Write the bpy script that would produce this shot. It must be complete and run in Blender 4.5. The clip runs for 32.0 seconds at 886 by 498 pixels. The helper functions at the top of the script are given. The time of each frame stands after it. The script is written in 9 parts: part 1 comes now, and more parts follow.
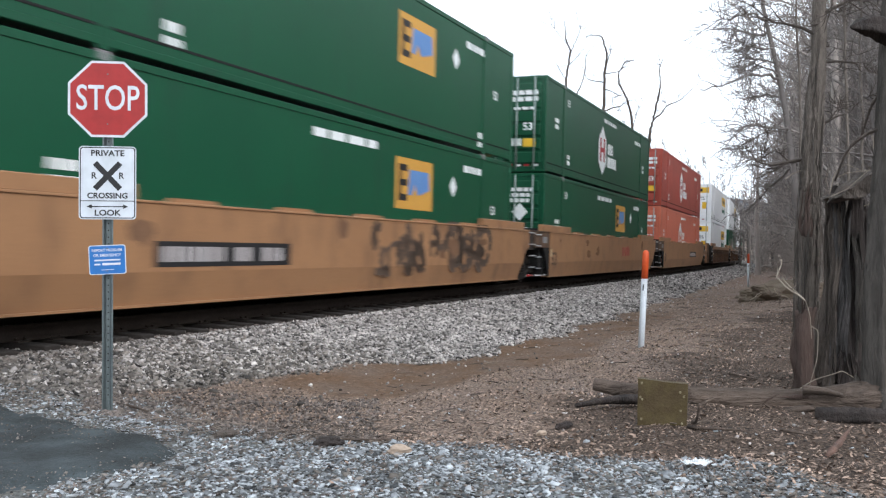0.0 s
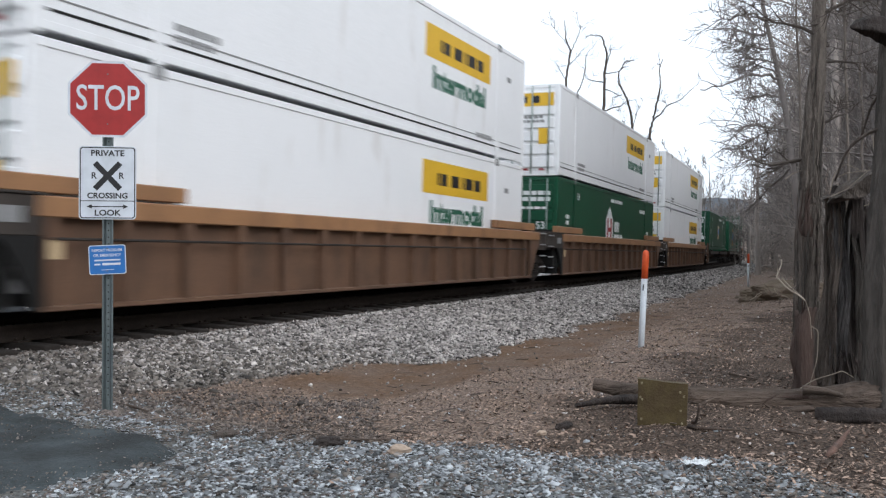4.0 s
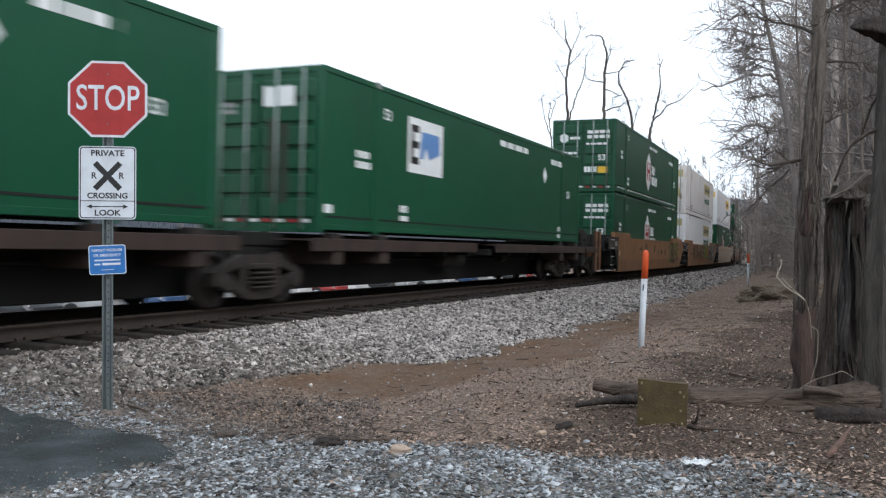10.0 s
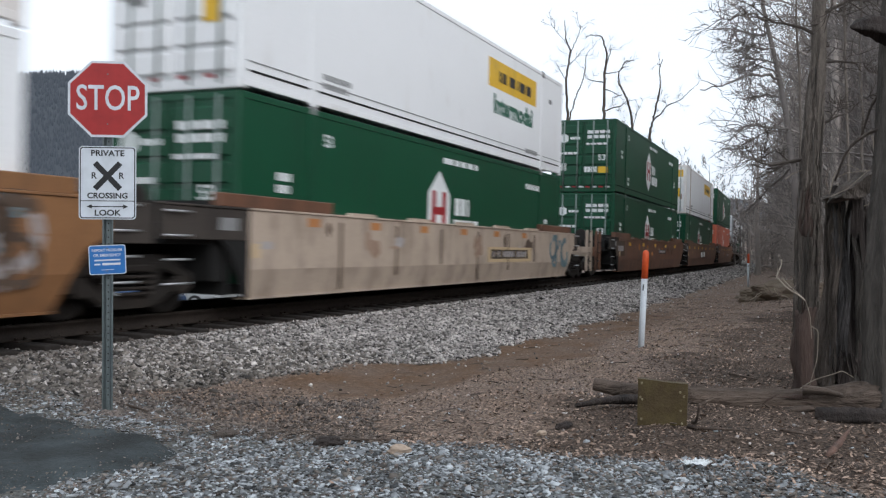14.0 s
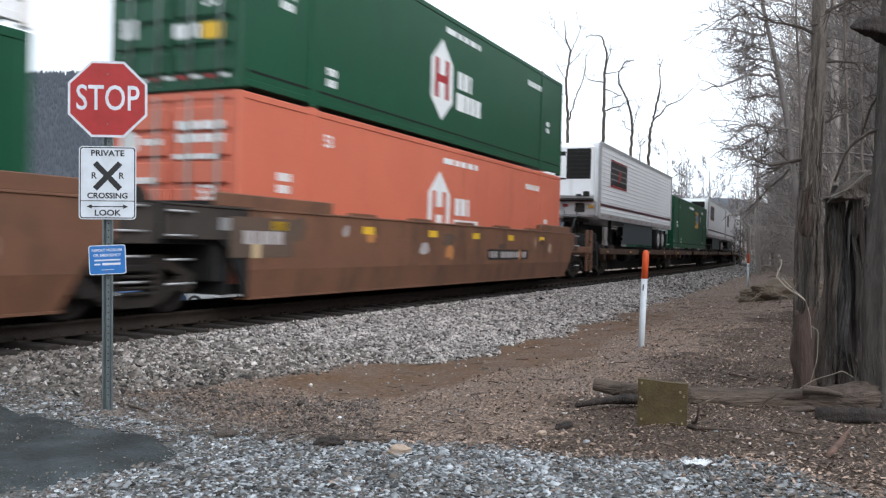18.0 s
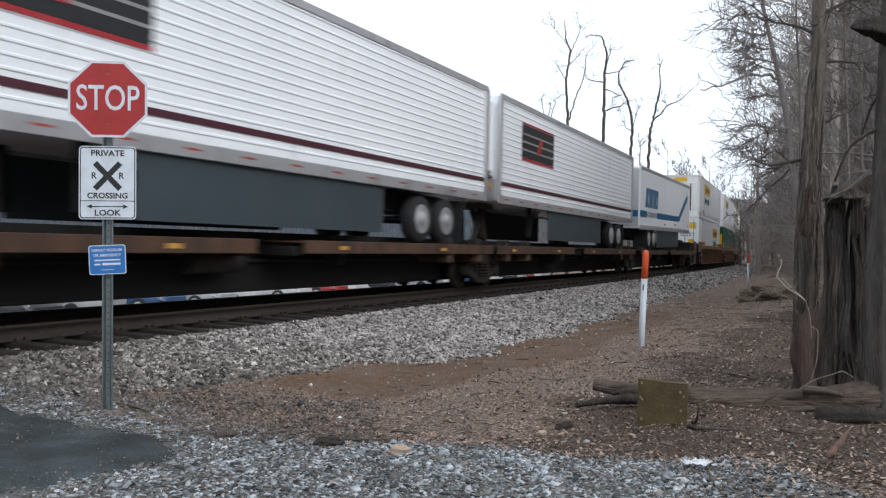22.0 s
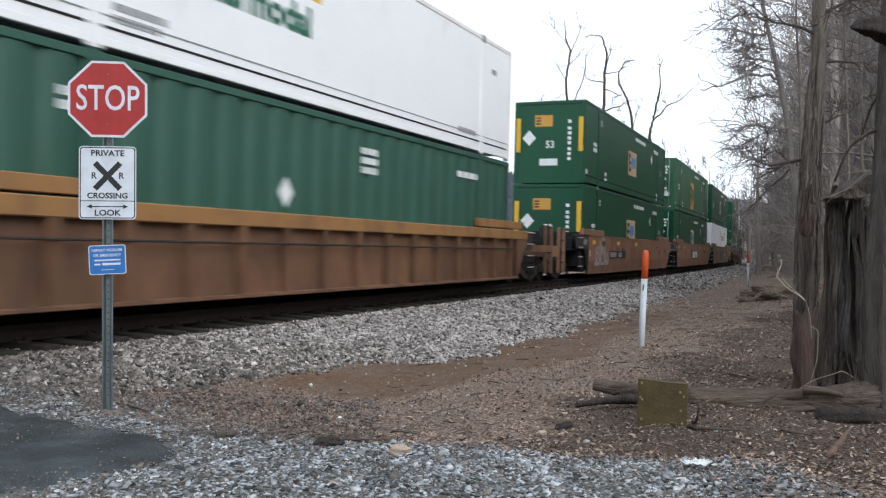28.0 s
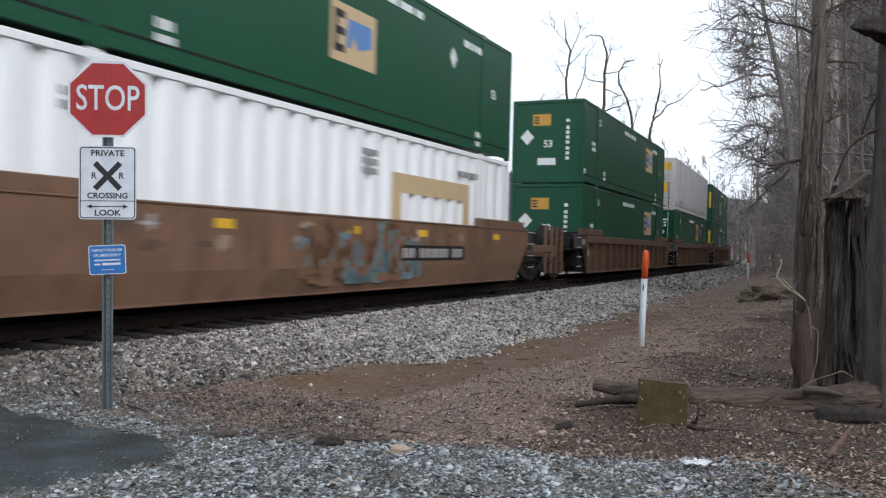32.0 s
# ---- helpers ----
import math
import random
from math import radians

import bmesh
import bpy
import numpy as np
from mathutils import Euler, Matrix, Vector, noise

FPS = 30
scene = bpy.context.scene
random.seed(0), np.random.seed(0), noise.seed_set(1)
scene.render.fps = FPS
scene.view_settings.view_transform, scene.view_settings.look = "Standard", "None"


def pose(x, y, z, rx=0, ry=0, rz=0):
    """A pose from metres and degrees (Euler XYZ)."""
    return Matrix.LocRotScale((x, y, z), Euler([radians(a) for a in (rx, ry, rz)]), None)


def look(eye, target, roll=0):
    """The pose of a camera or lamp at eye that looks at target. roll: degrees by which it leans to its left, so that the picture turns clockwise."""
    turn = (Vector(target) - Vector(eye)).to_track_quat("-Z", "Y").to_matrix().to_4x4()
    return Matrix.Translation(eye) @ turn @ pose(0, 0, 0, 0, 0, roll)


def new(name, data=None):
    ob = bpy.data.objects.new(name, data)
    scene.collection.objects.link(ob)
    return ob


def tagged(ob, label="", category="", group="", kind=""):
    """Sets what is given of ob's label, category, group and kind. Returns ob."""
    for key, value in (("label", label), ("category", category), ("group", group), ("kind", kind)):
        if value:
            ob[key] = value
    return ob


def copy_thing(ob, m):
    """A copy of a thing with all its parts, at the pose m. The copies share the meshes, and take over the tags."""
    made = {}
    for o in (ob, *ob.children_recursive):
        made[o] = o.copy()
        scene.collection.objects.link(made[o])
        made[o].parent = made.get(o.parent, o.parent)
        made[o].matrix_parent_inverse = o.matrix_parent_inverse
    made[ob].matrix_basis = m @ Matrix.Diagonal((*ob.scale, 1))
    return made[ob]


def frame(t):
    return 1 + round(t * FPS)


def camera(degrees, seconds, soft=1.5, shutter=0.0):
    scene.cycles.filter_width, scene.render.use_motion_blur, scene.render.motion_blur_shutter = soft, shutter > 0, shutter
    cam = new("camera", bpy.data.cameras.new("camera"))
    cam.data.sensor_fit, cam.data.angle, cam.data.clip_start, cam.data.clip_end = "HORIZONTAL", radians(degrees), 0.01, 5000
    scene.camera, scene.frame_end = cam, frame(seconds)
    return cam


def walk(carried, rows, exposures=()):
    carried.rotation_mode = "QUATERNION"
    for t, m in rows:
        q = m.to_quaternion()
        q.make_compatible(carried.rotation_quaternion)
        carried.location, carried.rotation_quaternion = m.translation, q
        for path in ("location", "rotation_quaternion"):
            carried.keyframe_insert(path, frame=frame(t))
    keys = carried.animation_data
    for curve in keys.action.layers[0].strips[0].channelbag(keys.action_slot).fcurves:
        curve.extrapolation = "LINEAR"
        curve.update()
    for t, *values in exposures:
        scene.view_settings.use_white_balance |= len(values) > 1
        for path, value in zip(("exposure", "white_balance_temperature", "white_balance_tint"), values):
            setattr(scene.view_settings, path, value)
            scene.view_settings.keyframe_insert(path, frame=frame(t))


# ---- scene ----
cam = camera(53.73, 32.0, soft=1.25, shutter=0.45)
CAM_POSE = pose(0.0, -9.141, 0.798, 90.39, 0, -62.43)
walk(cam, [(0.0, CAM_POSE), (32.0, CAM_POSE)], exposures=[(0.0, 0.28, 6350, 10), (1.0, 0.28, 6350, 10), (2.0, 0.16, 6350, 10), (3.0, -0.09, 6350, 10), (6.0, -0.17, 6350, 10), (7.0, -0.50, 6350, 10), (8.0, -0.20, 6350, 10), (9.0, -0.12, 6350, 10), (10.5, 0.00, 6350, 10), (11.0, 0.13, 6350, 10), (12.0, 0.16, 6350, 10), (13.0, -0.33, 6350, 10), (14.0, -0.29, 6350, 10), (16.0, -0.14, 6350, 10), (18.0, 0.12, 6350, 10), (19.0, -0.18, 6350, 10), (20.0, -0.29, 6350, 10), (21.0, -0.08, 6350, 10), (22.0, -0.18, 6350, 10), (23.0, -0.25, 6350, 10), (24.0, -0.4, 6350, 10), (25.0, -0.38, 6350, 10), (27.0, -0.04, 6350, 10), (28.0, 0.00, 6350, 10), (29.0, 0.11, 6350, 10), (31.0, 0.26, 6350, 10), (31.5, 0.10, 6350, 10), (32.0, -0.2, 6350, 10)])

# ---------------------------------------------------------------- light
world = bpy.data.worlds.new("overcast_sky")
scene.world = world
world.use_nodes = True
wn, wl = world.node_tree.nodes, world.node_tree.links
sky = wn.new("ShaderNodeTexSky")
sky.sky_type = "NISHITA"
sky.sun_disc = False
sky.sun_elevation, sky.sun_rotation = radians(31), radians(209)
sky.air_density, sky.dust_density, sky.ozone_density = 1.0, 4.0, 1.0
cloud = wn.new("ShaderNodeHueSaturation")
cloud.inputs["Saturation"].default_value = 0.16
cloud.inputs["Value"].default_value = 1.0
wl.new(sky.outputs[0], cloud.inputs["Color"])
haze = wn.new("ShaderNodeMix")
haze.data_type = "RGBA"
haze.inputs[0].default_value = 0.75
haze.inputs[7].default_value = (8.85, 9.6, 10.5, 1)
wl.new(cloud.outputs[0], haze.inputs[6])
wl.new(haze.outputs[2], wn["Background"].inputs["Color"])
wn["Background"].inputs["Strength"].default_value = 0.165
sun_data = bpy.data.lights.new("sun", "SUN")
sun_data.energy, sun_data.angle, sun_data.color = 1.4, radians(40), (0.97, 0.98, 1.0)
sun = new("sun", sun_data)
sun.matrix_world = look((-22, -40, 27), (0, 0, 0))

# ---------------------------------------------------------------- track line
S_GRID = np.arange(-900.0, 1300.0, 0.5)
TH_GRID = np.where(S_GRID < 20, 0.00101 * np.maximum(S_GRID + 32.7, 0), 0.05323 + 0.0008 * (S_GRID - 20))
TH_GRID = np.minimum(TH_GRID, 0.42)
X_GRID = np.cumsum(np.cos(TH_GRID)) * 0.5
Y_GRID = np.cumsum(np.sin(TH_GRID)) * 0.5
X_GRID -= np.interp(0.0, S_GRID, X_GRID)
Y_GRID += 0.545 - np.interp(0.0, S_GRID, Y_GRID)
CANT = 1.57


def on_track(s, d=0.0):
    """World x, y of the place s metres along the track and d metres to its far side (arrays or numbers)."""
    th = np.interp(s, S_GRID, TH_GRID)
    return (np.interp(s, S_GRID, X_GRID) - np.sin(th) * d, np.interp(s, S_GRID, Y_GRID) + np.cos(th) * d)


def track_coords(x, y):
    s = np.array(x, float)
    for _ in range(6):
        th = np.interp(s, S_GRID, TH_GRID)
        s = s + (x - np.interp(s, S_GRID, X_GRID)) * np.cos(th) + (y - np.interp(s, S_GRID, Y_GRID)) * np.sin(th)
    th = np.interp(s, S_GRID, TH_GRID)
    return s, -(x - np.interp(s, S_GRID, X_GRID)) * np.sin(th) + (y - np.interp(s, S_GRID, Y_GRID)) * np.cos(th)


def track_pose(s, z=0.0, half=6.0):
    xa, ya = on_track(s - half)
    xb, yb = on_track(s + half)
    return pose((xa + xb) / 2, (ya + yb) / 2, z, 0, 0, math.degrees(math.atan2(yb - ya, xb - xa))) @ pose(0, 0, 0, CANT)


def spot(depth, across, z=None):
    """World x, y at a distance ahead of the camera stand and a distance to its right."""
    c, s = math.cos(radians(62.43)), math.sin(radians(62.43))
    x, y = depth * s + across * c, -9.141 + depth * c - across * s
    return (x, y, ground_z(x, y) if z is None else z)


def ease(a, b, v):
    t = np.clip((v - a) / (b - a), 0, 1)
    return t * t * (3 - 2 * t)


def bumps(x, y):
    return (0.018 * np.sin(1.7 * x + 0.6 * y) + 0.015 * np.sin(2.9 * y - 1.1 * x + 1.0) + 0.011 * np.sin(5.3 * x + 3.1 * y)
            + 0.008 * np.sin(8.1 * y - 6.3 * x + 2.0))


def ground_z(x, y):
    """Height of the ground: ballast shoulder, shallow ditch, bank; car park lower on the far side."""
    s, d = track_coords(x, y)
    near = np.interp(-d, [0.0, 1.6, 1.95, 3.1, 4.5, 5.1, 6.2, 8.4, 12, 26, 60, 200, 900], [-0.27, -0.31, -0.25, -0.42, -0.6, -0.62, -0.55, -0.44, -0.42, 3.2, 15, 55, 120])
    far = np.interp(d, [0.0, 1.3, 2.2, 5.0, 8.0, 11, 60, 200, 900], [-0.27, -0.29, -0.3, -0.8, -1.15, -1.3, -1.3, -1.3, -1.0])
    z = np.where(d < 0, near, far)
    # the bank is steep along the wood only
    # its lower run behind the camera is unseen, added to block some sky
    z = np.where(d < -12, -0.42 + (z + 0.42) * (0.25 + 0.75 * ease(4, 22, s)), z)
    wood = ease(6.0, 10.0, -d) * ease(12, 24, s)
    z = z + 0.25 * wood
    b = bumps(x, y) * ease(2.2, 4.5, np.abs(d)) * (0.35 + 0.65 * ease(5.0, 6.0, x)) * (1 - 0.85 * ease(150, 300, np.abs(s)))
    drive = (1 - ease(4.6, 5.8, x)) * ease(-12.0, -9.0, x)
    flat = np.interp(-d, [0.0, 1.3, 2.2, 4.2, 6.0, 14, 26, 60, 200, 900], [-0.03, -0.04, -0.2, -0.42, -0.45, -0.3, 2.5, 15, 55, 120])
    z = np.where(d < 0, z * (1 - drive) + flat * drive, z)
    out = z + b
    return float(out) if np.ndim(out) == 0 else out


def drive_w(x, y):
    """1 on the gravel drive that crosses the track, 0 off it."""
    edge = 5.2 + 0.16 * np.sin(1.3 * y) + 0.1 * np.sin(3.7 * y + 1) + 0.35 * ease(-5.2, -3.6, y)
    edge = edge - 0.7 * ease(8.3, 9.3, -y)
    return 1 - ease(-0.35, 0.35, x - edge)


def toe_d(s):
    return np.interp(s, [3, 7, 8, 9, 10.5, 15, 25, 50], [3.6, 3.7, 3.95, 4.35, 4.85, 4.85, 4.6, 4.2]) + 0.1 * np.sin(1.7 * s + 2) + 0.07 * np.sin(4.1 * s)


def ballast_w(s, d):
    toe = toe_d(s)
    return 1 - ease(-0.3, 0.25, np.abs(d) - toe)


def silt_w(s, d):
    return (1 - ease(0.55, 1.1, np.abs(-d - toe_d(s) - np.interp(s, [7, 9, 12], [0.95, 0.85, 0.6])))) * ease(6.6, 7.6, s) * (1 - ease(17, 25, s))


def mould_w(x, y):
    """Where soil is darkened for tree shade, round the log and under the wood's edge."""
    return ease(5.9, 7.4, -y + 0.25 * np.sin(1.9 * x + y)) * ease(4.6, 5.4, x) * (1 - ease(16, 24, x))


# ---------------------------------------------------------------- mesh helpers
CACHE = {}


def part(name, bm, material, parent=None, label="", at=None):
    """Link a bmesh (or a ready mesh) as one mesh object under a thing or a part."""
    if isinstance(bm, bmesh.types.BMesh):
        me = bpy.data.meshes.new(name)
        bm.to_mesh(me)
        bm.free()
    else:
        me = bm
    if not me.materials:
        me.materials.append(material)
    ob = new(name, me)
    if parent is not None:
        ob.parent = parent
    if at is not None:
        ob.matrix_basis = at
    if label:
        ob["label"] = label
    return ob


def cached(key, build, material):
    """A mesh made once for each key and material, shared by all alike parts."""
    k = (key, material.name)
    if k not in CACHE:
        bm = build()
        me = bpy.data.meshes.new(str(key[0] if isinstance(key, tuple) else key))
        bm.to_mesh(me)
        bm.free()
        me.materials.append(material)
        CACHE[k] = me
    return CACHE[k]


def box(bm, x0, x1, y0, y1, z0, z1, bevel=0.0):
    b = bm if bevel == 0 else bmesh.new()
    vs = [b.verts.new((x, y, z)) for z in (z0, z1) for y in (y0, y1) for x in (x0, x1)]
    for f in ((0, 2, 3, 1), (4, 5, 7, 6), (0, 1, 5, 4), (2, 6, 7, 3), (0, 4, 6, 2), (1, 3, 7, 5)):
        b.faces.new([vs[i] for i in f])
    if bevel:
        bmesh.ops.bevel(b, geom=b.edges[:], offset=bevel, segments=1, affect="EDGES", clamp_overlap=True)
        merge(bm, b)
    return bm


def merge(bm, other, m=None):
    """Add the faces of another bmesh and free it."""
    if m is not None:
        other.transform(m)
    vm = {v: bm.verts.new(v.co) for v in other.verts}
    for f in other.faces:
        nf = bm.faces.new([vm[v] for v in f.verts])
        nf.smooth = f.smooth
    other.free()
    return bm


def boxm(*a, **k):
    return box(bmesh.new(), *a, **k)


def rod(bm, p0, p1, r0, r1=None, seg=8, caps=True, smooth=True):
    """A round bar from p0 to p1."""
    r1 = r0 if r1 is None else r1
    p0, p1 = Vector(p0), Vector(p1)
    w = (p1 - p0).normalized()
    u = w.orthogonal().normalized()
    v = w.cross(u)
    rings = []
    for p, r in ((p0, r0), (p1, r1)):
        rings.append([bm.verts.new(p + (u * math.cos(i * math.tau / seg) + v * math.sin(i * math.tau / seg)) * r) for i in range(seg)])
    for i in range(seg):
        f = bm.faces.new((rings[0][i], rings[0][(i + 1) % seg], rings[1][(i + 1) % seg], rings[1][i]))
        f.smooth = smooth
    if caps:
        bm.faces.new(rings[0][::-1])
        bm.faces.new(rings[1])
    return bm


def prism(bm, pts, axis, a, b):
    """A flat outline pulled along an axis ('x', 'y' or 'z') from a to b."""
    def place(p, h):
        return {"x": (h, p[0], p[1]), "y": (p[0], h, p[1]), "z": (p[0], p[1], h)}[axis]
    lo = [bm.verts.new(place(p, a)) for p in pts]
    hi = [bm.verts.new(place(p, b)) for p in pts]
    n = len(pts)
    fs = [bm.faces.new(lo), bm.faces.new(hi[::-1])]
    for i in range(n):
        fs.append(bm.faces.new((lo[(i + 1) % n], lo[i], hi[i], hi[(i + 1) % n])))
    bmesh.ops.recalc_face_normals(bm, faces=fs)
    return bm


def lathe(bm, prof, seg=20, m=None):
    """A turned body: profile of (radius, height along y)."""
    rings = []
    for r, h in prof:
        rings.append([bm.verts.new((r * math.cos(i * math.tau / seg), h, r * math.sin(i * math.tau / seg))) for i in range(seg)])
    fs = []
    for a, b in zip(rings, rings[1:]):
        for i in range(seg):
            f = bm.faces.new((a[i], a[(i + 1) % seg], b[(i + 1) % seg], b[i]))
            f.smooth = True
            fs.append(f)
    fs.append(bm.faces.new(rings[0]))
    fs.append(bm.faces.new(rings[-1]))
    bmesh.ops.recalc_face_normals(bm, faces=fs)
    return bm


def mesh_from(name, verts, faces, material, smooth=False):
    """A mesh from arrays: verts (n, 3), faces (m, k) of one size."""
    me = bpy.data.meshes.new(name)
    verts, faces = np.asarray(verts, np.float32), np.asarray(faces, np.int32)
    k = faces.shape[1]
    me.vertices.add(len(verts))
    me.vertices.foreach_set("co", verts.ravel())
    me.loops.add(faces.size)
    me.loops.foreach_set("vertex_index", faces.ravel())
    me.polygons.add(len(faces))
    me.polygons.foreach_set("loop_start", np.arange(0, faces.size, k, dtype=np.int32))
    me.polygons.foreach_set("loop_total", np.full(len(faces), k, np.int32))
    if smooth:
        me.polygons.foreach_set("use_smooth", np.ones(len(faces), bool))
    me.update(calc_edges=True)
    me.materials.append(material)
    return me


def tubes(paths, sides=5):
    """Verts and quads of many tapering tubes; each path is (points, radii)."""
    V, F, n0 = [], [], 0
    ang = np.arange(sides) * 2 * np.pi / sides
    for pts, rad in paths:
        pts, rad = np.asarray(pts, float), np.asarray(rad, float)
        t = np.gradient(pts, axis=0)
        t /= np.linalg.norm(t, axis=1)[:, None] + 1e-9
        ref = np.where(np.abs(t[:, 2:3]) < 0.9, np.array([[0, 0, 1.0]]), np.array([[1.0, 0, 0]]))
        u = np.cross(t, ref)
        u /= np.linalg.norm(u, axis=1)[:, None] + 1e-9
        v = np.cross(t, u)
        ring = pts[:, None, :] + rad[:, None, None] * (np.cos(ang)[None, :, None] * u[:, None, :] + np.sin(ang)[None, :, None] * v[:, None, :])
        V.append(ring.reshape(-1, 3))
        n = len(pts)
        i = np.arange(n - 1)[:, None] * sides
        j = np.arange(sides)[None, :]
        k = (j + 1) % sides
        F.append((n0 + np.stack([i + j, i + k, i + sides + k, i + sides + j], -1)).reshape(-1, 4))
        n0 += n * sides
    return np.concatenate(V), np.concatenate(F)


def rough_tube(path, radii, sides=20, ridge=0.12, seed=0, twist=0.0, gap=None, wall=None):
    """A bark-ridged stem round a path; gap opens the shell between two angles."""
    pts, radii = np.asarray(path, float), np.asarray(radii, float)
    a, b = pts[0] - pts[1], pts[-1] - pts[-2]
    pts = np.concatenate([[pts[0] + a / np.linalg.norm(a) * radii[0] * 0.12], pts, [pts[-1] + b / np.linalg.norm(b) * radii[-1] * 0.12]])
    radii = np.concatenate([[radii[0] * 0.02], radii, [radii[-1] * 0.02]])
    n = len(pts)
    rng = np.random.default_rng(seed)
    ang = np.linspace(0, 2 * np.pi, sides, endpoint=False)
    ridgew = 1 + ridge * rng.uniform(-1, 1, sides)
    V = []
    t = np.gradient(pts, axis=0)
    t /= np.linalg.norm(t, axis=1)[:, None]
    for k in range(n):
        w = t[k]
        u = np.cross(w, (0, 0, 1.0) if abs(w[2]) < 0.9 else (1.0, 0, 0))
        u /= np.linalg.norm(u)
        v = np.cross(w, u)
        r = radii[k] * (ridgew + ridge * 0.5 * rng.uniform(-1, 1, sides))
        a = ang + twist * k
        V.append(pts[k] + r[:, None] * (np.cos(a)[:, None] * u + np.sin(a)[:, None] * v))
    V = np.concatenate(V)
    F = []
    for k in range(n - 1):
        for j in range(sides):
            jj = (j + 1) % sides
            F.append((k * sides + j, k * sides + jj, (k + 1) * sides + jj, (k + 1) * sides + j))
    return V, np.array(F)


def stem(name, path, radii, material, parent=None, label="", smooth=False, **kw):
    v, f = rough_tube(path, radii, **kw)
    return part(name, mesh_from(name, v, f, M[material], smooth), M[material], parent, label)


def interp_path(ctrl, n):
    c = np.asarray(ctrl, float)
    t = np.linspace(0, 1, len(c))
    q = np.linspace(0, 1, n)
    out = np.stack([np.interp(q, t, c[:, i]) for i in range(c.shape[1])], -1)
    for _ in range(2):
        out[1:-1] = (out[:-2] + 2 * out[1:-1] + out[2:]) / 4
    return out


def text_mesh(words, size, material, squash=1.0, bold=0.0):
    """Flat lettering in the x-y plane, centred, with the built-in font."""
    key = ("text", words, size, squash, bold, material.name)
    if key in CACHE:
        return CACHE[key]
    cu = bpy.data.curves.new("lettering", "FONT")
    cu.body, cu.size, cu.align_x, cu.align_y = words, size, "CENTER", "CENTER"
    cu.extrude, cu.offset, cu.resolution_u = 0.001, bold, 3
    ob = new("lettering", cu)
    bpy.context.view_layer.update()
    me = bpy.data.meshes.new_from_object(ob.evaluated_get(bpy.context.evaluated_depsgraph_get()))
    bpy.data.objects.remove(ob)
    me.transform(Matrix.Diagonal((squash, 1, 1, 1)))
    me.materials.clear()
    me.materials.append(material)
    CACHE[key] = me
    return me


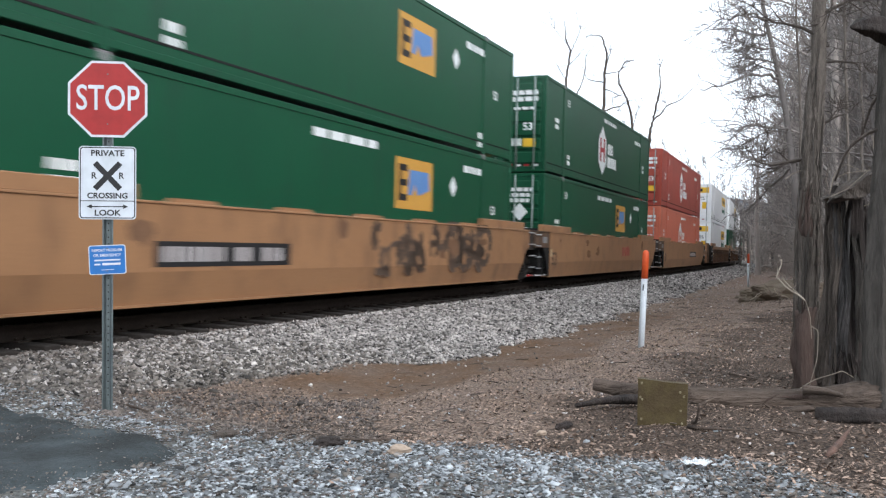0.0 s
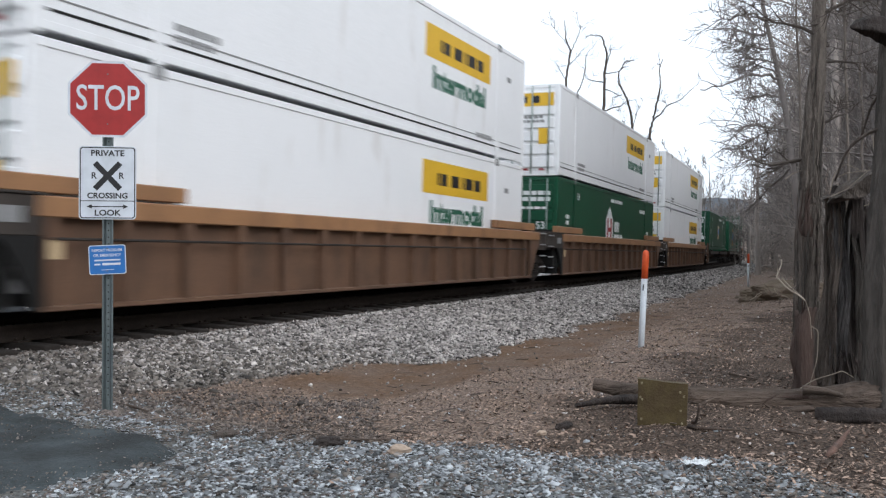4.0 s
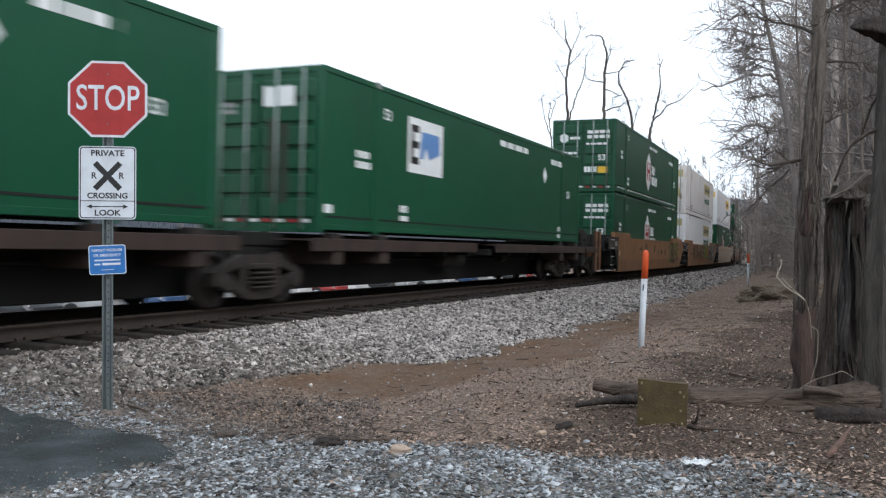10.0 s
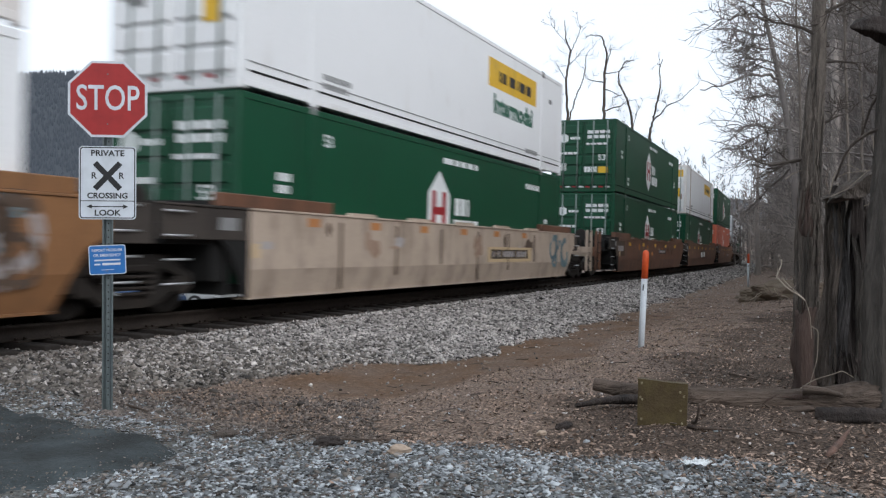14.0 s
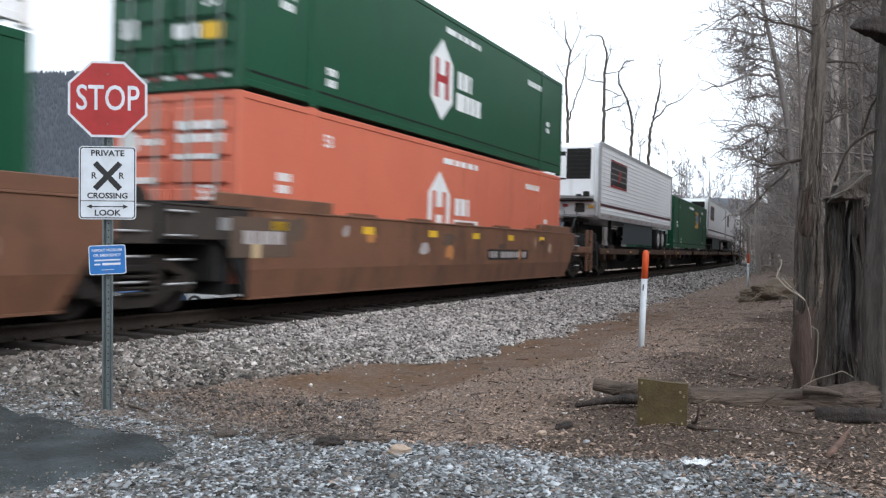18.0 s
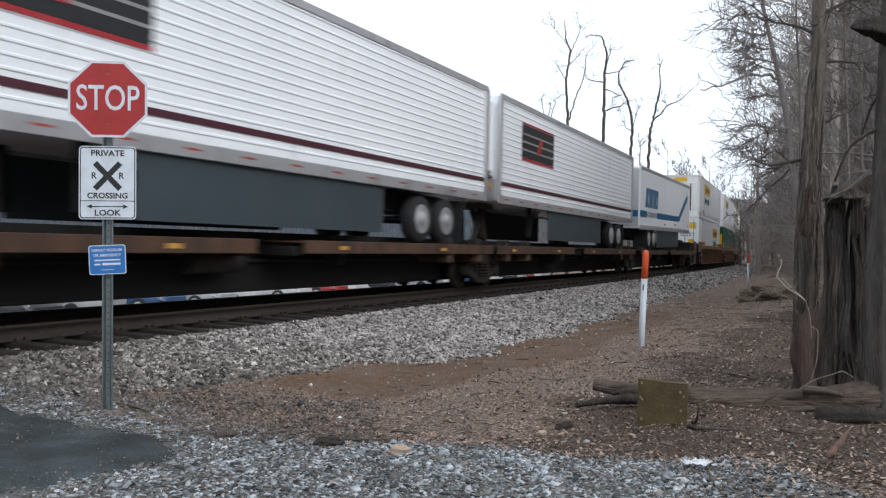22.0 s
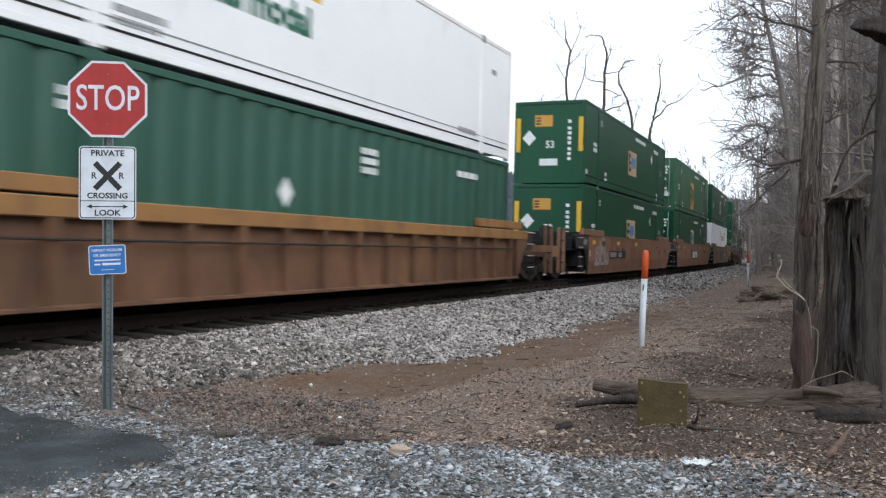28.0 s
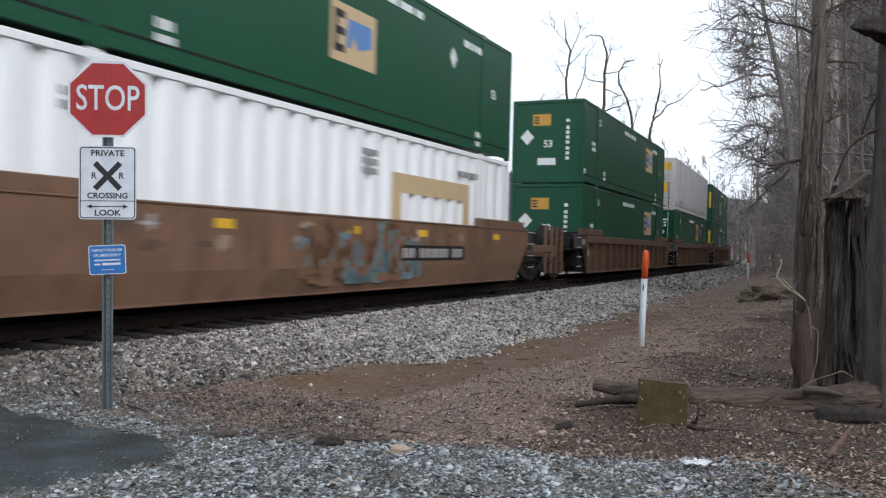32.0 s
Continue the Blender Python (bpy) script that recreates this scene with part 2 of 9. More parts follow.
# ---------------------------------------------------------------- materials
def mat(name, a, b=None, rough=0.7, scale=1.5, fine=30.0, bump=0.15, metal=0.0, dirt=None, amount=0.0, streak=0.2, spec=0.4, shift=True, island=0.0, stretch=None, turn=0.0, depth=0.02):
    """A painted, stained or rough surface: two tones, fine grain, streaked dirt, small relief."""
    m = bpy.data.materials.new(name)
    m.use_nodes = True
    n, l = m.node_tree.nodes, m.node_tree.links
    p = n["Principled BSDF"]
    p.inputs["Metallic"].default_value = metal
    p.inputs["Specular IOR Level"].default_value = spec
    tc = n.new("ShaderNodeTexCoord")
    vec = tc.outputs["Object"]
    if shift:
        oi = n.new("ShaderNodeObjectInfo")
        mul = n.new("ShaderNodeMath")
        mul.operation = "MULTIPLY"
        mul.inputs[1].default_value = 37.0
        l.new(oi.outputs["Random"], mul.inputs[0])
        add = n.new("ShaderNodeVectorMath")
        l.new(vec, add.inputs[0])
        l.new(mul.outputs[0], add.inputs[1])
        vec = add.outputs[0]

    if stretch:
        for rot, sc in ((turn, (1, 1, 1)), (0.0, stretch)):
            mp = n.new("ShaderNodeMapping")
            mp.inputs["Rotation"].default_value = (0, 0, radians(rot))
            mp.inputs["Scale"].default_value = sc
            l.new(vec, mp.inputs["Vector"])
            vec = mp.outputs[0]

    def noise_node(sc, detail=4.0, v=vec, ro=0.6):
        t = n.new("ShaderNodeTexNoise")
        t.inputs["Scale"].default_value, t.inputs["Detail"].default_value, t.inputs["Roughness"].default_value = sc, detail, ro
        l.new(v, t.inputs["Vector"])
        return t.outputs["Fac"]

    def ramp(v, lo, hi):
        r = n.new("ShaderNodeMapRange")
        r.inputs[1].default_value, r.inputs[2].default_value = lo, hi
        l.new(v, r.inputs[0])
        return r.outputs[0]

    def mix(f, c1, c2):
        x = n.new("ShaderNodeMix")
        x.data_type = "RGBA"
        if isinstance(f, float):
            x.inputs[0].default_value = f
        else:
            l.new(f, x.inputs[0])
        for i, c in ((6, c1), (7, c2)):
            if isinstance(c, tuple):
                x.inputs[i].default_value = (*c, 1)
            else:
                l.new(c, x.inputs[i])
        return x.outputs[2]

    b = b or tuple(c * 0.72 for c in a)
    col = mix(ramp(noise_node(scale), 0.3, 0.7), a, b)
    grain = noise_node(fine, 3.0)
    col = mix(ramp(grain, 0.35, 0.85), col, mix(0.5, col, tuple(c * 0.6 for c in b)))
    if island:
        g = n.new("ShaderNodeNewGeometry")
        hs = n.new("ShaderNodeHueSaturation")
        l.new(ramp(g.outputs["Random Per Island"], -0.0, 1.0), hs.inputs["Value"])
        hs.inputs["Value"].default_value = 1
        r = n.new("ShaderNodeMapRange")
        r.inputs[3].default_value, r.inputs[4].default_value = 1 - island, 1 + island
        l.new(g.outputs["Random Per Island"], r.inputs[0])
        l.new(r.outputs[0], hs.inputs["Value"])
        l.new(col, hs.inputs["Color"])
        col = hs.outputs[0]
    if dirt:
        mp = n.new("ShaderNodeMapping")
        mp.inputs["Scale"].default_value = (1, 1, streak)
        l.new(vec, mp.inputs["Vector"])
        f = ramp(noise_node(2.2, 5.0, mp.outputs[0], 0.65), 0.62 - 0.3 * amount, 0.95 - 0.25 * amount)
        col = mix(f, col, dirt)
    l.new(col, p.inputs["Base Color"])
    rr = n.new("ShaderNodeMapRange")
    rr.inputs[3].default_value, rr.inputs[4].default_value = max(rough - 0.12, 0.03), min(rough + 0.12, 1)
    l.new(grain, rr.inputs[0])
    l.new(rr.outputs[0], p.inputs["Roughness"])
    if bump:
        bp = n.new("ShaderNodeBump")
        bp.inputs["Strength"].default_value, bp.inputs["Distance"].default_value = bump, depth
        l.new(grain, bp.inputs["Height"])
        l.new(bp.outputs[0], p.inputs["Normal"])
    return m


GRIME = (0.05, 0.042, 0.035)
M = {
    "emp_green": mat("green_container_paint", (0.0065, 0.078, 0.036), (0.005, 0.066, 0.031), 0.38, 0.6, 60, 0.05, dirt=(0.012, 0.045, 0.027), amount=0.25, spec=0.34),
    "hub_green": mat("deep_green_paint", (0.0065, 0.075, 0.035), (0.005, 0.063, 0.029), 0.38, 0.6, 60, 0.05, dirt=(0.012, 0.042, 0.025), amount=0.25, spec=0.34),
    "pale_green": mat("faded_green_paint", (0.04, 0.14, 0.07), (0.033, 0.12, 0.06), 0.4, 0.6, 60, 0.05, dirt=(0.03, 0.08, 0.045), amount=0.3),
    "corr_green": mat("grey_green_paint", (0.036, 0.105, 0.074), (0.03, 0.09, 0.063), 0.5, 0.7, 60, 0.05, dirt=(0.03, 0.07, 0.05), amount=0.3),
    "orange": mat("orange_container_paint", (0.64, 0.175, 0.105), (0.58, 0.15, 0.09), 0.42, 0.7, 60, 0.05, dirt=(0.3, 0.09, 0.05), amount=0.25),
    "red": mat("red_container_paint", (0.40, 0.075, 0.05), (0.34, 0.062, 0.042), 0.45, 0.7, 60, 0.05, dirt=(0.18, 0.05, 0.035), amount=0.25),
    "white": mat("white_container_paint", (0.89, 0.895, 0.905), (0.85, 0.86, 0.87), 0.42, 0.5, 50, 0.04, dirt=(0.5, 0.46, 0.41), amount=0.12),
    "old_white": mat("stained_white_paint", (0.84, 0.81, 0.79), (0.77, 0.73, 0.70), 0.5, 0.6, 50, 0.04, dirt=(0.35, 0.2, 0.12), amount=0.28),
    "grey_white": mat("grey_white_paint", (0.62, 0.59, 0.59), (0.56, 0.53, 0.53), 0.5, 0.6, 50, 0.04, dirt=(0.33, 0.28, 0.25), amount=0.3),
    "trailer_white": mat("white_trailer_skin", (0.9, 0.915, 0.93), (0.86, 0.88, 0.9), 0.34, 0.5, 50, 0.03, dirt=(0.5, 0.5, 0.48), amount=0.1),
    "rust_post": mat("rusted_white_post", (0.42, 0.3, 0.22), (0.62, 0.55, 0.5), 0.7, 2.5, 40, 0.1, dirt=(0.16, 0.08, 0.045), amount=0.5, streak=0.3),
    "yellow": mat("yellow_decal", (0.78, 0.48, 0.03), (0.70, 0.42, 0.03), 0.5, 2, 50, 0.02, dirt=(0.3, 0.2, 0.05), amount=0.1),
    "faded_yellow": mat("faded_yellow_decal", (0.55, 0.47, 0.22), (0.48, 0.40, 0.2), 0.6, 2, 50, 0.02),
    "gold": mat("orange_decal", (0.62, 0.33, 0.06), (0.55, 0.29, 0.06), 0.5, 2, 50, 0.02),
    "tan_decal": mat("tan_decal", (0.62, 0.46, 0.27), (0.54, 0.40, 0.24), 0.55, 2, 50, 0.02),
    "decal_white": mat("white_decal", (0.82, 0.84, 0.84), (0.72, 0.75, 0.75), 0.5, 4, 60, 0.0, dirt=(0.4, 0.5, 0.45), amount=0.12),
    "decal_black": mat("black_decal", (0.02, 0.02, 0.022), None, 0.5, 4, 60, 0.0),
    "decal_blue": mat("blue_decal", (0.10, 0.22, 0.50), (0.13, 0.27, 0.52), 0.5, 4, 60, 0.0),
    "decal_green": mat("green_decal", (0.012, 0.13, 0.075), None, 0.5, 4, 60, 0.0),
    "decal_red": mat("red_decal", (0.42, 0.03, 0.035), None, 0.5, 4, 60, 0.0),
    "decal_grey": mat("grey_decal", (0.3, 0.3, 0.3), None, 0.6, 4, 60, 0.0),
    "teal": mat("teal_stripe", (0.007, 0.135, 0.29), (0.006, 0.10, 0.21), 0.4, 2, 60, 0.0),
    "maroon": mat("maroon_stripe", (0.08, 0.018, 0.03), None, 0.5, 2, 60, 0.0),
    "car_tan": mat("tan_car_paint", (0.36, 0.19, 0.092), (0.31, 0.16, 0.078), 0.46, 0.5, 40, 0.08, dirt=(0.13, 0.07, 0.042), amount=0.42, streak=0.4),
    "car_ochre": mat("ochre_car_paint", (0.30, 0.145, 0.062), (0.24, 0.115, 0.05), 0.46, 0.5, 40, 0.08, dirt=(0.075, 0.042, 0.028), amount=0.5, streak=0.4),
    "car_rust": mat("rust_brown_car_paint", (0.225, 0.125, 0.078), (0.165, 0.092, 0.058), 0.5, 0.5, 40, 0.1, dirt=(0.06, 0.038, 0.028), amount=0.5, streak=0.4),
    "car_brown": mat("dark_brown_car_paint", (0.20, 0.095, 0.054), (0.15, 0.07, 0.042), 0.5, 0.5, 40, 0.1, dirt=(0.045, 0.03, 0.023), amount=0.5, streak=0.4),
    "car_umber": mat("sooty_brown_car_paint", (0.165, 0.09, 0.052), (0.12, 0.066, 0.042), 0.7, 0.5, 40, 0.1, dirt=(0.04, 0.028, 0.02), amount=0.5, streak=0.4),
    "car_cream": mat("cream_car_paint", (0.50, 0.40, 0.32), (0.43, 0.34, 0.265), 0.6, 0.6, 40, 0.08, dirt=(0.12, 0.085, 0.065), amount=0.42, streak=0.4),
    "car_pink": mat("pinkish_brown_car_paint", (0.29, 0.148, 0.088), (0.245, 0.122, 0.072), 0.5, 0.5, 40, 0.1, dirt=(0.085, 0.05, 0.035), amount=0.48, streak=0.4),
    "car_yellow": mat("yellow_ochre_car_paint", (0.34, 0.175, 0.062), (0.27, 0.135, 0.05), 0.6, 0.5, 40, 0.1, dirt=(0.075, 0.045, 0.03), amount=0.5, streak=0.4),
    "car_mud": mat("dirty_ochre_car_paint", (0.22, 0.112, 0.055), (0.135, 0.066, 0.038), 0.65, 0.8, 40, 0.1, dirt=(0.05, 0.03, 0.022), amount=0.75, streak=0.3),
    "steel": mat("sooty_steel", (0.036, 0.03, 0.026), (0.02, 0.017, 0.015), 0.75, 3, 40, 0.2, metal=0.2, dirt=(0.05, 0.034, 0.024), amount=0.4),
    "dark": mat("black_underframe", (0.010, 0.0095, 0.009), (0.007, 0.0065, 0.006), 0.8, 3, 40, 0.2),
    "wheel": mat("wheel_steel", (0.045, 0.038, 0.034), (0.026, 0.022, 0.02), 0.55, 4, 30, 0.1, metal=0.5),
    "galv": mat("galvanised_steel", (0.16, 0.19, 0.19), (0.12, 0.14, 0.145), 0.5, 6, 60, 0.1, metal=0.6),
    "alu": mat("dull_aluminium", (0.58, 0.58, 0.59), (0.5, 0.5, 0.51), 0.42, 4, 50, 0.05, metal=0.6, dirt=GRIME, amount=0.2),
    "rubber": mat("tyre_rubber", (0.022, 0.022, 0.022), None, 0.85, 4, 50, 0.1),
    "skirt": mat("grey_trailer_skirt", (0.05, 0.068, 0.078), (0.04, 0.055, 0.063), 0.5, 1, 50, 0.05, dirt=(0.06, 0.06, 0.06), amount=0.3),
    "sign_red": mat("sign_red_sheeting", (0.36, 0.02, 0.019), (0.33, 0.018, 0.017), 0.4, 3, 12, 0.0),
    "sign_white": mat("sign_white_sheeting", (0.62, 0.66, 0.71), (0.58, 0.62, 0.67), 0.4, 3, 9, 0.0),
    "sign_blue": mat("sign_blue_sheeting", (0.02, 0.16, 0.46), (0.02, 0.14, 0.42), 0.4, 3, 9, 0.0),
    "sign_black": mat("sign_black_ink", (0.018, 0.018, 0.02), None, 0.5, 3, 90, 0.0),
    "stake_white": mat("white_plastic_stake", (0.62, 0.66, 0.70), (0.55, 0.59, 0.63), 0.5, 3, 60, 0.03, dirt=(0.3, 0.26, 0.2), amount=0.15),
    "stake_orange": mat("orange_plastic_cap", (0.70, 0.10, 0.025), (0.62, 0.09, 0.025), 0.5, 3, 60, 0.03),
    "rail": mat("rusty_rail", (0.05, 0.037, 0.03), (0.034, 0.026, 0.021), 0.65, 5, 40, 0.15, metal=0.3),
    "tie": mat("creosoted_timber", (0.033, 0.026, 0.021), (0.019, 0.015, 0.013), 0.9, 4, 30, 0.4),
    "stone": mat("ballast_stone", (0.435, 0.4, 0.376), (0.19, 0.171, 0.158), 0.85, 3, 60, 0.25, shift=False, island=0.94),
    "stone_brown": mat("dusty_brown_ballast", (0.19, 0.155, 0.134), (0.105, 0.086, 0.076), 0.9, 3, 60, 0.25, shift=False, island=0.7),
    "stone_soiled": mat("soiled_dark_ballast", (0.215, 0.19, 0.168), (0.092, 0.08, 0.069), 0.92, 3, 60, 0.25, shift=False, island=0.85),
    "gravel": mat("grey_drive_stone", (0.40, 0.425, 0.445), (0.155, 0.163, 0.169), 0.8, 3, 60, 0.25, shift=False, island=0.95),
    "chip": mat("dead_leaf_and_wood_chip", (0.34, 0.25, 0.195), (0.13, 0.087, 0.064), 0.85, 2, 30, 0.2, shift=False, island=0.95),
    "twig": mat("dry_fallen_twig", (0.2, 0.16, 0.132), (0.085, 0.065, 0.052), 0.9, 4, 40, 0.1, shift=False, island=0.8),
    "asphalt": mat("worn_asphalt", (0.07, 0.088, 0.094), (0.027, 0.035, 0.037), 0.85, 2.2, 45, 1.0, shift=False, dirt=(0.011, 0.013, 0.013), amount=0.9, streak=1.0),
    "bark": mat("grey_brown_bark", (0.15, 0.122, 0.102), (0.05, 0.04, 0.033), 0.9, 9, 60, 1.0, stretch=(1, 1, 0.16), depth=0.04),
    "bark_soft": mat("soft_brown_bark", (0.21, 0.178, 0.152), (0.1, 0.083, 0.07), 0.92, 7, 60, 1.0, stretch=(1, 1, 0.3), depth=0.03),
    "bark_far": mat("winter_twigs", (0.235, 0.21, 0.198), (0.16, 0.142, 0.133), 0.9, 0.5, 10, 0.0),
    # paler than the twigs above: haze over wood and brush put into the colour
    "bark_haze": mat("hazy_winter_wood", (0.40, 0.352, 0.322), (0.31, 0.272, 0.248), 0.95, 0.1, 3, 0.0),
    "bark_red": mat("reddish_brown_bark", (0.105, 0.068, 0.055), (0.05, 0.034, 0.028), 0.9, 7, 40, 1.0, stretch=(1, 1, 0.1), depth=0.03),
    "silver_wood": mat("weathered_silver_wood", (0.125, 0.118, 0.116), (0.035, 0.03, 0.028), 0.85, 5, 40, 1.0, stretch=(1, 1, 0.22), depth=0.03, dirt=(0.03, 0.022, 0.018), amount=0.7, streak=0.5),
    "bark_pale": mat("pale_grey_bark", (0.14, 0.124, 0.108), (0.05, 0.043, 0.037), 0.9, 8, 55, 1.0, stretch=(1, 1, 0.14), depth=0.04),
    "dead_wood": mat("weathered_dead_wood", (0.19, 0.142, 0.112), (0.034, 0.024, 0.018), 0.9, 6, 40, 1.0, stretch=(0.14, 1, 1), turn=62.43, depth=0.04, dirt=(0.03, 0.022, 0.016), amount=0.4, streak=1.0),
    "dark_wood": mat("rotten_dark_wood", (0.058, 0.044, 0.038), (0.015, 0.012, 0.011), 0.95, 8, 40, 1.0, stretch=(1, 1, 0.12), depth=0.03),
    "vine": mat("pale_vine", (0.34, 0.29, 0.23), (0.26, 0.215, 0.17), 0.85, 6, 60, 0.2),
    "olive": mat("olive_treated_board", (0.098, 0.075, 0.024), (0.066, 0.046, 0.017), 0.75, 6, 60, 0.3, dirt=(0.04, 0.02, 0.01), amount=0.6, streak=1.0),
    "brass": mat("tarnished_bolt", (0.3, 0.27, 0.18), (0.2, 0.17, 0.11), 0.6, 8, 60, 0.1, metal=0.4),
    "hill": mat("wooded_hillside", (0.013, 0.014, 0.017), (0.009, 0.010, 0.012), 0.95, 0.012, 0.15, 0.0, shift=False, dirt=(0.022, 0.018, 0.016), amount=0.35, streak=1.0),
    "arm_soot": mat("sooty_sill_paint", (0.062, 0.05, 0.042), (0.034, 0.027, 0.023), 0.7, 1.2, 40, 0.1, dirt=(0.014, 0.012, 0.01), amount=0.55, streak=0.5),
    "arm_tan": mat("scorched_tan_paint", (0.15, 0.088, 0.052), (0.1, 0.058, 0.036), 0.65, 1.2, 40, 0.1, dirt=(0.03, 0.021, 0.016), amount=0.55, streak=0.5),
    "deck_soot": mat("sooty_deck_paint", (0.05, 0.03, 0.022), (0.032, 0.02, 0.016), 0.75, 1.5, 40, 0.15, dirt=(0.012, 0.01, 0.009), amount=0.6, streak=0.5),
    "deck_rust": mat("rusty_deck_paint", (0.11, 0.055, 0.03), (0.07, 0.036, 0.021), 0.75, 1.5, 40, 0.15, dirt=(0.016, 0.013, 0.011), amount=0.75, streak=0.5),
    "glass": mat("dark_car_glass", (0.02, 0.025, 0.03), None, 0.08, 4, 30, 0.0),
    "moss": mat("mossy_bank", (0.12, 0.098, 0.066), (0.15, 0.11, 0.083), 0.95, 5, 50, 1.0),
    "pale_stone": mat("pale_tan_stone", (0.42, 0.33, 0.25), (0.33, 0.25, 0.19), 0.8, 8, 50, 0.2),
    "litter": mat("white_crumpled_film", (0.7, 0.73, 0.74), (0.62, 0.65, 0.66), 0.4, 8, 50, 0.1),
    "red_wood": mat("red_brown_wood", (0.17, 0.095, 0.07), (0.09, 0.055, 0.042), 0.85, 12, 50, 0.6),
    "rod_grey": mat("galvanised_lock_rod", (0.3, 0.36, 0.34), (0.22, 0.27, 0.255), 0.45, 6, 50, 0.1, metal=0.3),
}
for key, c in (("paint_silver", (0.45, 0.47, 0.48)), ("paint_white", (0.75, 0.76, 0.77)), ("paint_blue", (0.05, 0.11, 0.24)), ("paint_red", (0.36, 0.03, 0.03)), ("paint_dark", (0.04, 0.045, 0.05))):
    M[key] = mat("car_" + key, c, None, 0.25, 1.0, 40, 0.0)


# ---------------------------------------------------------------- ground
def ground_material():
    m = bpy.data.materials.new("ground_soil_and_stone")
    m.use_nodes = True
    n, l = m.node_tree.nodes, m.node_tree.links
    p = n["Principled BSDF"]
    tc = n.new("ShaderNodeTexCoord")

    def tex(kind, sc, out, detail=5.0):
        t = n.new(kind)
        t.inputs["Scale"].default_value = sc
        if kind.endswith("Noise"):
            t.inputs["Detail"].default_value = detail
        l.new(tc.outputs["Object"], t.inputs["Vector"])
        return t.outputs[out]

    def ramp(v, *stops):
        r = n.new("ShaderNodeValToRGB")
        e = r.color_ramp.elements
        while len(e) < len(stops):
            e.new(0.5)
        for el, (pos, c) in zip(e, stops):
            el.position, el.color = pos, (*c, 1)
        l.new(v, r.inputs[0])
        return r.outputs[0]

    def mix(f, a, b):
        x = n.new("ShaderNodeMix")
        x.data_type = "RGBA"
        l.new(f, x.inputs[0])
        l.new(a, x.inputs[6])
        l.new(b, x.inputs[7])
        return x.outputs[2]

    def attr(name):
        a = n.new("ShaderNodeAttribute")
        a.attribute_name = name
        return a.outputs["Fac"]

    def ragged(v):
        a = n.new("ShaderNodeMath")
        a.operation = "MULTIPLY_ADD"
        l.new(tex("ShaderNodeTexNoise", 7.0, "Fac"), a.inputs[0])
        a.inputs[1].default_value = 0.9
        l.new(v, a.inputs[2])
        r = n.new("ShaderNodeMapRange")
        r.inputs[1].default_value, r.inputs[2].default_value = 0.75, 1.15
        l.new(a.outputs[0], r.inputs[0])
        return r.outputs[0]

    litter = mix(ramp(tex("ShaderNodeTexNoise", 1.1, "Fac"), (0.35, (0, 0, 0)), (0.7, (1, 1, 1))),
                 ramp(tex("ShaderNodeTexNoise", 34, "Fac", 6), (0.36, (0.032, 0.021, 0.015)), (0.5, (0.142, 0.096, 0.069)), (0.66, (0.36, 0.265, 0.203))),
                 ramp(tex("ShaderNodeTexNoise", 48, "Fac", 6), (0.36, (0.038, 0.026, 0.021)), (0.5, (0.158, 0.114, 0.091)), (0.66, (0.39, 0.312, 0.262))))
    silt = mix(ramp(tex("ShaderNodeTexNoise", 1.6, "Fac", 4), (0.38, (0, 0, 0)), (0.66, (1, 1, 1))),
               ramp(tex("ShaderNodeTexNoise", 14, "Fac", 8), (0.3, (0.082, 0.046, 0.025)), (0.6, (0.135, 0.08, 0.047)), (0.8, (0.23, 0.16, 0.115))),
               ramp(tex("ShaderNodeTexNoise", 22, "Fac", 8), (0.3, (0.082, 0.056, 0.042)), (0.6, (0.15, 0.105, 0.077)), (0.8, (0.26, 0.205, 0.165))))
    rock = ramp(tex("ShaderNodeTexVoronoi", 24, "Distance"), (0.0, (0.279, 0.265, 0.251)), (0.45, (0.186, 0.177, 0.167)), (0.75, (0.056, 0.051, 0.046)))
    drive = mix(ramp(tex("ShaderNodeTexNoise", 3, "Fac"), (0.35, (0, 0, 0)), (0.7, (1, 1, 1))),
                ramp(tex("ShaderNodeTexVoronoi", 38, "Distance"), (0.0, (0.214, 0.223, 0.223)), (0.5, (0.121, 0.126, 0.121)), (0.8, (0.046, 0.046, 0.045))),
                ramp(tex("ShaderNodeTexVoronoi", 52, "Distance"), (0.0, (0.177, 0.167, 0.153)), (0.5, (0.102, 0.098, 0.088)), (0.8, (0.046, 0.043, 0.039))))
    # darker leaf-soil tones with the shade of the trees put into the colour
    soil_shade = ramp(tex("ShaderNodeTexNoise", 52, "Fac", 8), (0.34, (0.014, 0.010, 0.008)), (0.5, (0.06, 0.041, 0.03)), (0.62, (0.11, 0.078, 0.058)), (0.76, (0.27, 0.2, 0.155)))
    litter = mix(ragged(attr("soil_shade")), litter, soil_shade)
    col = mix(ragged(attr("silt")), litter, silt)
    col = mix(ragged(attr("drive")), col, drive)
    col = mix(ragged(attr("ballast")), col, rock)
    l.new(col, p.inputs["Base Color"])
    p.inputs["Roughness"].default_value = 0.92
    p.inputs["Specular IOR Level"].default_value = 0.25
    bp = n.new("ShaderNodeBump")
    bp.inputs["Strength"].default_value, bp.inputs["Distance"].default_value = 0.6, 0.03
    l.new(tex("ShaderNodeTexNoise", 40, "Fac", 6), bp.inputs["Height"])
    l.new(bp.outputs[0], p.inputs["Normal"])
    return m


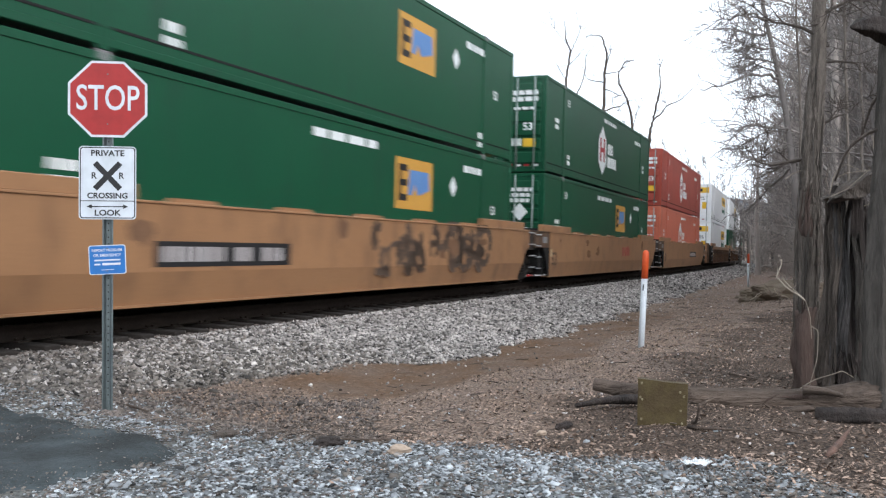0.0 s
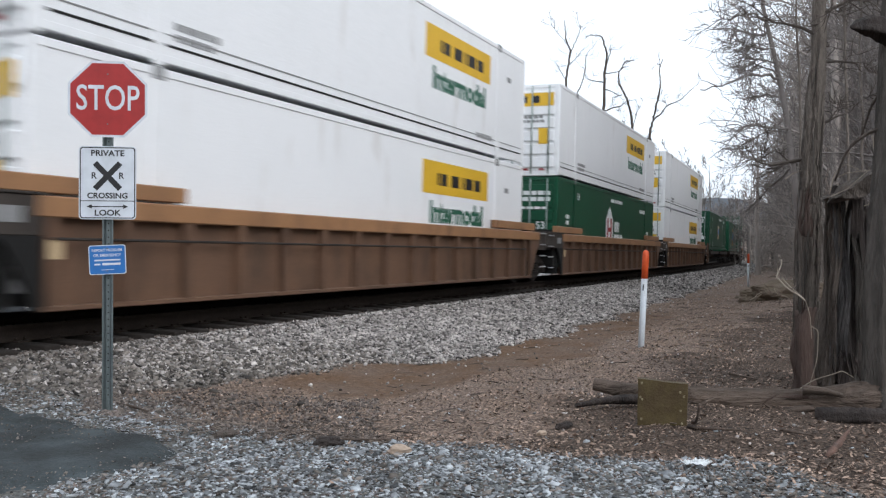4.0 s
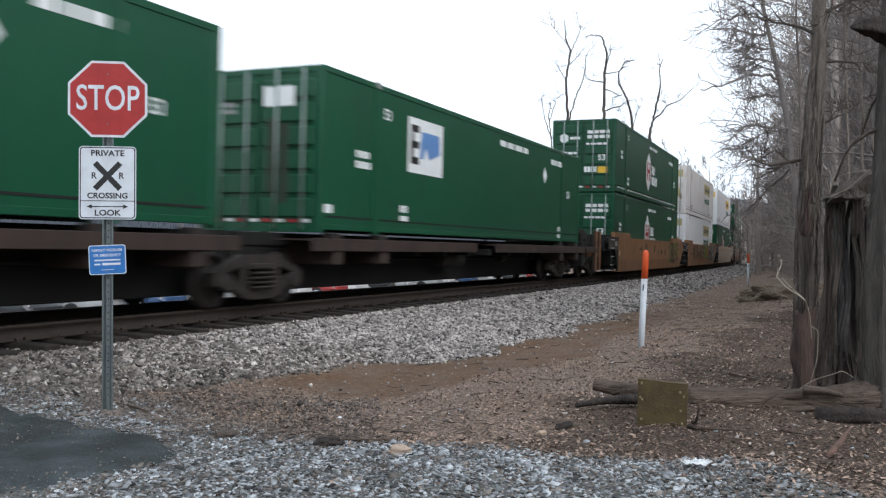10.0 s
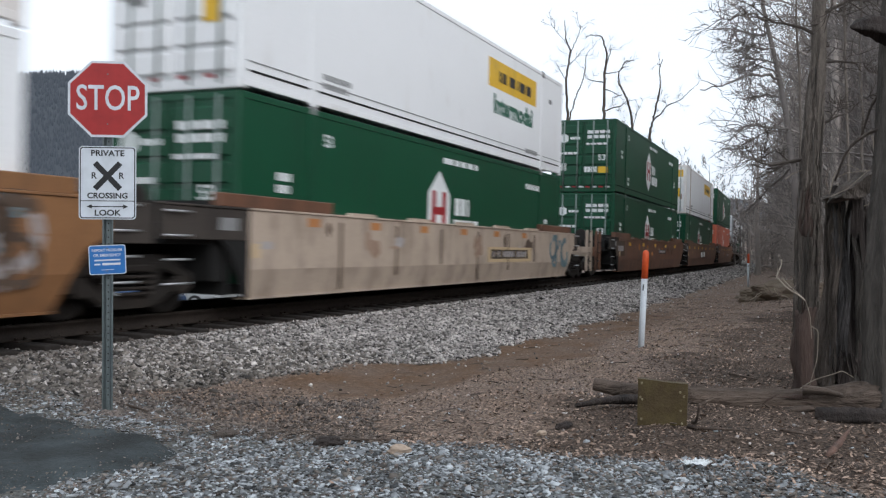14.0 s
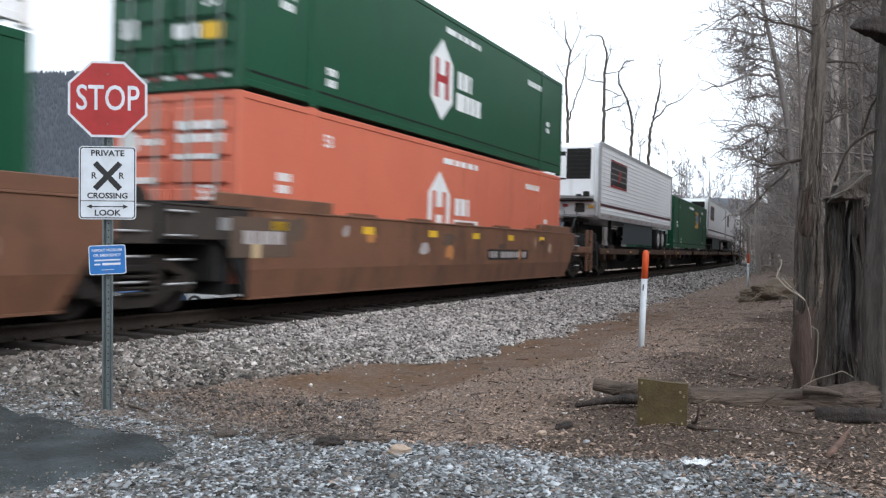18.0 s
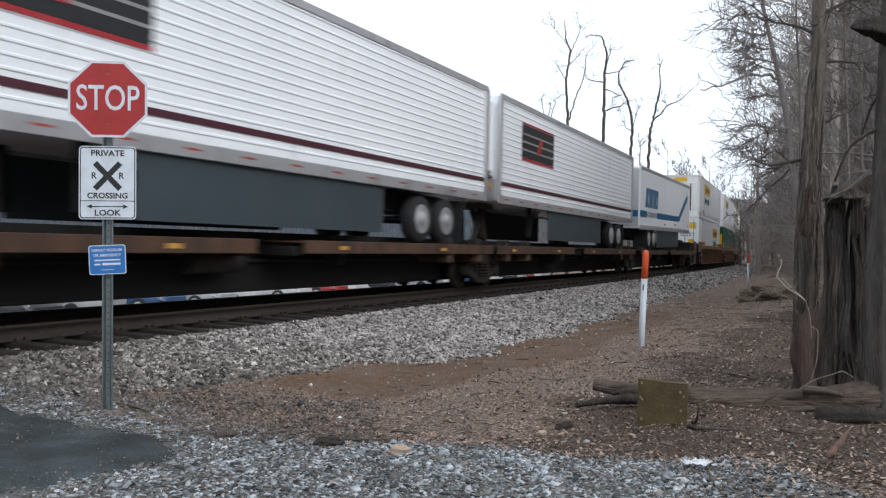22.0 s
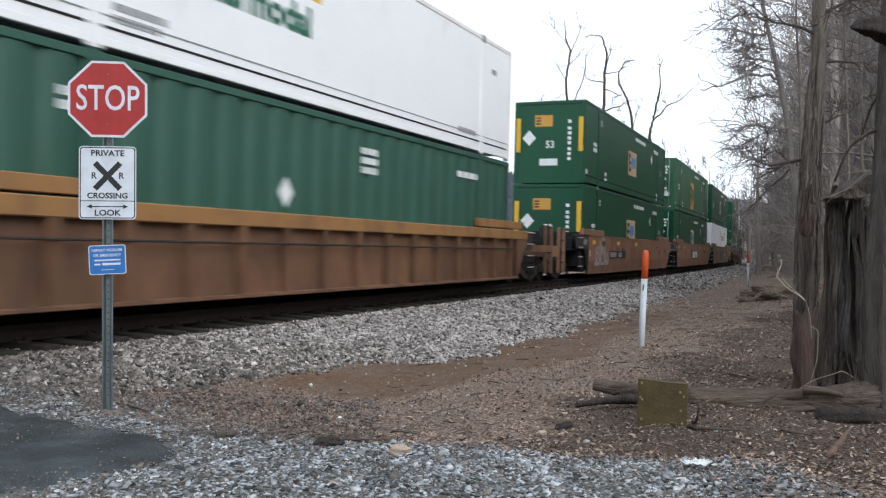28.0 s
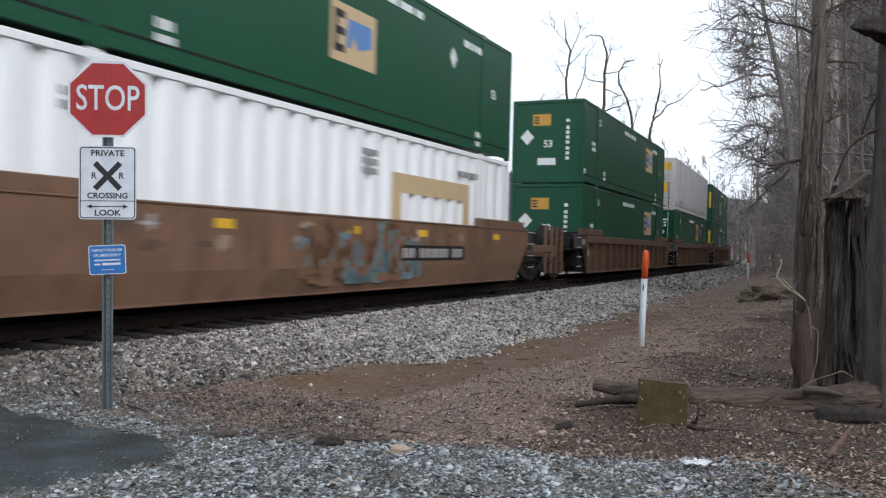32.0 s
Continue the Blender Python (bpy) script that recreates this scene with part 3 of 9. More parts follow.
def steps(*spans):
    """Uneven grid lines: (from, to, step) one after the other."""
    out = [np.arange(a, b, h) for a, b, h in spans]
    return np.concatenate(out + [[spans[-1][1]]])


def build_ground():
    s = steps((-890, -100, 40), (-100, -12, 8), (-12, 1.5, 0.5), (1.5, 17, 0.11), (17, 40, 0.3), (40, 120, 1.5), (120, 1280, 40))
    d = steps((-880, -80, 40), (-80, -14, 3), (-14, -1.2, 0.11), (-1.2, 3, 0.3), (3, 14, 1), (14, 60, 6), (60, 880, 40))
    S, D = np.meshgrid(s, d, indexing="ij")
    x, y = on_track(S, D)
    z = ground_z(x, y)
    v = np.stack([x, y, z], -1).reshape(-1, 3)
    n, k = len(s), len(d)
    i, j = np.meshgrid(np.arange(n - 1), np.arange(k - 1), indexing="ij")
    f = np.stack([i * k + j, (i + 1) * k + j, (i + 1) * k + j + 1, i * k + j + 1], -1).reshape(-1, 4)
    me = mesh_from("ground", v, f, ground_material(), True)
    for name, w in (("ballast", ballast_w(S, D) * (1 - drive_w(x, y) * ease(1.5, 2.5, np.abs(D)))), ("drive", drive_w(x, y) * (1 - ease(8, 14, -x))), ("silt", silt_w(S, D)), ("soil_shade", mould_w(x, y))):
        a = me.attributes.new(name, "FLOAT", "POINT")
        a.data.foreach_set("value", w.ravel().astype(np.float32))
    ob = new("ground", me)
    tagged(ob, "bare soil with leaf litter, gravel drive and ballast shoulder", "ground", kind="structure")


build_ground()


def build_asphalt():
    """The worn asphalt apron of the crossing: a thin sheet that feathers out into the gravel."""
    edge = np.array([(4.2, -1.9), (4.36, -2.9), (4.53, -3.46), (4.5, -4.38), (4.42, -4.75), (4.26, -5.05), (3.98, -5.2), (3.62, -5.26), (3.2, -5.2), (2.6, -5.0), (1.0, -5.3), (-3.0, -5.2), (-3.2, -1.9)])
    gx = np.concatenate([np.arange(-3.3, 2.2, 0.25), np.arange(2.2, 4.7, 0.035)])
    gy = np.arange(-5.45, -1.8, 0.035)
    X, Y = np.meshgrid(gx, gy, indexing="ij")
    inside = np.zeros(X.shape, bool)
    dist = np.full(X.shape, 9.0)
    for (x0, y0), (x1, y1) in zip(edge, np.roll(edge, -1, 0)):
        hit = ((y0 > Y) != (y1 > Y)) & (X < (x1 - x0) * (Y - y0) / (y1 - y0 + 1e-9) + x0)
        inside ^= hit
        t = np.clip(((X - x0) * (x1 - x0) + (Y - y0) * (y1 - y0)) / ((x1 - x0) ** 2 + (y1 - y0) ** 2), 0, 1)
        dist = np.minimum(dist, np.hypot(X - x0 - t * (x1 - x0), Y - y0 - t * (y1 - y0)))
    rng = np.random.default_rng(4)
    sd = np.where(inside, dist, -dist) + 0.05 * np.sin(9 * X + 5 * Y) * np.sin(7 * Y - 4 * X) + 0.03 * np.sin(23 * X - 17 * Y) + rng.normal(0, 0.012, X.shape)
    Z = ground_z(X, Y) + np.minimum(0.032, -0.012 + 0.2 * sd) + 0.006 * np.sin(3 * X + 2 * Y) + 0.004 * np.sin(11 * X - 8 * Y)
    n, k = X.shape
    i, j = np.meshgrid(np.arange(n - 1), np.arange(k - 1), indexing="ij")
    keep = (sd[:-1, :-1] > -0.06).ravel()
    f = np.stack([i * k + j, (i + 1) * k + j, (i + 1) * k + j + 1, i * k + j + 1], -1).reshape(-1, 4)[keep]
    road = new("road", mesh_from("road", np.stack([X, Y, Z], -1).reshape(-1, 3), f, M["asphalt"], True))
    tagged(road, "worn grey asphalt apron of a private crossing", "road", kind="structure")


build_asphalt()


# ---------------------------------------------------------------- track
def build_track():
    prof = [(-0.075, -0.19), (0.075, -0.19), (0.075, -0.172), (0.016, -0.15), (0.010, -0.055), (0.036, -0.04), (0.037, -0.006), (0.03, 0.0), (-0.03, 0.0), (-0.037, -0.006), (-0.036, -0.04), (-0.010, -0.055), (-0.016, -0.15), (-0.075, -0.172)]
    s = np.concatenate([np.arange(-600, 0, 12.0), np.arange(0, 150, 1.5), np.arange(150, 900, 12.0)])
    for side in (-1, 1):
        V = []
        for px, pz in prof:
            x, y = on_track(s, side * 0.7525 + px)
            V.append(np.stack([x, y, np.full(len(s), pz + side * 0.0205)], -1))
        V = np.stack(V, 1).reshape(-1, 3)
        k = len(prof)
        i, j = np.meshgrid(np.arange(len(s) - 1), np.arange(k), indexing="ij")
        jj = (j + 1) % k
        f = np.stack([i * k + j, i * k + jj, (i + 1) * k + jj, (i + 1) * k + j], -1).reshape(-1, 4)
        ob = new("rail", mesh_from("rail", V, f, M["rail"]))
        tagged(ob, "rusty steel rail of a main line", "rail", group="rails", kind="structure")
    # sleepers: each its own timber where the camera passes nearest
    bed = new("track_bed")
    tagged(bed, "dark creosoted timber sleepers under the rails", "sleepers", kind="structure")
    bm = boxm(-0.115, 0.115, -1.38, 1.38, -0.37, -0.195, bevel=0.012)
    sleeper = bpy.data.meshes.new("sleeper")
    bm.to_mesh(sleeper)
    bm.free()
    sleeper.materials.append(M["tie"])
    bm = bmesh.new()
    box(bm, -0.09, 0.09, -0.17, 0.17, -0.197, -0.178, 0.004)
    for sx in (-0.06, 0.06):
        for sy in (-0.095, 0.095):
            box(bm, sx - 0.012, sx + 0.012, sy - 0.02, sy + 0.02, -0.18, -0.145)
    plate = bpy.data.meshes.new("tie_plate")
    bm.to_mesh(plate)
    bm.free()
    plate.materials.append(M["rail"])
    rng = random.Random(11)
    for i in range(118):
        sp = 1.0 + i * 0.52 + rng.uniform(-0.03, 0.03)
        m = track_pose(sp, 0, 0.5) @ pose(0, rng.uniform(-0.05, 0.05), rng.uniform(-0.012, 0.004), 0, 0, rng.uniform(-1.5, 1.5))
        ob = part("sleeper", sleeper, M["tie"], bed, at=m)
        for side in (-0.7525, 0.7525):
            part("tie_plate", plate, M["rail"], ob, at=pose(0, side, 0))
    bm = bmesh.new()
    for i in range(900):
        sp = 62.5 + i * 0.52
        if sp < 300:
            t = boxm(-0.115, 0.115, -1.32, 1.32, -0.37, -0.195)
            merge(bm, t, track_pose(sp, 0, 0.5))
    rest = part("far_sleepers", bm, M["tie"], bed)
    rest["kind"] = "stuff"


build_track()



def icosa():
    g = (1 + 5 ** 0.5) / 2
    v = np.array([(-1, g, 0), (1, g, 0), (-1, -g, 0), (1, -g, 0), (0, -1, g), (0, 1, g), (0, -1, -g), (0, 1, -g), (g, 0, -1), (g, 0, 1), (-g, 0, -1), (-g, 0, 1)], float)
    f = np.array([(0, 11, 5), (0, 5, 1), (0, 1, 7), (0, 7, 10), (0, 10, 11), (1, 5, 9), (5, 11, 4), (11, 10, 2), (10, 7, 6), (7, 1, 8), (3, 9, 4), (3, 4, 2), (3, 2, 6), (3, 6, 8), (3, 8, 9), (4, 9, 5), (2, 4, 11), (6, 2, 10), (8, 6, 7), (9, 8, 1)])
    return v / np.linalg.norm(v[0]), f


def octa():
    v = np.array([(1, 0, 0), (-1, 0, 0), (0, 1, 0), (0, -1, 0), (0, 0, 1), (0, 0, -1)], float)
    f = np.array([(0, 2, 4), (2, 1, 4), (1, 3, 4), (3, 0, 4), (2, 0, 5), (1, 2, 5), (3, 1, 5), (0, 3, 5)])
    return v, f


def cuboid():
    v = np.array([(x, y, z) for z in (-1, 1) for y in (-1, 1) for x in (-1, 1)], float) * 0.62
    f = np.array([(0, 2, 3), (0, 3, 1), (4, 5, 7), (4, 7, 6), (0, 1, 5), (0, 5, 4), (2, 6, 7), (2, 7, 3), (0, 4, 6), (0, 6, 2), (1, 3, 7), (1, 7, 5)])
    return v, f


def scatter(name, xy, size, material, label, category, rng, flat=0.7, base=None, sink=0.25, jag=0.35, tilt=1.0):
    """Many small angular pieces lying on the ground, joined into one object."""
    v, f = base or icosa()
    n, k = len(xy), len(v)
    P = v[None] * (1 + jag * rng.uniform(-1, 1, (n, k, 1))) + 0.5 * jag * rng.uniform(-1, 1, (n, k, 3)) * (k > 4)
    sc = size[:, None] * np.stack([rng.uniform(0.7, 1.35, n), rng.uniform(0.6, 1.1, n), rng.uniform(0.5, 1.0, n) * flat], -1)
    P = P * sc[:, None, :]
    a, b, c = rng.uniform(0, 2 * np.pi, n), rng.normal(0, 0.5 * tilt, n), rng.normal(0, 0.5 * tilt, n)
    ca, sa, cb, sb, cc, sn = np.cos(a), np.sin(a), np.cos(b), np.sin(b), np.cos(c), np.sin(c)
    z0, o1 = np.zeros(n), np.ones(n)
    rz = np.stack([ca, -sa, z0, sa, ca, z0, z0, z0, o1], -1).reshape(n, 3, 3)
    rx = np.stack([o1, z0, z0, z0, cb, -sb, z0, sb, cb], -1).reshape(n, 3, 3)
    ry = np.stack([cc, z0, sn, z0, o1, z0, -sn, z0, cc], -1).reshape(n, 3, 3)
    P = np.einsum("nij,nkj->nki", rz @ rx @ ry, P)
    gz = ground_z(xy[:, 0], xy[:, 1])
    P[:, :, 0] += xy[:, 0:1]
    P[:, :, 1] += xy[:, 1:2]
    P[:, :, 2] += (gz + size * flat * (1 - sink) * 0.6)[:, None]
    F = f[None] + (np.arange(n) * k)[:, None, None]
    ob = new(name, mesh_from(name, P.reshape(-1, 3), F.reshape(-1, f.shape[1]), material))
    tagged(ob, label, category, kind="stuff")
    return ob


def build_stones():
    rng = np.random.default_rng(5)
    # ballast shoulder
    def ballast(n, s0, s1, base, lo, hi, name, flat=0.7):
        s = rng.uniform(s0, s1, n)
        d = -rng.uniform(1.42, 5.5, n)
        keep = ballast_w(s, d) + rng.normal(0, 0.18, n) > 0.45
        s, d = s[keep], d[keep]
        x, y = on_track(s, d)
        out = x > 4.9 - 0.2 * np.sin(3 * y)
        xy = np.stack([x[out], y[out]], -1)
        size = rng.uniform(lo, hi, len(xy)) * (1 + 0.5 * (rng.random(len(xy)) < 0.12))
        # darker soiled stones beside the crossing; part of the dark stands for lens fall-off
        dirty = rng.random(len(xy)) < 0.8 * (1 - ease(5.6, 11.5, s[out] + 0.9 * np.sin(2.1 * d[out])))
        for pick, stuff, words in ((~dirty, M["stone"], "angular grey crushed-stone track ballast"), (dirty, M["stone_soiled"], "soiled dark ballast beside the crossing")):
            if pick.any():
                scatter(name, xy[pick], size[pick], stuff, words, "ballast", rng, base=base, flat=flat)
    ballast(52000, 3.5, 13.5, cuboid(), 0.013, 0.031, "ballast_stones")
    ballast(50000, 13.5, 32, octa(), 0.022, 0.045, "ballast_stones", 0.55)
    ballast(26000, 32, 90, octa(), 0.035, 0.06, "ballast_stones", 0.42)
    # between and beside the rails
    n = 16000
    s, d = rng.uniform(3, 50, n), rng.uniform(-1.3, 2.2, n)
    x, y = on_track(s, d)
    scatter("ballast_stones", np.stack([x, y], -1), rng.uniform(0.025, 0.045, n), M["stone"], "dusty ballast between the sleepers", "ballast", rng, base=octa(), sink=1.2)
    # dusty stones over the sleeper ends
    n = 15000
    s, d = rng.uniform(3, 36, n), -1.15 - 1.2 * rng.random(n) ** 1.5
    x, y = on_track(s, d)
    scatter("ballast_stones", np.stack([x, y], -1), rng.uniform(0.014, 0.033, n), M["stone_brown"], "dusty brown ballast beside the sleepers", "ballast", rng, base=octa(), sink=0.2)
    # gravel of the drive
    n = 125000
    x, y = rng.uniform(1.2, 6.6, n), rng.uniform(-11.0, -1.4, n)
    w = drive_w(x, y)
    on_asphalt = (y > -5.24) & (x < np.interp(-y, [1.9, 2.9, 3.46, 4.38, 4.75, 5.05, 5.2, 5.26], [4.2, 4.36, 4.53, 4.5, 4.42, 4.26, 3.98, 3.6]))
    rim = np.interp(-y, [1.9, 2.9, 3.46, 4.38, 4.75, 5.05, 5.2, 5.26], [4.2, 4.36, 4.53, 4.5, 4.42, 4.26, 3.98, 3.6]) - x
    _, d = track_coords(x, y)
    keep = (w + rng.normal(0, 0.22, n) > 0.5) & (~on_asphalt | (rng.random(n) < 0.02 + 0.8 * np.exp(-np.maximum(np.minimum(rim * 0.8, y + 5.24), 0) / 0.14))) & (d < -1.6)
    depth = x * 0.886 + (y + 9.141) * 0.463
    keep &= (depth > 3.2)
    xy = np.stack([x[keep], y[keep]], -1)
    size = rng.uniform(0.007, 0.0165, len(xy)) + (rng.random(len(xy)) < 0.1) * rng.uniform(0.006, 0.02, len(xy))
    # soiled share grows towards the track, also imitating lens fall-off, and by the log
    dirty = rng.random(len(xy)) < 0.12 + 0.4 * (1 - ease(2.6, 4.2, -xy[:, 1])) + 0.15 * (1 - ease(5.0, 6.4, -xy[:, 1])) + 0.5 * ease(7.9, 9.0, -xy[:, 1])
    scatter("drive_gravel", xy[~dirty], size[~dirty], M["gravel"], "loose blue-grey gravel of the drive", "gravel", rng, base=cuboid(), flat=0.34, tilt=0.6)
    scatter("drive_gravel", xy[dirty], size[dirty], M["stone_soiled"], "soiled gravel at the edge of the drive", "gravel", rng, base=cuboid(), flat=0.34, tilt=0.6)
    part_ = rng.random(len(xy)) < 0.16
    scatter("drive_gravel", xy[part_] + rng.normal(0, 0.02, (part_.sum(), 2)), rng.uniform(0.006, 0.016, part_.sum()), M["stone_brown"], "dusty brown pebbles in the gravel drive", "gravel", rng, base=cuboid(), flat=0.55)
    # the drive goes on round the camera's stand
    n = 24000
    x, y = rng.uniform(-6.5, 5.2, n), rng.uniform(-14.0, -5.35, n)
    keep = (x * 0.886 + (y + 9.141) * 0.463 <= 3.2) & (drive_w(x, y) > 0.5)
    scatter("drive_gravel", np.stack([x[keep], y[keep]], -1), rng.uniform(0.014, 0.032, keep.sum()), M["gravel"], "loose grey gravel of the drive", "gravel", rng, base=octa(), flat=0.55)
    # grit on the asphalt
    n = 9000
    x, y = rng.uniform(1.8, 4.6, n), rng.uniform(-5.3, -2.0, n)
    xy = np.stack([x, y], -1)[x < np.interp(-y, [1.9, 2.9, 3.46, 4.38, 4.75, 5.05, 5.2, 5.3], [4.2, 4.36, 4.53, 4.5, 4.42, 4.26, 3.98, 3.4])]
    grit = scatter("asphalt_grit", xy, 0.0022 + 0.0085 * rng.random(len(xy)) ** 5, M["stone_soiled"], "fine grit strewn on the asphalt", "grit", rng, base=octa(), flat=0.6)
    grit.location.z = 0.03
    # stones mixed into the dirt beside the drive
    n = 5200
    depth, col = rng.uniform(5.9, 8.6, n), 150 + 520 * rng.random(n) ** 1.4
    a = (col - 784) / 1547.7 * depth
    c_, s_ = math.cos(radians(62.43)), math.sin(radians(62.43))
    xy = np.stack([depth * s_ + a * c_, -9.141 + depth * c_ - a * s_], -1)
    xy = xy[xy[:, 0] > 4.75]
    scatter("stray_stones", xy, rng.uniform(0.007, 0.024, len(xy)), M["stone_brown"], "dirty stones trodden into bare soil", "stones", rng, base=cuboid())
    # stray stones on the soil
    n = 1700
    s, d = rng.uniform(5, 30, n), -rng.uniform(4.2, 9.5, n)
    x, y = on_track(s, d)
    scatter("stray_stones", np.stack([x, y], -1), 0.005 + 0.017 * rng.random(n) ** 2.5, M["stone"], "scattered small pale stones on bare soil", "stones", rng)
    # leaf and bark litter
    n = 260000
    s, d = 4 + 26 * rng.random(n) ** 1.3, -rng.uniform(3.6, 11.5, n)
    x, y = on_track(s, d)
    keep = (drive_w(x, y) + rng.normal(0, 0.15, n) < 0.6) & (silt_w(s, d) + rng.normal(0, 0.25, n) < 0.45) & (ballast_w(s, d) < 0.5 + rng.normal(0, 0.2, n))
    xy = np.stack([x[keep], y[keep]], -1)
    leaf = (np.array([(-1, 0, 0), (0, -0.55, 0.1), (1, 0, 0.15), (0, 0.55, 0.0)], float), np.array([(0, 1, 2, 3)]))
    scatter("leaf_litter", xy, 0.004 + 0.02 * rng.random(len(xy)) ** 3, M["chip"], "dead brown leaves and bark chips on soil", "leaf litter", rng, flat=0.9, base=leaf, sink=0.3, jag=0.3, tilt=0.7)
    # leaves blown over the gravel's edge beside the log
    n = 9000
    x, y = rng.uniform(3.6, 5.6, n), rng.uniform(-10.2, -6.2, n)
    keep = rng.random(n) < 0.06 + 0.9 * ease(7.9, 9.2, -y + 0.5 * (x - 4.6)) + 0.5 * ease(4.85, 5.2, x)
    scatter("leaf_litter", np.stack([x[keep], y[keep]], -1), 0.005 + 0.016 * rng.random(keep.sum()) ** 2, M["chip"], "dead brown leaves blown over the gravel", "leaf litter", rng, flat=0.9, base=leaf, sink=-0.6, jag=0.3, tilt=0.7)
    # twigs
    paths = []
    for _ in range(420):
        s, d = rng.uniform(5, 26), -rng.uniform(4.0, 9.5)
        x, y = on_track(s, d)
        if drive_w(x, y) > 0.4:
            continue
        a, ln = rng.uniform(0, np.pi), rng.uniform(0.06, 0.28)
        if rng.random() < 0.3:
            a = rng.normal(-0.9, 0.5)
        pts = []
        for i in range(4):
            t = (i / 3 - 0.5) * ln
            px, py = x + math.cos(a) * t, y + math.sin(a) * t
            pts.append((px, py, ground_z(px, py) + 0.012 + 0.01 * rng.random()))
        r = rng.uniform(0.0025, 0.006)
        paths.append((pts, [r, r, r * 0.8, r * 0.5]))
    # twiggy wrack between the silt and the drive
    for _ in range(900):
        depth, col = rng.uniform(5.75, 7.2), rng.uniform(215, 900)
        if rng.random() > np.interp(depth, [5.75, 6.0, 6.6, 7.2], [0.3, 1, 1, 0.1]) * np.interp(col, [215, 300, 650, 900], [0.2, 1, 1, 0.2]):
            continue
        x, y, _ = spot(depth, (col - 784) / 1547.7 * depth)
        a, ln = rng.uniform(-1.6, 1.6), 0.03 + 0.14 * rng.random() ** 2
        pts = [(x + math.cos(a) * t * ln, y + math.sin(a) * t * ln, ground_z(x + math.cos(a) * t * ln, y + math.sin(a) * t * ln) + rng.uniform(0.008, 0.03)) for t in (-0.5, -0.2, 0.15, 0.5)]
        r = rng.uniform(0.0018, 0.0045)
        paths.append((pts, [r * 0.6, r, r * 0.9, r * 0.4]))
    v, f = tubes(paths, 4)
    tagged(new("fallen_twigs", mesh_from("fallen_twigs", v, f, M["twig"])), "thin dry fallen twigs on the soil", "twigs", kind="stuff")


build_stones()


# ---------------------------------------------------------------- train: shared pieces
LC, WC, HC = 16.154, 2.6, 2.896
HALF = LC / 2
SIDE = -WC / 2 + 0.014


def plate(parent, name, u0, u1, z0, z1, material, label="", y=SIDE, thick=0.004):
    """A flat mark on the near side wall; u from the leading end."""
    me = cached((name, round(u1 - u0, 3), round(z1 - z0, 3), thick), lambda: boxm(-(u1 - u0) / 2, (u1 - u0) / 2, -thick, 0, -(z1 - z0) / 2, (z1 - z0) / 2), material)
    return part(name, me, material, parent, label, pose((u0 + u1) / 2 - HALF, y, (z0 + z1) / 2))


def end_plate(parent, name, y0, y1, z0, z1, material, label="", x=-HALF):
    """A flat mark on the leading end."""
    me = cached((name, "end", round(y1 - y0, 3), round(z1 - z0, 3)), lambda: boxm(-0.005, 0, -(y1 - y0) / 2, (y1 - y0) / 2, -(z1 - z0) / 2, (z1 - z0) / 2), material)
    return part(name, me, material, parent, label, pose(x, (y0 + y1) / 2, (z0 + z1) / 2))


def shape_plate(parent, name, pts, material, label="", y=SIDE - 0.004, u=0.0, z=0.0):
    """A flat mark of any outline on the near side; points are (u, z)."""
    me = cached((name, str(pts)), lambda: prism(bmesh.new(), pts, "y", -0.004, 0), material)
    return part(name, me, material, parent, label, pose(u - HALF, y, z))


def letters(parent, words, size, material, u, z, y=SIDE - 0.001, squash=1.0, name="lettering", end=False, bold=0.0):
    me = text_mesh(words, size, material, squash, bold)
    if end:
        return part(name, me, material, parent, "", pose(-HALF - 0.041, u, z, 90, 0, -90))
    return part(name, me, material, parent, "", pose(u - HALF, y, z, 90, 0, 0))


def bars(parent, u0, z0, rows, w, h, material, end=False, name="unreadable_marking"):
    """Unreadable lettering: short bars in rows."""
    key = (name, rows, w, h, end)

    def build():
        rng = random.Random(str(key))
        bm = bmesh.new()
        for r in range(rows):
            t = 0.0
            while t < w * 0.92:
                ln = min(rng.uniform(0.10, 0.28) * max(w, 0.4), w - t)
                zz = -r * h * 1.5
                if end:
                    box(bm, -0.006, 0, -t - ln, -t, zz - h, zz)
                else:
                    box(bm, t, t + ln, -0.005, 0, zz - h, zz)
                t += ln + 0.05 * max(w, 0.4)
        return bm
    me = cached(key, build, material)
    at = pose(-HALF - 0.036, u0, z0) if end else pose(u0 - HALF, SIDE - 0.001, z0)
    ob = part(name, me, material, parent, "", at)
    ob["kind"] = "stuff"
    return ob


def corrugated(length, height, period, depth, y):
    bm = bmesh.new()
    xs = []
    x = -length / 2
    while x < length / 2 - period * 0.5:
        xs += [(x, 0), (x + period * 0.42, 0), (x + period * 0.6, depth), (x + period * 0.82, depth)]
        x += period
    xs.append((length / 2, 0))
    lo = [bm.verts.new((a, y + o, 0)) for a, o in xs]
    hi = [bm.verts.new((a, y + o, height)) for a, o in xs]
    for i in range(len(xs) - 1):
        bm.faces.new((lo[i], lo[i + 1], hi[i + 1], hi[i]))
    return bm


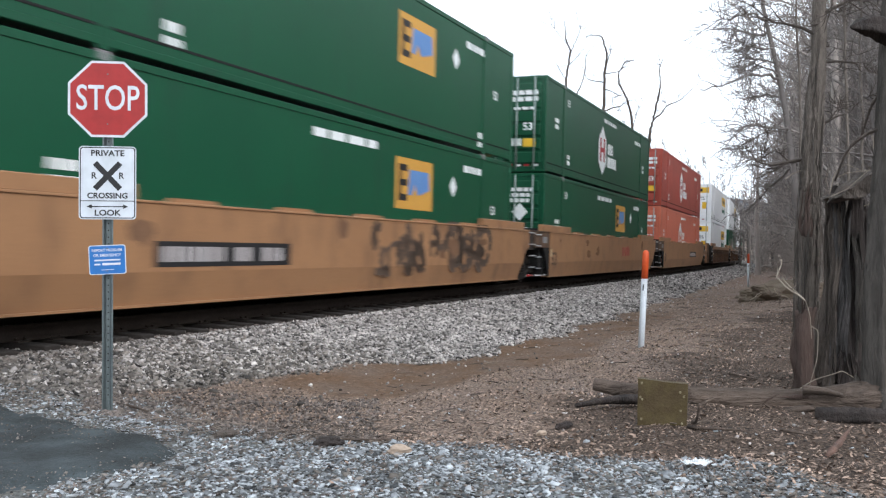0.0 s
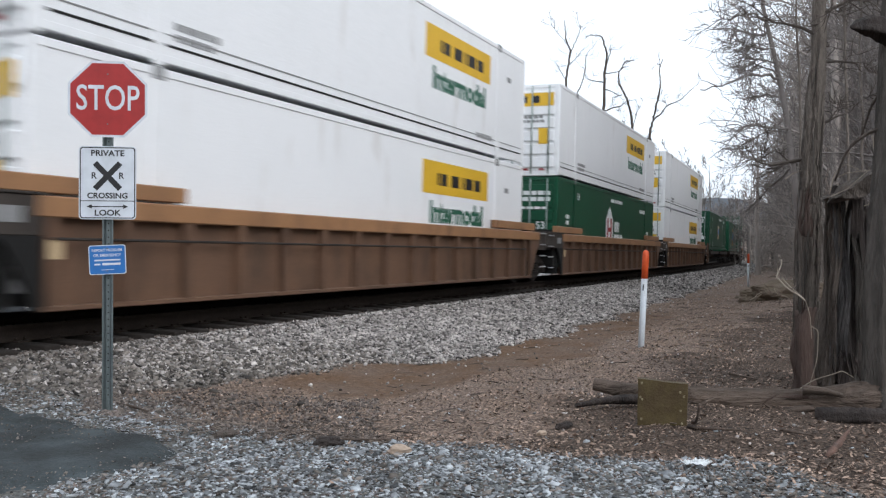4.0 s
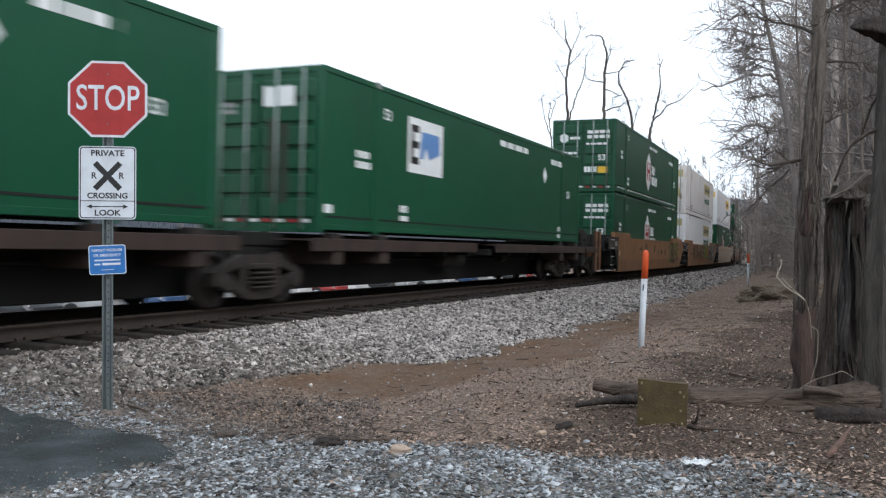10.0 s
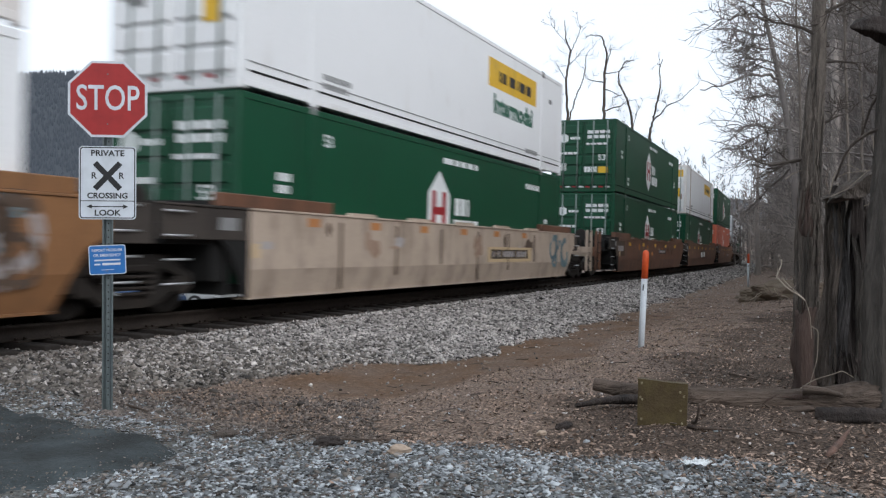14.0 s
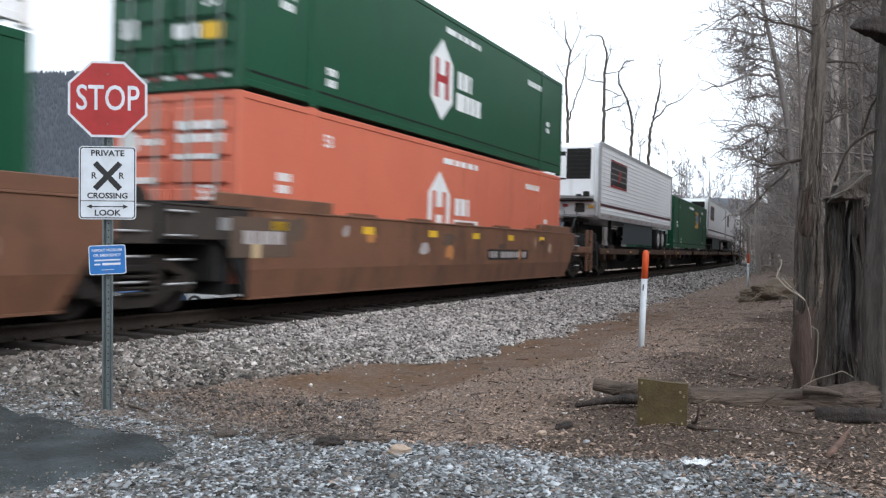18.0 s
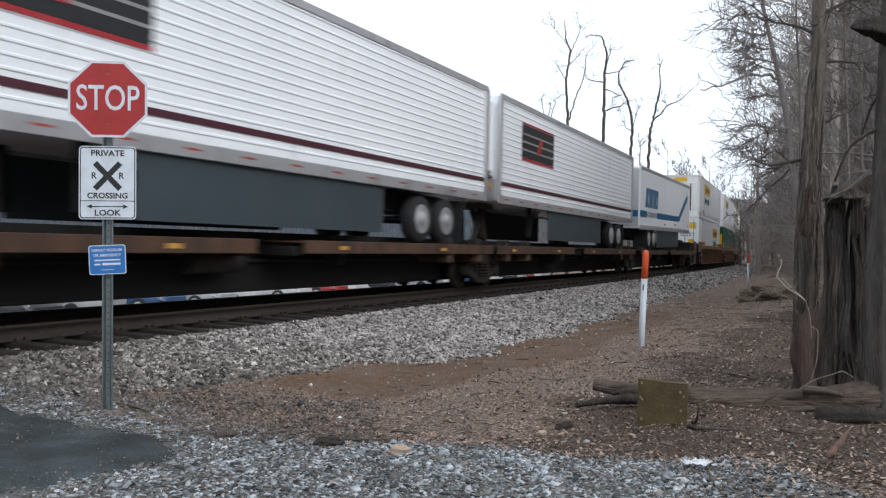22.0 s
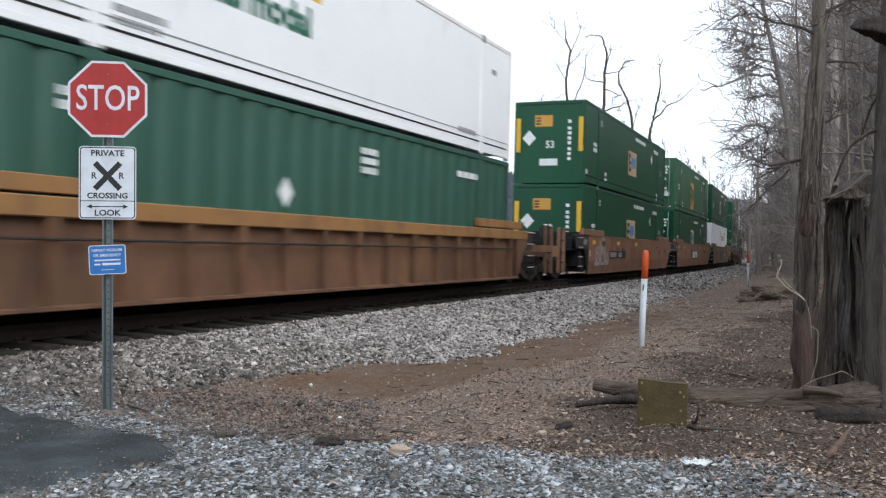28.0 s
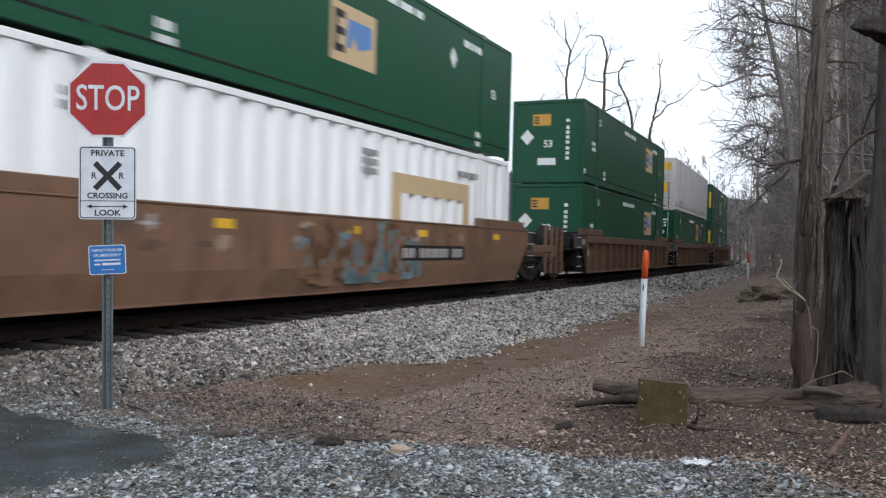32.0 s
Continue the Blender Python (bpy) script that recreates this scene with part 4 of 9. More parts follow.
def container_shell(root, paint, corr=0.0, front="doors", trim=None, band=None):
    """Body, rails, posts, castings and the leading end of a 53-foot container."""
    P = M[paint]
    T = M[trim] if trim else P
    inner = 0.0 if not corr else 0.11

    def body():
        bm = boxm(-HALF + 0.05, HALF - 0.02, SIDE + inner, -SIDE - inner, 0.14, HC - 0.03)
        return bm
    part("body", cached(("body", inner), body, P), P, root)
    if corr:
        me = cached(("side_panel", corr, paint), lambda: corrugated(LC - 0.3, HC - 0.26, corr, 0.105 if "white" in paint else 0.06, 0), P)
        part("side_panel", me, P, root, "", pose(0, SIDE, 0.14))
        part("side_panel", me, P, root, "", pose(0, -SIDE, 0.14, 0, 0, 180))
    for y in (-1, 1):
        part("bottom_rail", cached("bottom_rail", lambda: boxm(-HALF + 0.04, HALF - 0.04, -0.04, 0.04, 0.05, 0.16, 0.01), P), P, root, "", pose(0, y * 1.25, 0))
        part("rail_slot", cached("rail_slot", lambda: boxm(-HALF + 0.22, HALF - 0.22, -0.006, 0.006, 0, 0.034), M["dark"]), M["dark"], root, "", pose(0, y * (-SIDE + 0.002), 0.27))
        part("top_rail", cached("top_rail", lambda: boxm(-HALF + 0.02, HALF - 0.02, -0.03, 0.03, 0, 0.11, 0.01), T), T, root, "", pose(0, y * 1.272, HC - 0.11))
        for x in (-HALF + 0.07, HALF - 0.07):
            part("corner_post", cached("corner_post", lambda: boxm(-0.07, 0.07, -0.07, 0.07, 0.0, HC, 0.015), T), T, root, "", pose(x, y * 1.23, 0))
        for x in (-6.096, 6.096):
            part("lifting_post", cached("lifting_post", lambda: boxm(-0.11, 0.11, -0.012, 0.012, 0.0, HC, 0.004), M["rust_post"] if trim and front == "doors" else P), P, root, "", pose(x, y * 1.293, 0))
            part("casting", cached("casting", lambda: boxm(-0.09, 0.09, -0.085, 0.085, 0, 0.13, 0.012), M["decal_grey"] if paint.startswith(("emp", "hub", "pale")) else T), P, root, "", pose(x, y * 1.225, HC - 0.1))
    if front == "doors":
        for k, y in enumerate((-0.6, 0.6)):
            def door():
                bm = boxm(-0.03, 0.0, -0.565, 0.565, 0.16, HC - 0.12)
                return bm
            dr = part("door", cached("door", door, P), P, root, "", pose(-HALF + 0.05, y, 0))
            for j in range(6):
                part("door_rib", cached("door_rib", lambda: boxm(-0.085, -0.028, -0.53, 0.53, 0, 0.33, 0.02), P), P, dr, "", pose(0, 0, 0.26 + j * 0.415))
            for dy in (-0.36, 0.2):
                part("lock_rod", cached("lock_rod", lambda: rod(bmesh.new(), (0, 0, 0.06), (0, 0, HC - 0.06), 0.024, seg=6), M["rod_grey"]), P, dr, "steel lock rod", pose(-0.118, dy, 0))
            for z in (0.35, 1.1, 1.85, 2.5):
                part("hinge", cached("hinge", lambda: boxm(-0.03, 0.01, -0.05, 0.05, -0.06, 0.06), T), T, dr, "", pose(-0.03, -0.56 if k == 0 else 0.56, z))
        for k in range(8):
            tape = M["decal_red"] if k % 2 else M["decal_white"]
            end_plate(root, "reflective_tape", -1.08 + k * 0.27, -0.9 + k * 0.27, 0.17, 0.23, tape, "", x=-HALF + 0.018)
    elif front == "ribs":
        def panel():
            bm = boxm(-0.02, 0.02, -1.17, 1.17, 0.14, HC - 0.1)
            return bm
        ep = part("end_panel", cached("ribbed_end", panel, P), P, root, "", pose(-HALF + 0.06, 0, 0))
        for j in range(9):
            part("end_rib", cached("end_rib", lambda: boxm(-0.06, -0.02, -1.08, 1.08, 0, 0.1, 0.012), P), P, ep, "", pose(0, 0, 0.55 + j * 0.22))
        for y in (-0.7, 0.3, 0.8):
            part("rust_run", cached("rust_run", lambda: boxm(-0.064, -0.06, -0.04, 0.04, 0.5, 2.3), M["red_wood"]), M["red_wood"], ep, "brown rust run", pose(0, y, 0))
    else:
        def panel():
            bm = boxm(-0.02, 0.02, -1.17, 1.17, 0.14, HC - 0.1)
            return bm
        part("end_panel", cached("flat_end", panel, P), P, root, "", pose(-HALF + 0.05, 0, 0))
    me = cached(("end_sill",), lambda: boxm(-0.05, 0.05, -1.17, 1.17, 0, 0.15, 0.01), T)
    part("end_sill", me, T, root, "", pose(-HALF + 0.05, 0, 0))
    part("end_header", cached(("end_header",), lambda: boxm(-0.05, 0.05, -1.17, 1.17, 0, 0.12, 0.01), T), T, root, "", pose(-HALF + 0.05, 0, HC - 0.12))


def square_logo(root, u, w, h, z, ground_mat, ink):
    """An orange square with dark bars and a blue block: a plain stand-in for a company mark."""
    lg = plate(root, "logo_panel", u, u + w, z, z + h, M[ground_mat], "square orange company panel")
    k = w / 1.7
    for i in range(3):
        plate(root, "logo_bar", u + 0.12 * k, u + 0.5 * k, z + h * (0.16 + 0.29 * i), z + h * (0.16 + 0.29 * i) + 0.13 * h, M["decal_black"], y=SIDE - 0.005)
    plate(root, "logo_bar", u + 0.12 * k, u + 0.24 * k, z + h * 0.16, z + h * 0.87, M["decal_black"], y=SIDE - 0.009)
    shape_plate(root, "logo_block", [(0.55 * k, 0.28 * h), (0.72 * k, 0.28 * h), (0.86 * k, 0.5 * h), (1.0 * k, 0.28 * h), (1.55 * k, 0.42 * h), (1.5 * k, 0.78 * h), (0.62 * k, 0.78 * h)], M[ink], u=u, z=z)


def emp(name_label, paint="emp_green", logo_u=9.6, logo=(1.7, 1.05, 1.38), logo_mat="gold", ink="decal_blue", front="doors", corner_yellow=False, bare=False):
    root = new("shipping_container")
    tagged(root, name_label, "container", group="intermodal containers")
    container_shell(root, paint, front=front)
    w, h, z = logo
    square_logo(root, logo_u, w, h, z, logo_mat, ink)
    W = M["decal_white"]
    bars(root, 6.6 if logo_u > 9 else 8.6, 2.62, 1, 2.2, 0.15, W)
    bars(root, 13.0, 2.55, 1, 1.3, 0.16, W)
    bars(root, 1.2, 1.55, 2, 0.55, 0.13, W)
    bars(root, 3.0, 0.62, 2, 0.35, 0.14, W)
    bars(root, 13.8, 0.5, 2, 0.3, 0.14, W)
    letters(root, "53", 0.3, W, 14.9, 1.55, bold=0.006)
    letters(root, "53", 0.3, W, 2.4, 2.35, bold=0.006)
    shape_plate(root, "diamond_placard", [(-0.19, 0), (0, -0.24), (0.19, 0), (0, 0.24)], W, "white diamond placard", u=12.4, z=2.0)
    plate(root, "reflector", 0.15, 0.4, 0.35, 0.5, W)
    # leading end
    if bare:
        end_plate(root, "end_logo", -0.75, -0.1, 2.2, 2.55, W, "white company panel", x=-HALF - 0.037)
        for k, y in enumerate((-0.55, -0.3)):
            end_plate(root, "rust_stain", y - 0.09, y + 0.09, 0.5 + 0.2 * k, 1.9 + 0.1 * k, M["stain_dark"], "dark rust stain", x=-HALF - 0.038)
        bars(root, 1.0, 2.3, 2, 0.5, 0.08, M["decal_grey"], end=True)
    elif front == "doors":
        end_plate(root, "end_logo", 0.25, 0.95, 1.85, 2.3, M["gold"], "", x=-HALF - 0.037)
        bars(root, -0.15, 2.45, 3, 0.8, 0.11, W, end=True)
        me = cached("end_diamond", lambda: prism(bmesh.new(), [(-0.25, 0), (0, -0.27), (0.25, 0), (0, 0.27)], "x", -0.006, 0), W)
        part("diamond_placard", me, W, root, "white diamond placard", pose(-HALF - 0.036, -0.55, 1.72))
        bars(root, -0.1, 1.25, 2, 0.75, 0.1, W, end=True)
        end_plate(root, "end_label", -0.42, -0.1, 0.78, 1.0, M["yellow"], "", x=-HALF - 0.037)
        end_plate(root, "end_label", -1.0, -0.5, 0.78, 1.0, W, "", x=-HALF - 0.037)
        bars(root, 1.0, 1.25, 2, 0.7, 0.1, W, end=True)
        bars(root, 1.0, 0.95, 1, 0.4, 0.2, W, end=True)
    else:
        if corner_yellow:
            for y in (-1.22, 1.06):
                end_plate(root, "corner_stripe", y, y + 0.16, 1.1, 2.3, M["yellow"], "yellow corner stripe", x=-HALF - 0.02)
        end_plate(root, "end_logo", -0.1, 0.55, 2.0, 2.4, M["gold"], "", x=-HALF + 0.03)
        for k in range(3):
            end_plate(root, "logo_bar", 0.32, 0.5, 2.07 + 0.1 * k, 2.12 + 0.1 * k, M["decal_black"], x=-HALF + 0.024)
        me = cached("end_diamond", lambda: prism(bmesh.new(), [(-0.25, 0), (0, -0.27), (0.25, 0), (0, 0.27)], "x", -0.006, 0), W)
        part("diamond_placard", me, W, root, "white diamond placard", pose(-HALF + 0.03, 0.75, 1.6))
        letters(root, "53", 0.34, W, -0.02, 1.35, end=True, bold=0.006).location.x = -HALF + 0.026
        end_plate(root, "end_label", -0.3, 0.35, 0.62, 0.86, W, x=-HALF + 0.03)
        me = cached("vertical_marks", lambda: [box(b, -0.005, 0, -0.06, 0.06, z, z + 0.11) for b in [bmesh.new()] for z in (0.0, 0.17, 0.34, 0.55, 0.72, 0.89, 1.06, 1.3)][-1], W)
        part("unreadable_marking", me, W, root, "", pose(-HALF + 0.028, -0.72, 0.8))
    return root


def hub(name_label, paint="hub_green"):
    root = new("shipping_container")
    tagged(root, name_label, "container", group="intermodal containers")
    container_shell(root, paint)
    W = M["decal_white"]
    shape_plate(root, "hexagon_logo", [(0.05, 0.5), (0.62, 0.05), (1.2, 0.5), (1.2, 1.35), (0.62, 1.85), (0.05, 1.35)], W, "white hexagonal company mark", u=6.5, z=0.45)
    red = M["decal_red"] if paint == "hub_green" else M[paint]
    for u in (6.74, 7.28):
        plate(root, "logo_bar", u, u + 0.2, 0.98, 1.85, red, y=SIDE - 0.009)
    plate(root, "logo_bar", 6.94, 7.28, 1.33, 1.5, red, y=SIDE - 0.009)
    for u, w, z in ((8.0, 0.28, 1.35), (8.34, 0.28, 1.35), (8.72, 0.1, 1.35), (7.95, 0.5, 0.85), (8.5, 0.24, 0.85), (8.8, 0.24, 0.85), (9.1, 0.3, 0.85)):
        plate(root, "unreadable_marking", u, u + w, z, z + 0.4, W)
    bars(root, 7.3, 2.62, 1, 2.0, 0.13, W)
    bars(root, 12.9, 2.45, 1, 1.3, 0.15, W)
    bars(root, 1.0, 1.75, 2, 0.4, 0.13, W)
    bars(root, 2.4, 0.75, 2, 0.3, 0.13, W)
    bars(root, 14.6, 1.5, 2, 0.3, 0.13, W)
    letters(root, "53", 0.3, W, 2.5, 2.4, bold=0.006)
    me = cached("end_hexagon", lambda: prism(bmesh.new(), [(-0.17, 0.1), (0, 0.2), (0.17, 0.1), (0.17, -0.1), (0, -0.2), (-0.17, -0.1)], "x", -0.006, 0), W)
    part("hexagon_logo", me, W, root, "white hexagonal company mark", pose(-HALF - 0.036, 0.8, 2.15))
    bars(root, 0.55, 2.2, 1, 0.4, 0.1, W, end=True)
    bars(root, -0.15, 2.45, 2, 0.9, 0.13, W, end=True)
    bars(root, -0.1, 1.95, 1, 0.85, 0.08, W, end=True)
    bars(root, 1.0, 1.6, 1, 0.8, 0.1, W, end=True)
    letters(root, "53", 0.32, W, -0.75, 1.35, end=True, bold=0.006)
    bars(root, 1.0, 1.15, 1, 0.3, 0.3, W, end=True)
    bars(root, -0.05, 1.0, 1, 0.5, 0.22, W, end=True)
    end_plate(root, "end_label", -1.0, -0.6, 0.75, 1.0, M["yellow"], x=-HALF - 0.037)
    for y in (-1.12, 1.0):
        end_plate(root, "reflector", y, y + 0.12, 2.35, 2.7, W, x=-HALF + 0.045)
    return root


def hub_taped(name_label):
    """The same kind with reflective tape dashes along its foot."""
    root = hub(name_label)
    for i in range(24):
        plate(root, "reflective_tape", 0.6 + i * 0.62, 0.96 + i * 0.62, 0.205, 0.255, M["decal_white"], "white reflective dash")
    return root


def jb(name_label, paint="white", reverse=False, words=True, front="doors", banner="yellow", trim=None):
    root = new("shipping_container")
    tagged(root, name_label, "container", group="intermodal containers")
    container_shell(root, paint, front=front, trim=trim)
    K = M["decal_black"]
    u0 = 3.2 if reverse else 9.9
    if words is not None:
        plate(root, "yellow_banner", u0, u0 + 3.7, 1.78, 2.5, M[banner], "yellow banner with dark lettering blocks")
        for du, w in ((0.75, 0.12), (0.95, 0.3), (1.5, 0.42), (2.1, 0.1), (2.3, 0.42), (2.85, 0.36)):
            plate(root, "unreadable_marking", u0 + du, u0 + du + w, 1.98, 2.25, K, y=SIDE - 0.005)
        if words:
            letters(root, "Intermodal", 0.66, M["decal_green"], u0 + 1.9, 1.36, squash=1.05, bold=0.028)
    G = M["decal_grey"]
    bars(root, 2.3, 0.62, 2, 0.9, 0.1, G)
    bars(root, 12.8, 0.5, 1, 1.0, 0.12, G)
    bars(root, 14.8, 2.2, 1, 0.3, 0.13, G)
    for x in (-6.096, 6.096):
        part("lift_block", cached("lift_block", lambda: boxm(-0.1, 0.1, -0.02, 0.02, -0.09, 0.09, 0.01), G), G, root, "", pose(x, -1.3, HC - 0.07))
    part("lower_groove", cached("lower_groove", lambda: boxm(-HALF + 0.2, HALF - 0.2, -0.006, 0.006, 0, 0.02), G), G, root, "", pose(0, SIDE - 0.002, 0.42))
    if front == "doors":
        end_plate(root, "end_banner", -1.1, 1.1, 2.2, 2.62, M[banner], "yellow banner across the doors", x=-HALF - 0.037)
        for y, w in ((0.75, 0.1), (0.5, 0.2), (0.2, 0.25), (-0.12, 0.2), (-0.5, 0.26)):
            end_plate(root, "unreadable_marking", y - w / 2, y + w / 2, 2.3, 2.52, K, x=-HALF - 0.043)
        end_plate(root, "end_label", -0.92, -0.62, 1.0, 1.5, M[banner], x=-HALF - 0.037)
        end_plate(root, "end_label", 0.55, 0.9, 1.35, 1.65, G, x=-HALF - 0.037)
        bars(root, -0.1, 1.9, 2, 0.7, 0.09, G, end=True)
    else:
        end_plate(root, "end_banner", -0.45, 0.45, 2.45, 2.72, M[banner], x=-HALF + 0.01)
    if front == "doors" and "old_white" in (paint, trim):
        rng = random.Random(17)
        for i in range(9):
            y0, z0 = rng.uniform(-1.1, 1.0), rng.uniform(0.2, 1.9)
            end_plate(root, "rust_stain", y0, y0 + rng.uniform(0.05, 0.16), z0, z0 + rng.uniform(0.2, 0.7), M["stain"], "brown rust stain", x=-HALF - 0.038 - 0.0004 * i)
    if paint == "old_white":
        part("rust_streak", cached("rust_streak", lambda: boxm(-0.04, 0.04, -0.003, 0, 0.15, HC - 0.15), M["red_wood"]), M["red_wood"], root, "brown rust stain", pose(-6.0, -1.306, 0))
    return root


def corr_box(name_label, paint, period, patch=False):
    root = new("shipping_container")
    tagged(root, name_label, "container", group="intermodal containers")
    container_shell(root, paint, corr=period)
    W = M["decal_white"] if not patch else M["decal_grey"]
    bars(root, 1.5, 2.4, 2, 0.9, 0.11, W)
    bars(root, 8.4, 2.45, 3, 0.6, 0.12, W)
    bars(root, 12.8, 2.4, 1, 1.2, 0.14, W)
    bars(root, 1.0, 0.8, 2, 0.4, 0.13, W)
    if patch:
        for u, w, z, h in ((9.6, 3.9, 0.35, 1.75),):
            plate(root, "old_panel", u, u + 0.4, z, z + h, M["tan_decal"], "faded tan panel")
            plate(root, "old_panel", u + 0.4, u + w, z + 1.35, z + h, M["tan_decal"])
            plate(root, "old_panel", u + w - 0.35, u + w, z + 0.4, z + 1.35, M["tan_decal"])
        end_plate(root, "end_label", 0.1, 0.5, 0.2, 2.6, M["tan_decal"], x=-HALF - 0.037)
        end_plate(root, "end_label", -1.0, -0.75, 0.3, 2.5, M["decal_grey"], x=-HALF - 0.037)
    else:
        shape_plate(root, "diamond_placard", [(-0.2, 0), (0, -0.25), (0.2, 0), (0, 0.25)], W, "white diamond placard", u=6.0, z=1.45)
        bars(root, -0.15, 2.45, 3, 0.8, 0.11, W, end=True)
    return root


# ---------------------------------------------------------------- train: running gear and cars
def truck(parent, x):
    """A two-axle freight truck under a car; origin at rail level."""
    S, D_ = M["steel"], M["dark"]
    def bolster():
        bm = boxm(-0.22, 0.22, -0.95, 0.95, 0.42, 0.66, 0.03)
        lathe_bm = rod(bmesh.new(), (0, 0, 0.62), (0, 0, 0.78), 0.2, seg=14)
        return merge(bm, lathe_bm)
    tr = part("truck", cached("bolster", bolster, D_), D_, parent, "two-axle freight truck", pose(x, 0, 0))
    def frame_side():
        bm = bmesh.new()
        prism(bm, [(-1.14, 0.36), (-1.14, 0.56), (-0.95, 0.64), (-0.46, 0.83), (0.46, 0.83), (0.95, 0.64), (1.14, 0.56), (1.14, 0.36), (1.0, 0.36), (0.94, 0.52), (0.42, 0.68), (-0.42, 0.68), (-0.94, 0.52), (-1.0, 0.36)], "y", -0.08, 0.08)
        prism(bm, [(-0.94, 0.40), (-0.72, 0.31), (-0.48, 0.18), (-0.3, 0.13), (0.3, 0.13), (0.48, 0.18), (0.72, 0.31), (0.94, 0.40), (0.94, 0.53), (0.68, 0.46), (0.4, 0.29), (-0.4, 0.29), (-0.68, 0.46), (-0.94, 0.53)], "y", -0.08, 0.08)
        for sx in (-0.89, 0.89):
            rod(bm, (sx, -0.14, 0.42), (sx, 0.1, 0.42), 0.13, seg=12)
        for sx in (-0.2, 0.0, 0.2):
            for k in range(4):
                rod(bm, (sx, -0.10, 0.30 + k * 0.075), (sx, -0.10, 0.34 + k * 0.075), 0.085, seg=8)
        box(bm, -0.48, -0.35, -0.09, 0.06, 0.2, 0.74, 0.02)
        box(bm, 0.35, 0.48, -0.09, 0.06, 0.2, 0.74, 0.02)
        box(bm, -0.33, 0.33, -0.12, 0.06, 0.6, 0.7, 0.02)
        return bm
    for y, rz in ((-1.0, 0), (1.0, 180)):
        part("side_frame", cached("side_frame", frame_side, S), S, tr, "", pose(0, y, 0, 0, 0, rz))
    def wheelset():
        bm = rod(bmesh.new(), (0, -1.0, 0), (0, 1.0, 0), 0.085, seg=10)
        for sgn in (-1, 1):
            w = bmesh.new()
            lathe(w, [(0.10, -0.08), (0.17, -0.07), (0.19, -0.03), (0.36, -0.02), (0.37, -0.07), (0.42, -0.07), (0.425, 0.0), (0.45, 0.03), (0.45, 0.06), (0.36, 0.06), (0.35, 0.02), (0.18, 0.01), (0.10, 0.04)], 28)
            for a in range(3):
                t = a * math.tau / 3
                box(w, 0.26 * math.cos(t) - 0.03, 0.26 * math.cos(t) + 0.03, -0.05, -0.02, 0.26 * math.sin(t) - 0.03, 0.26 * math.sin(t) + 0.03)
            merge(bm, w, pose(0, sgn * 0.7525, 0, 0, 0, 0 if sgn < 0 else 180))
        return bm
    me = cached("wheelset", wheelset, M["wheel"])
    for x in (-0.89, 0.89):
        ws = part("wheelset", me, M["wheel"], tr, "", pose(x, 0, 0.43))
        WHEELS.append((ws, tr, x))
    return tr


WHEELS = []


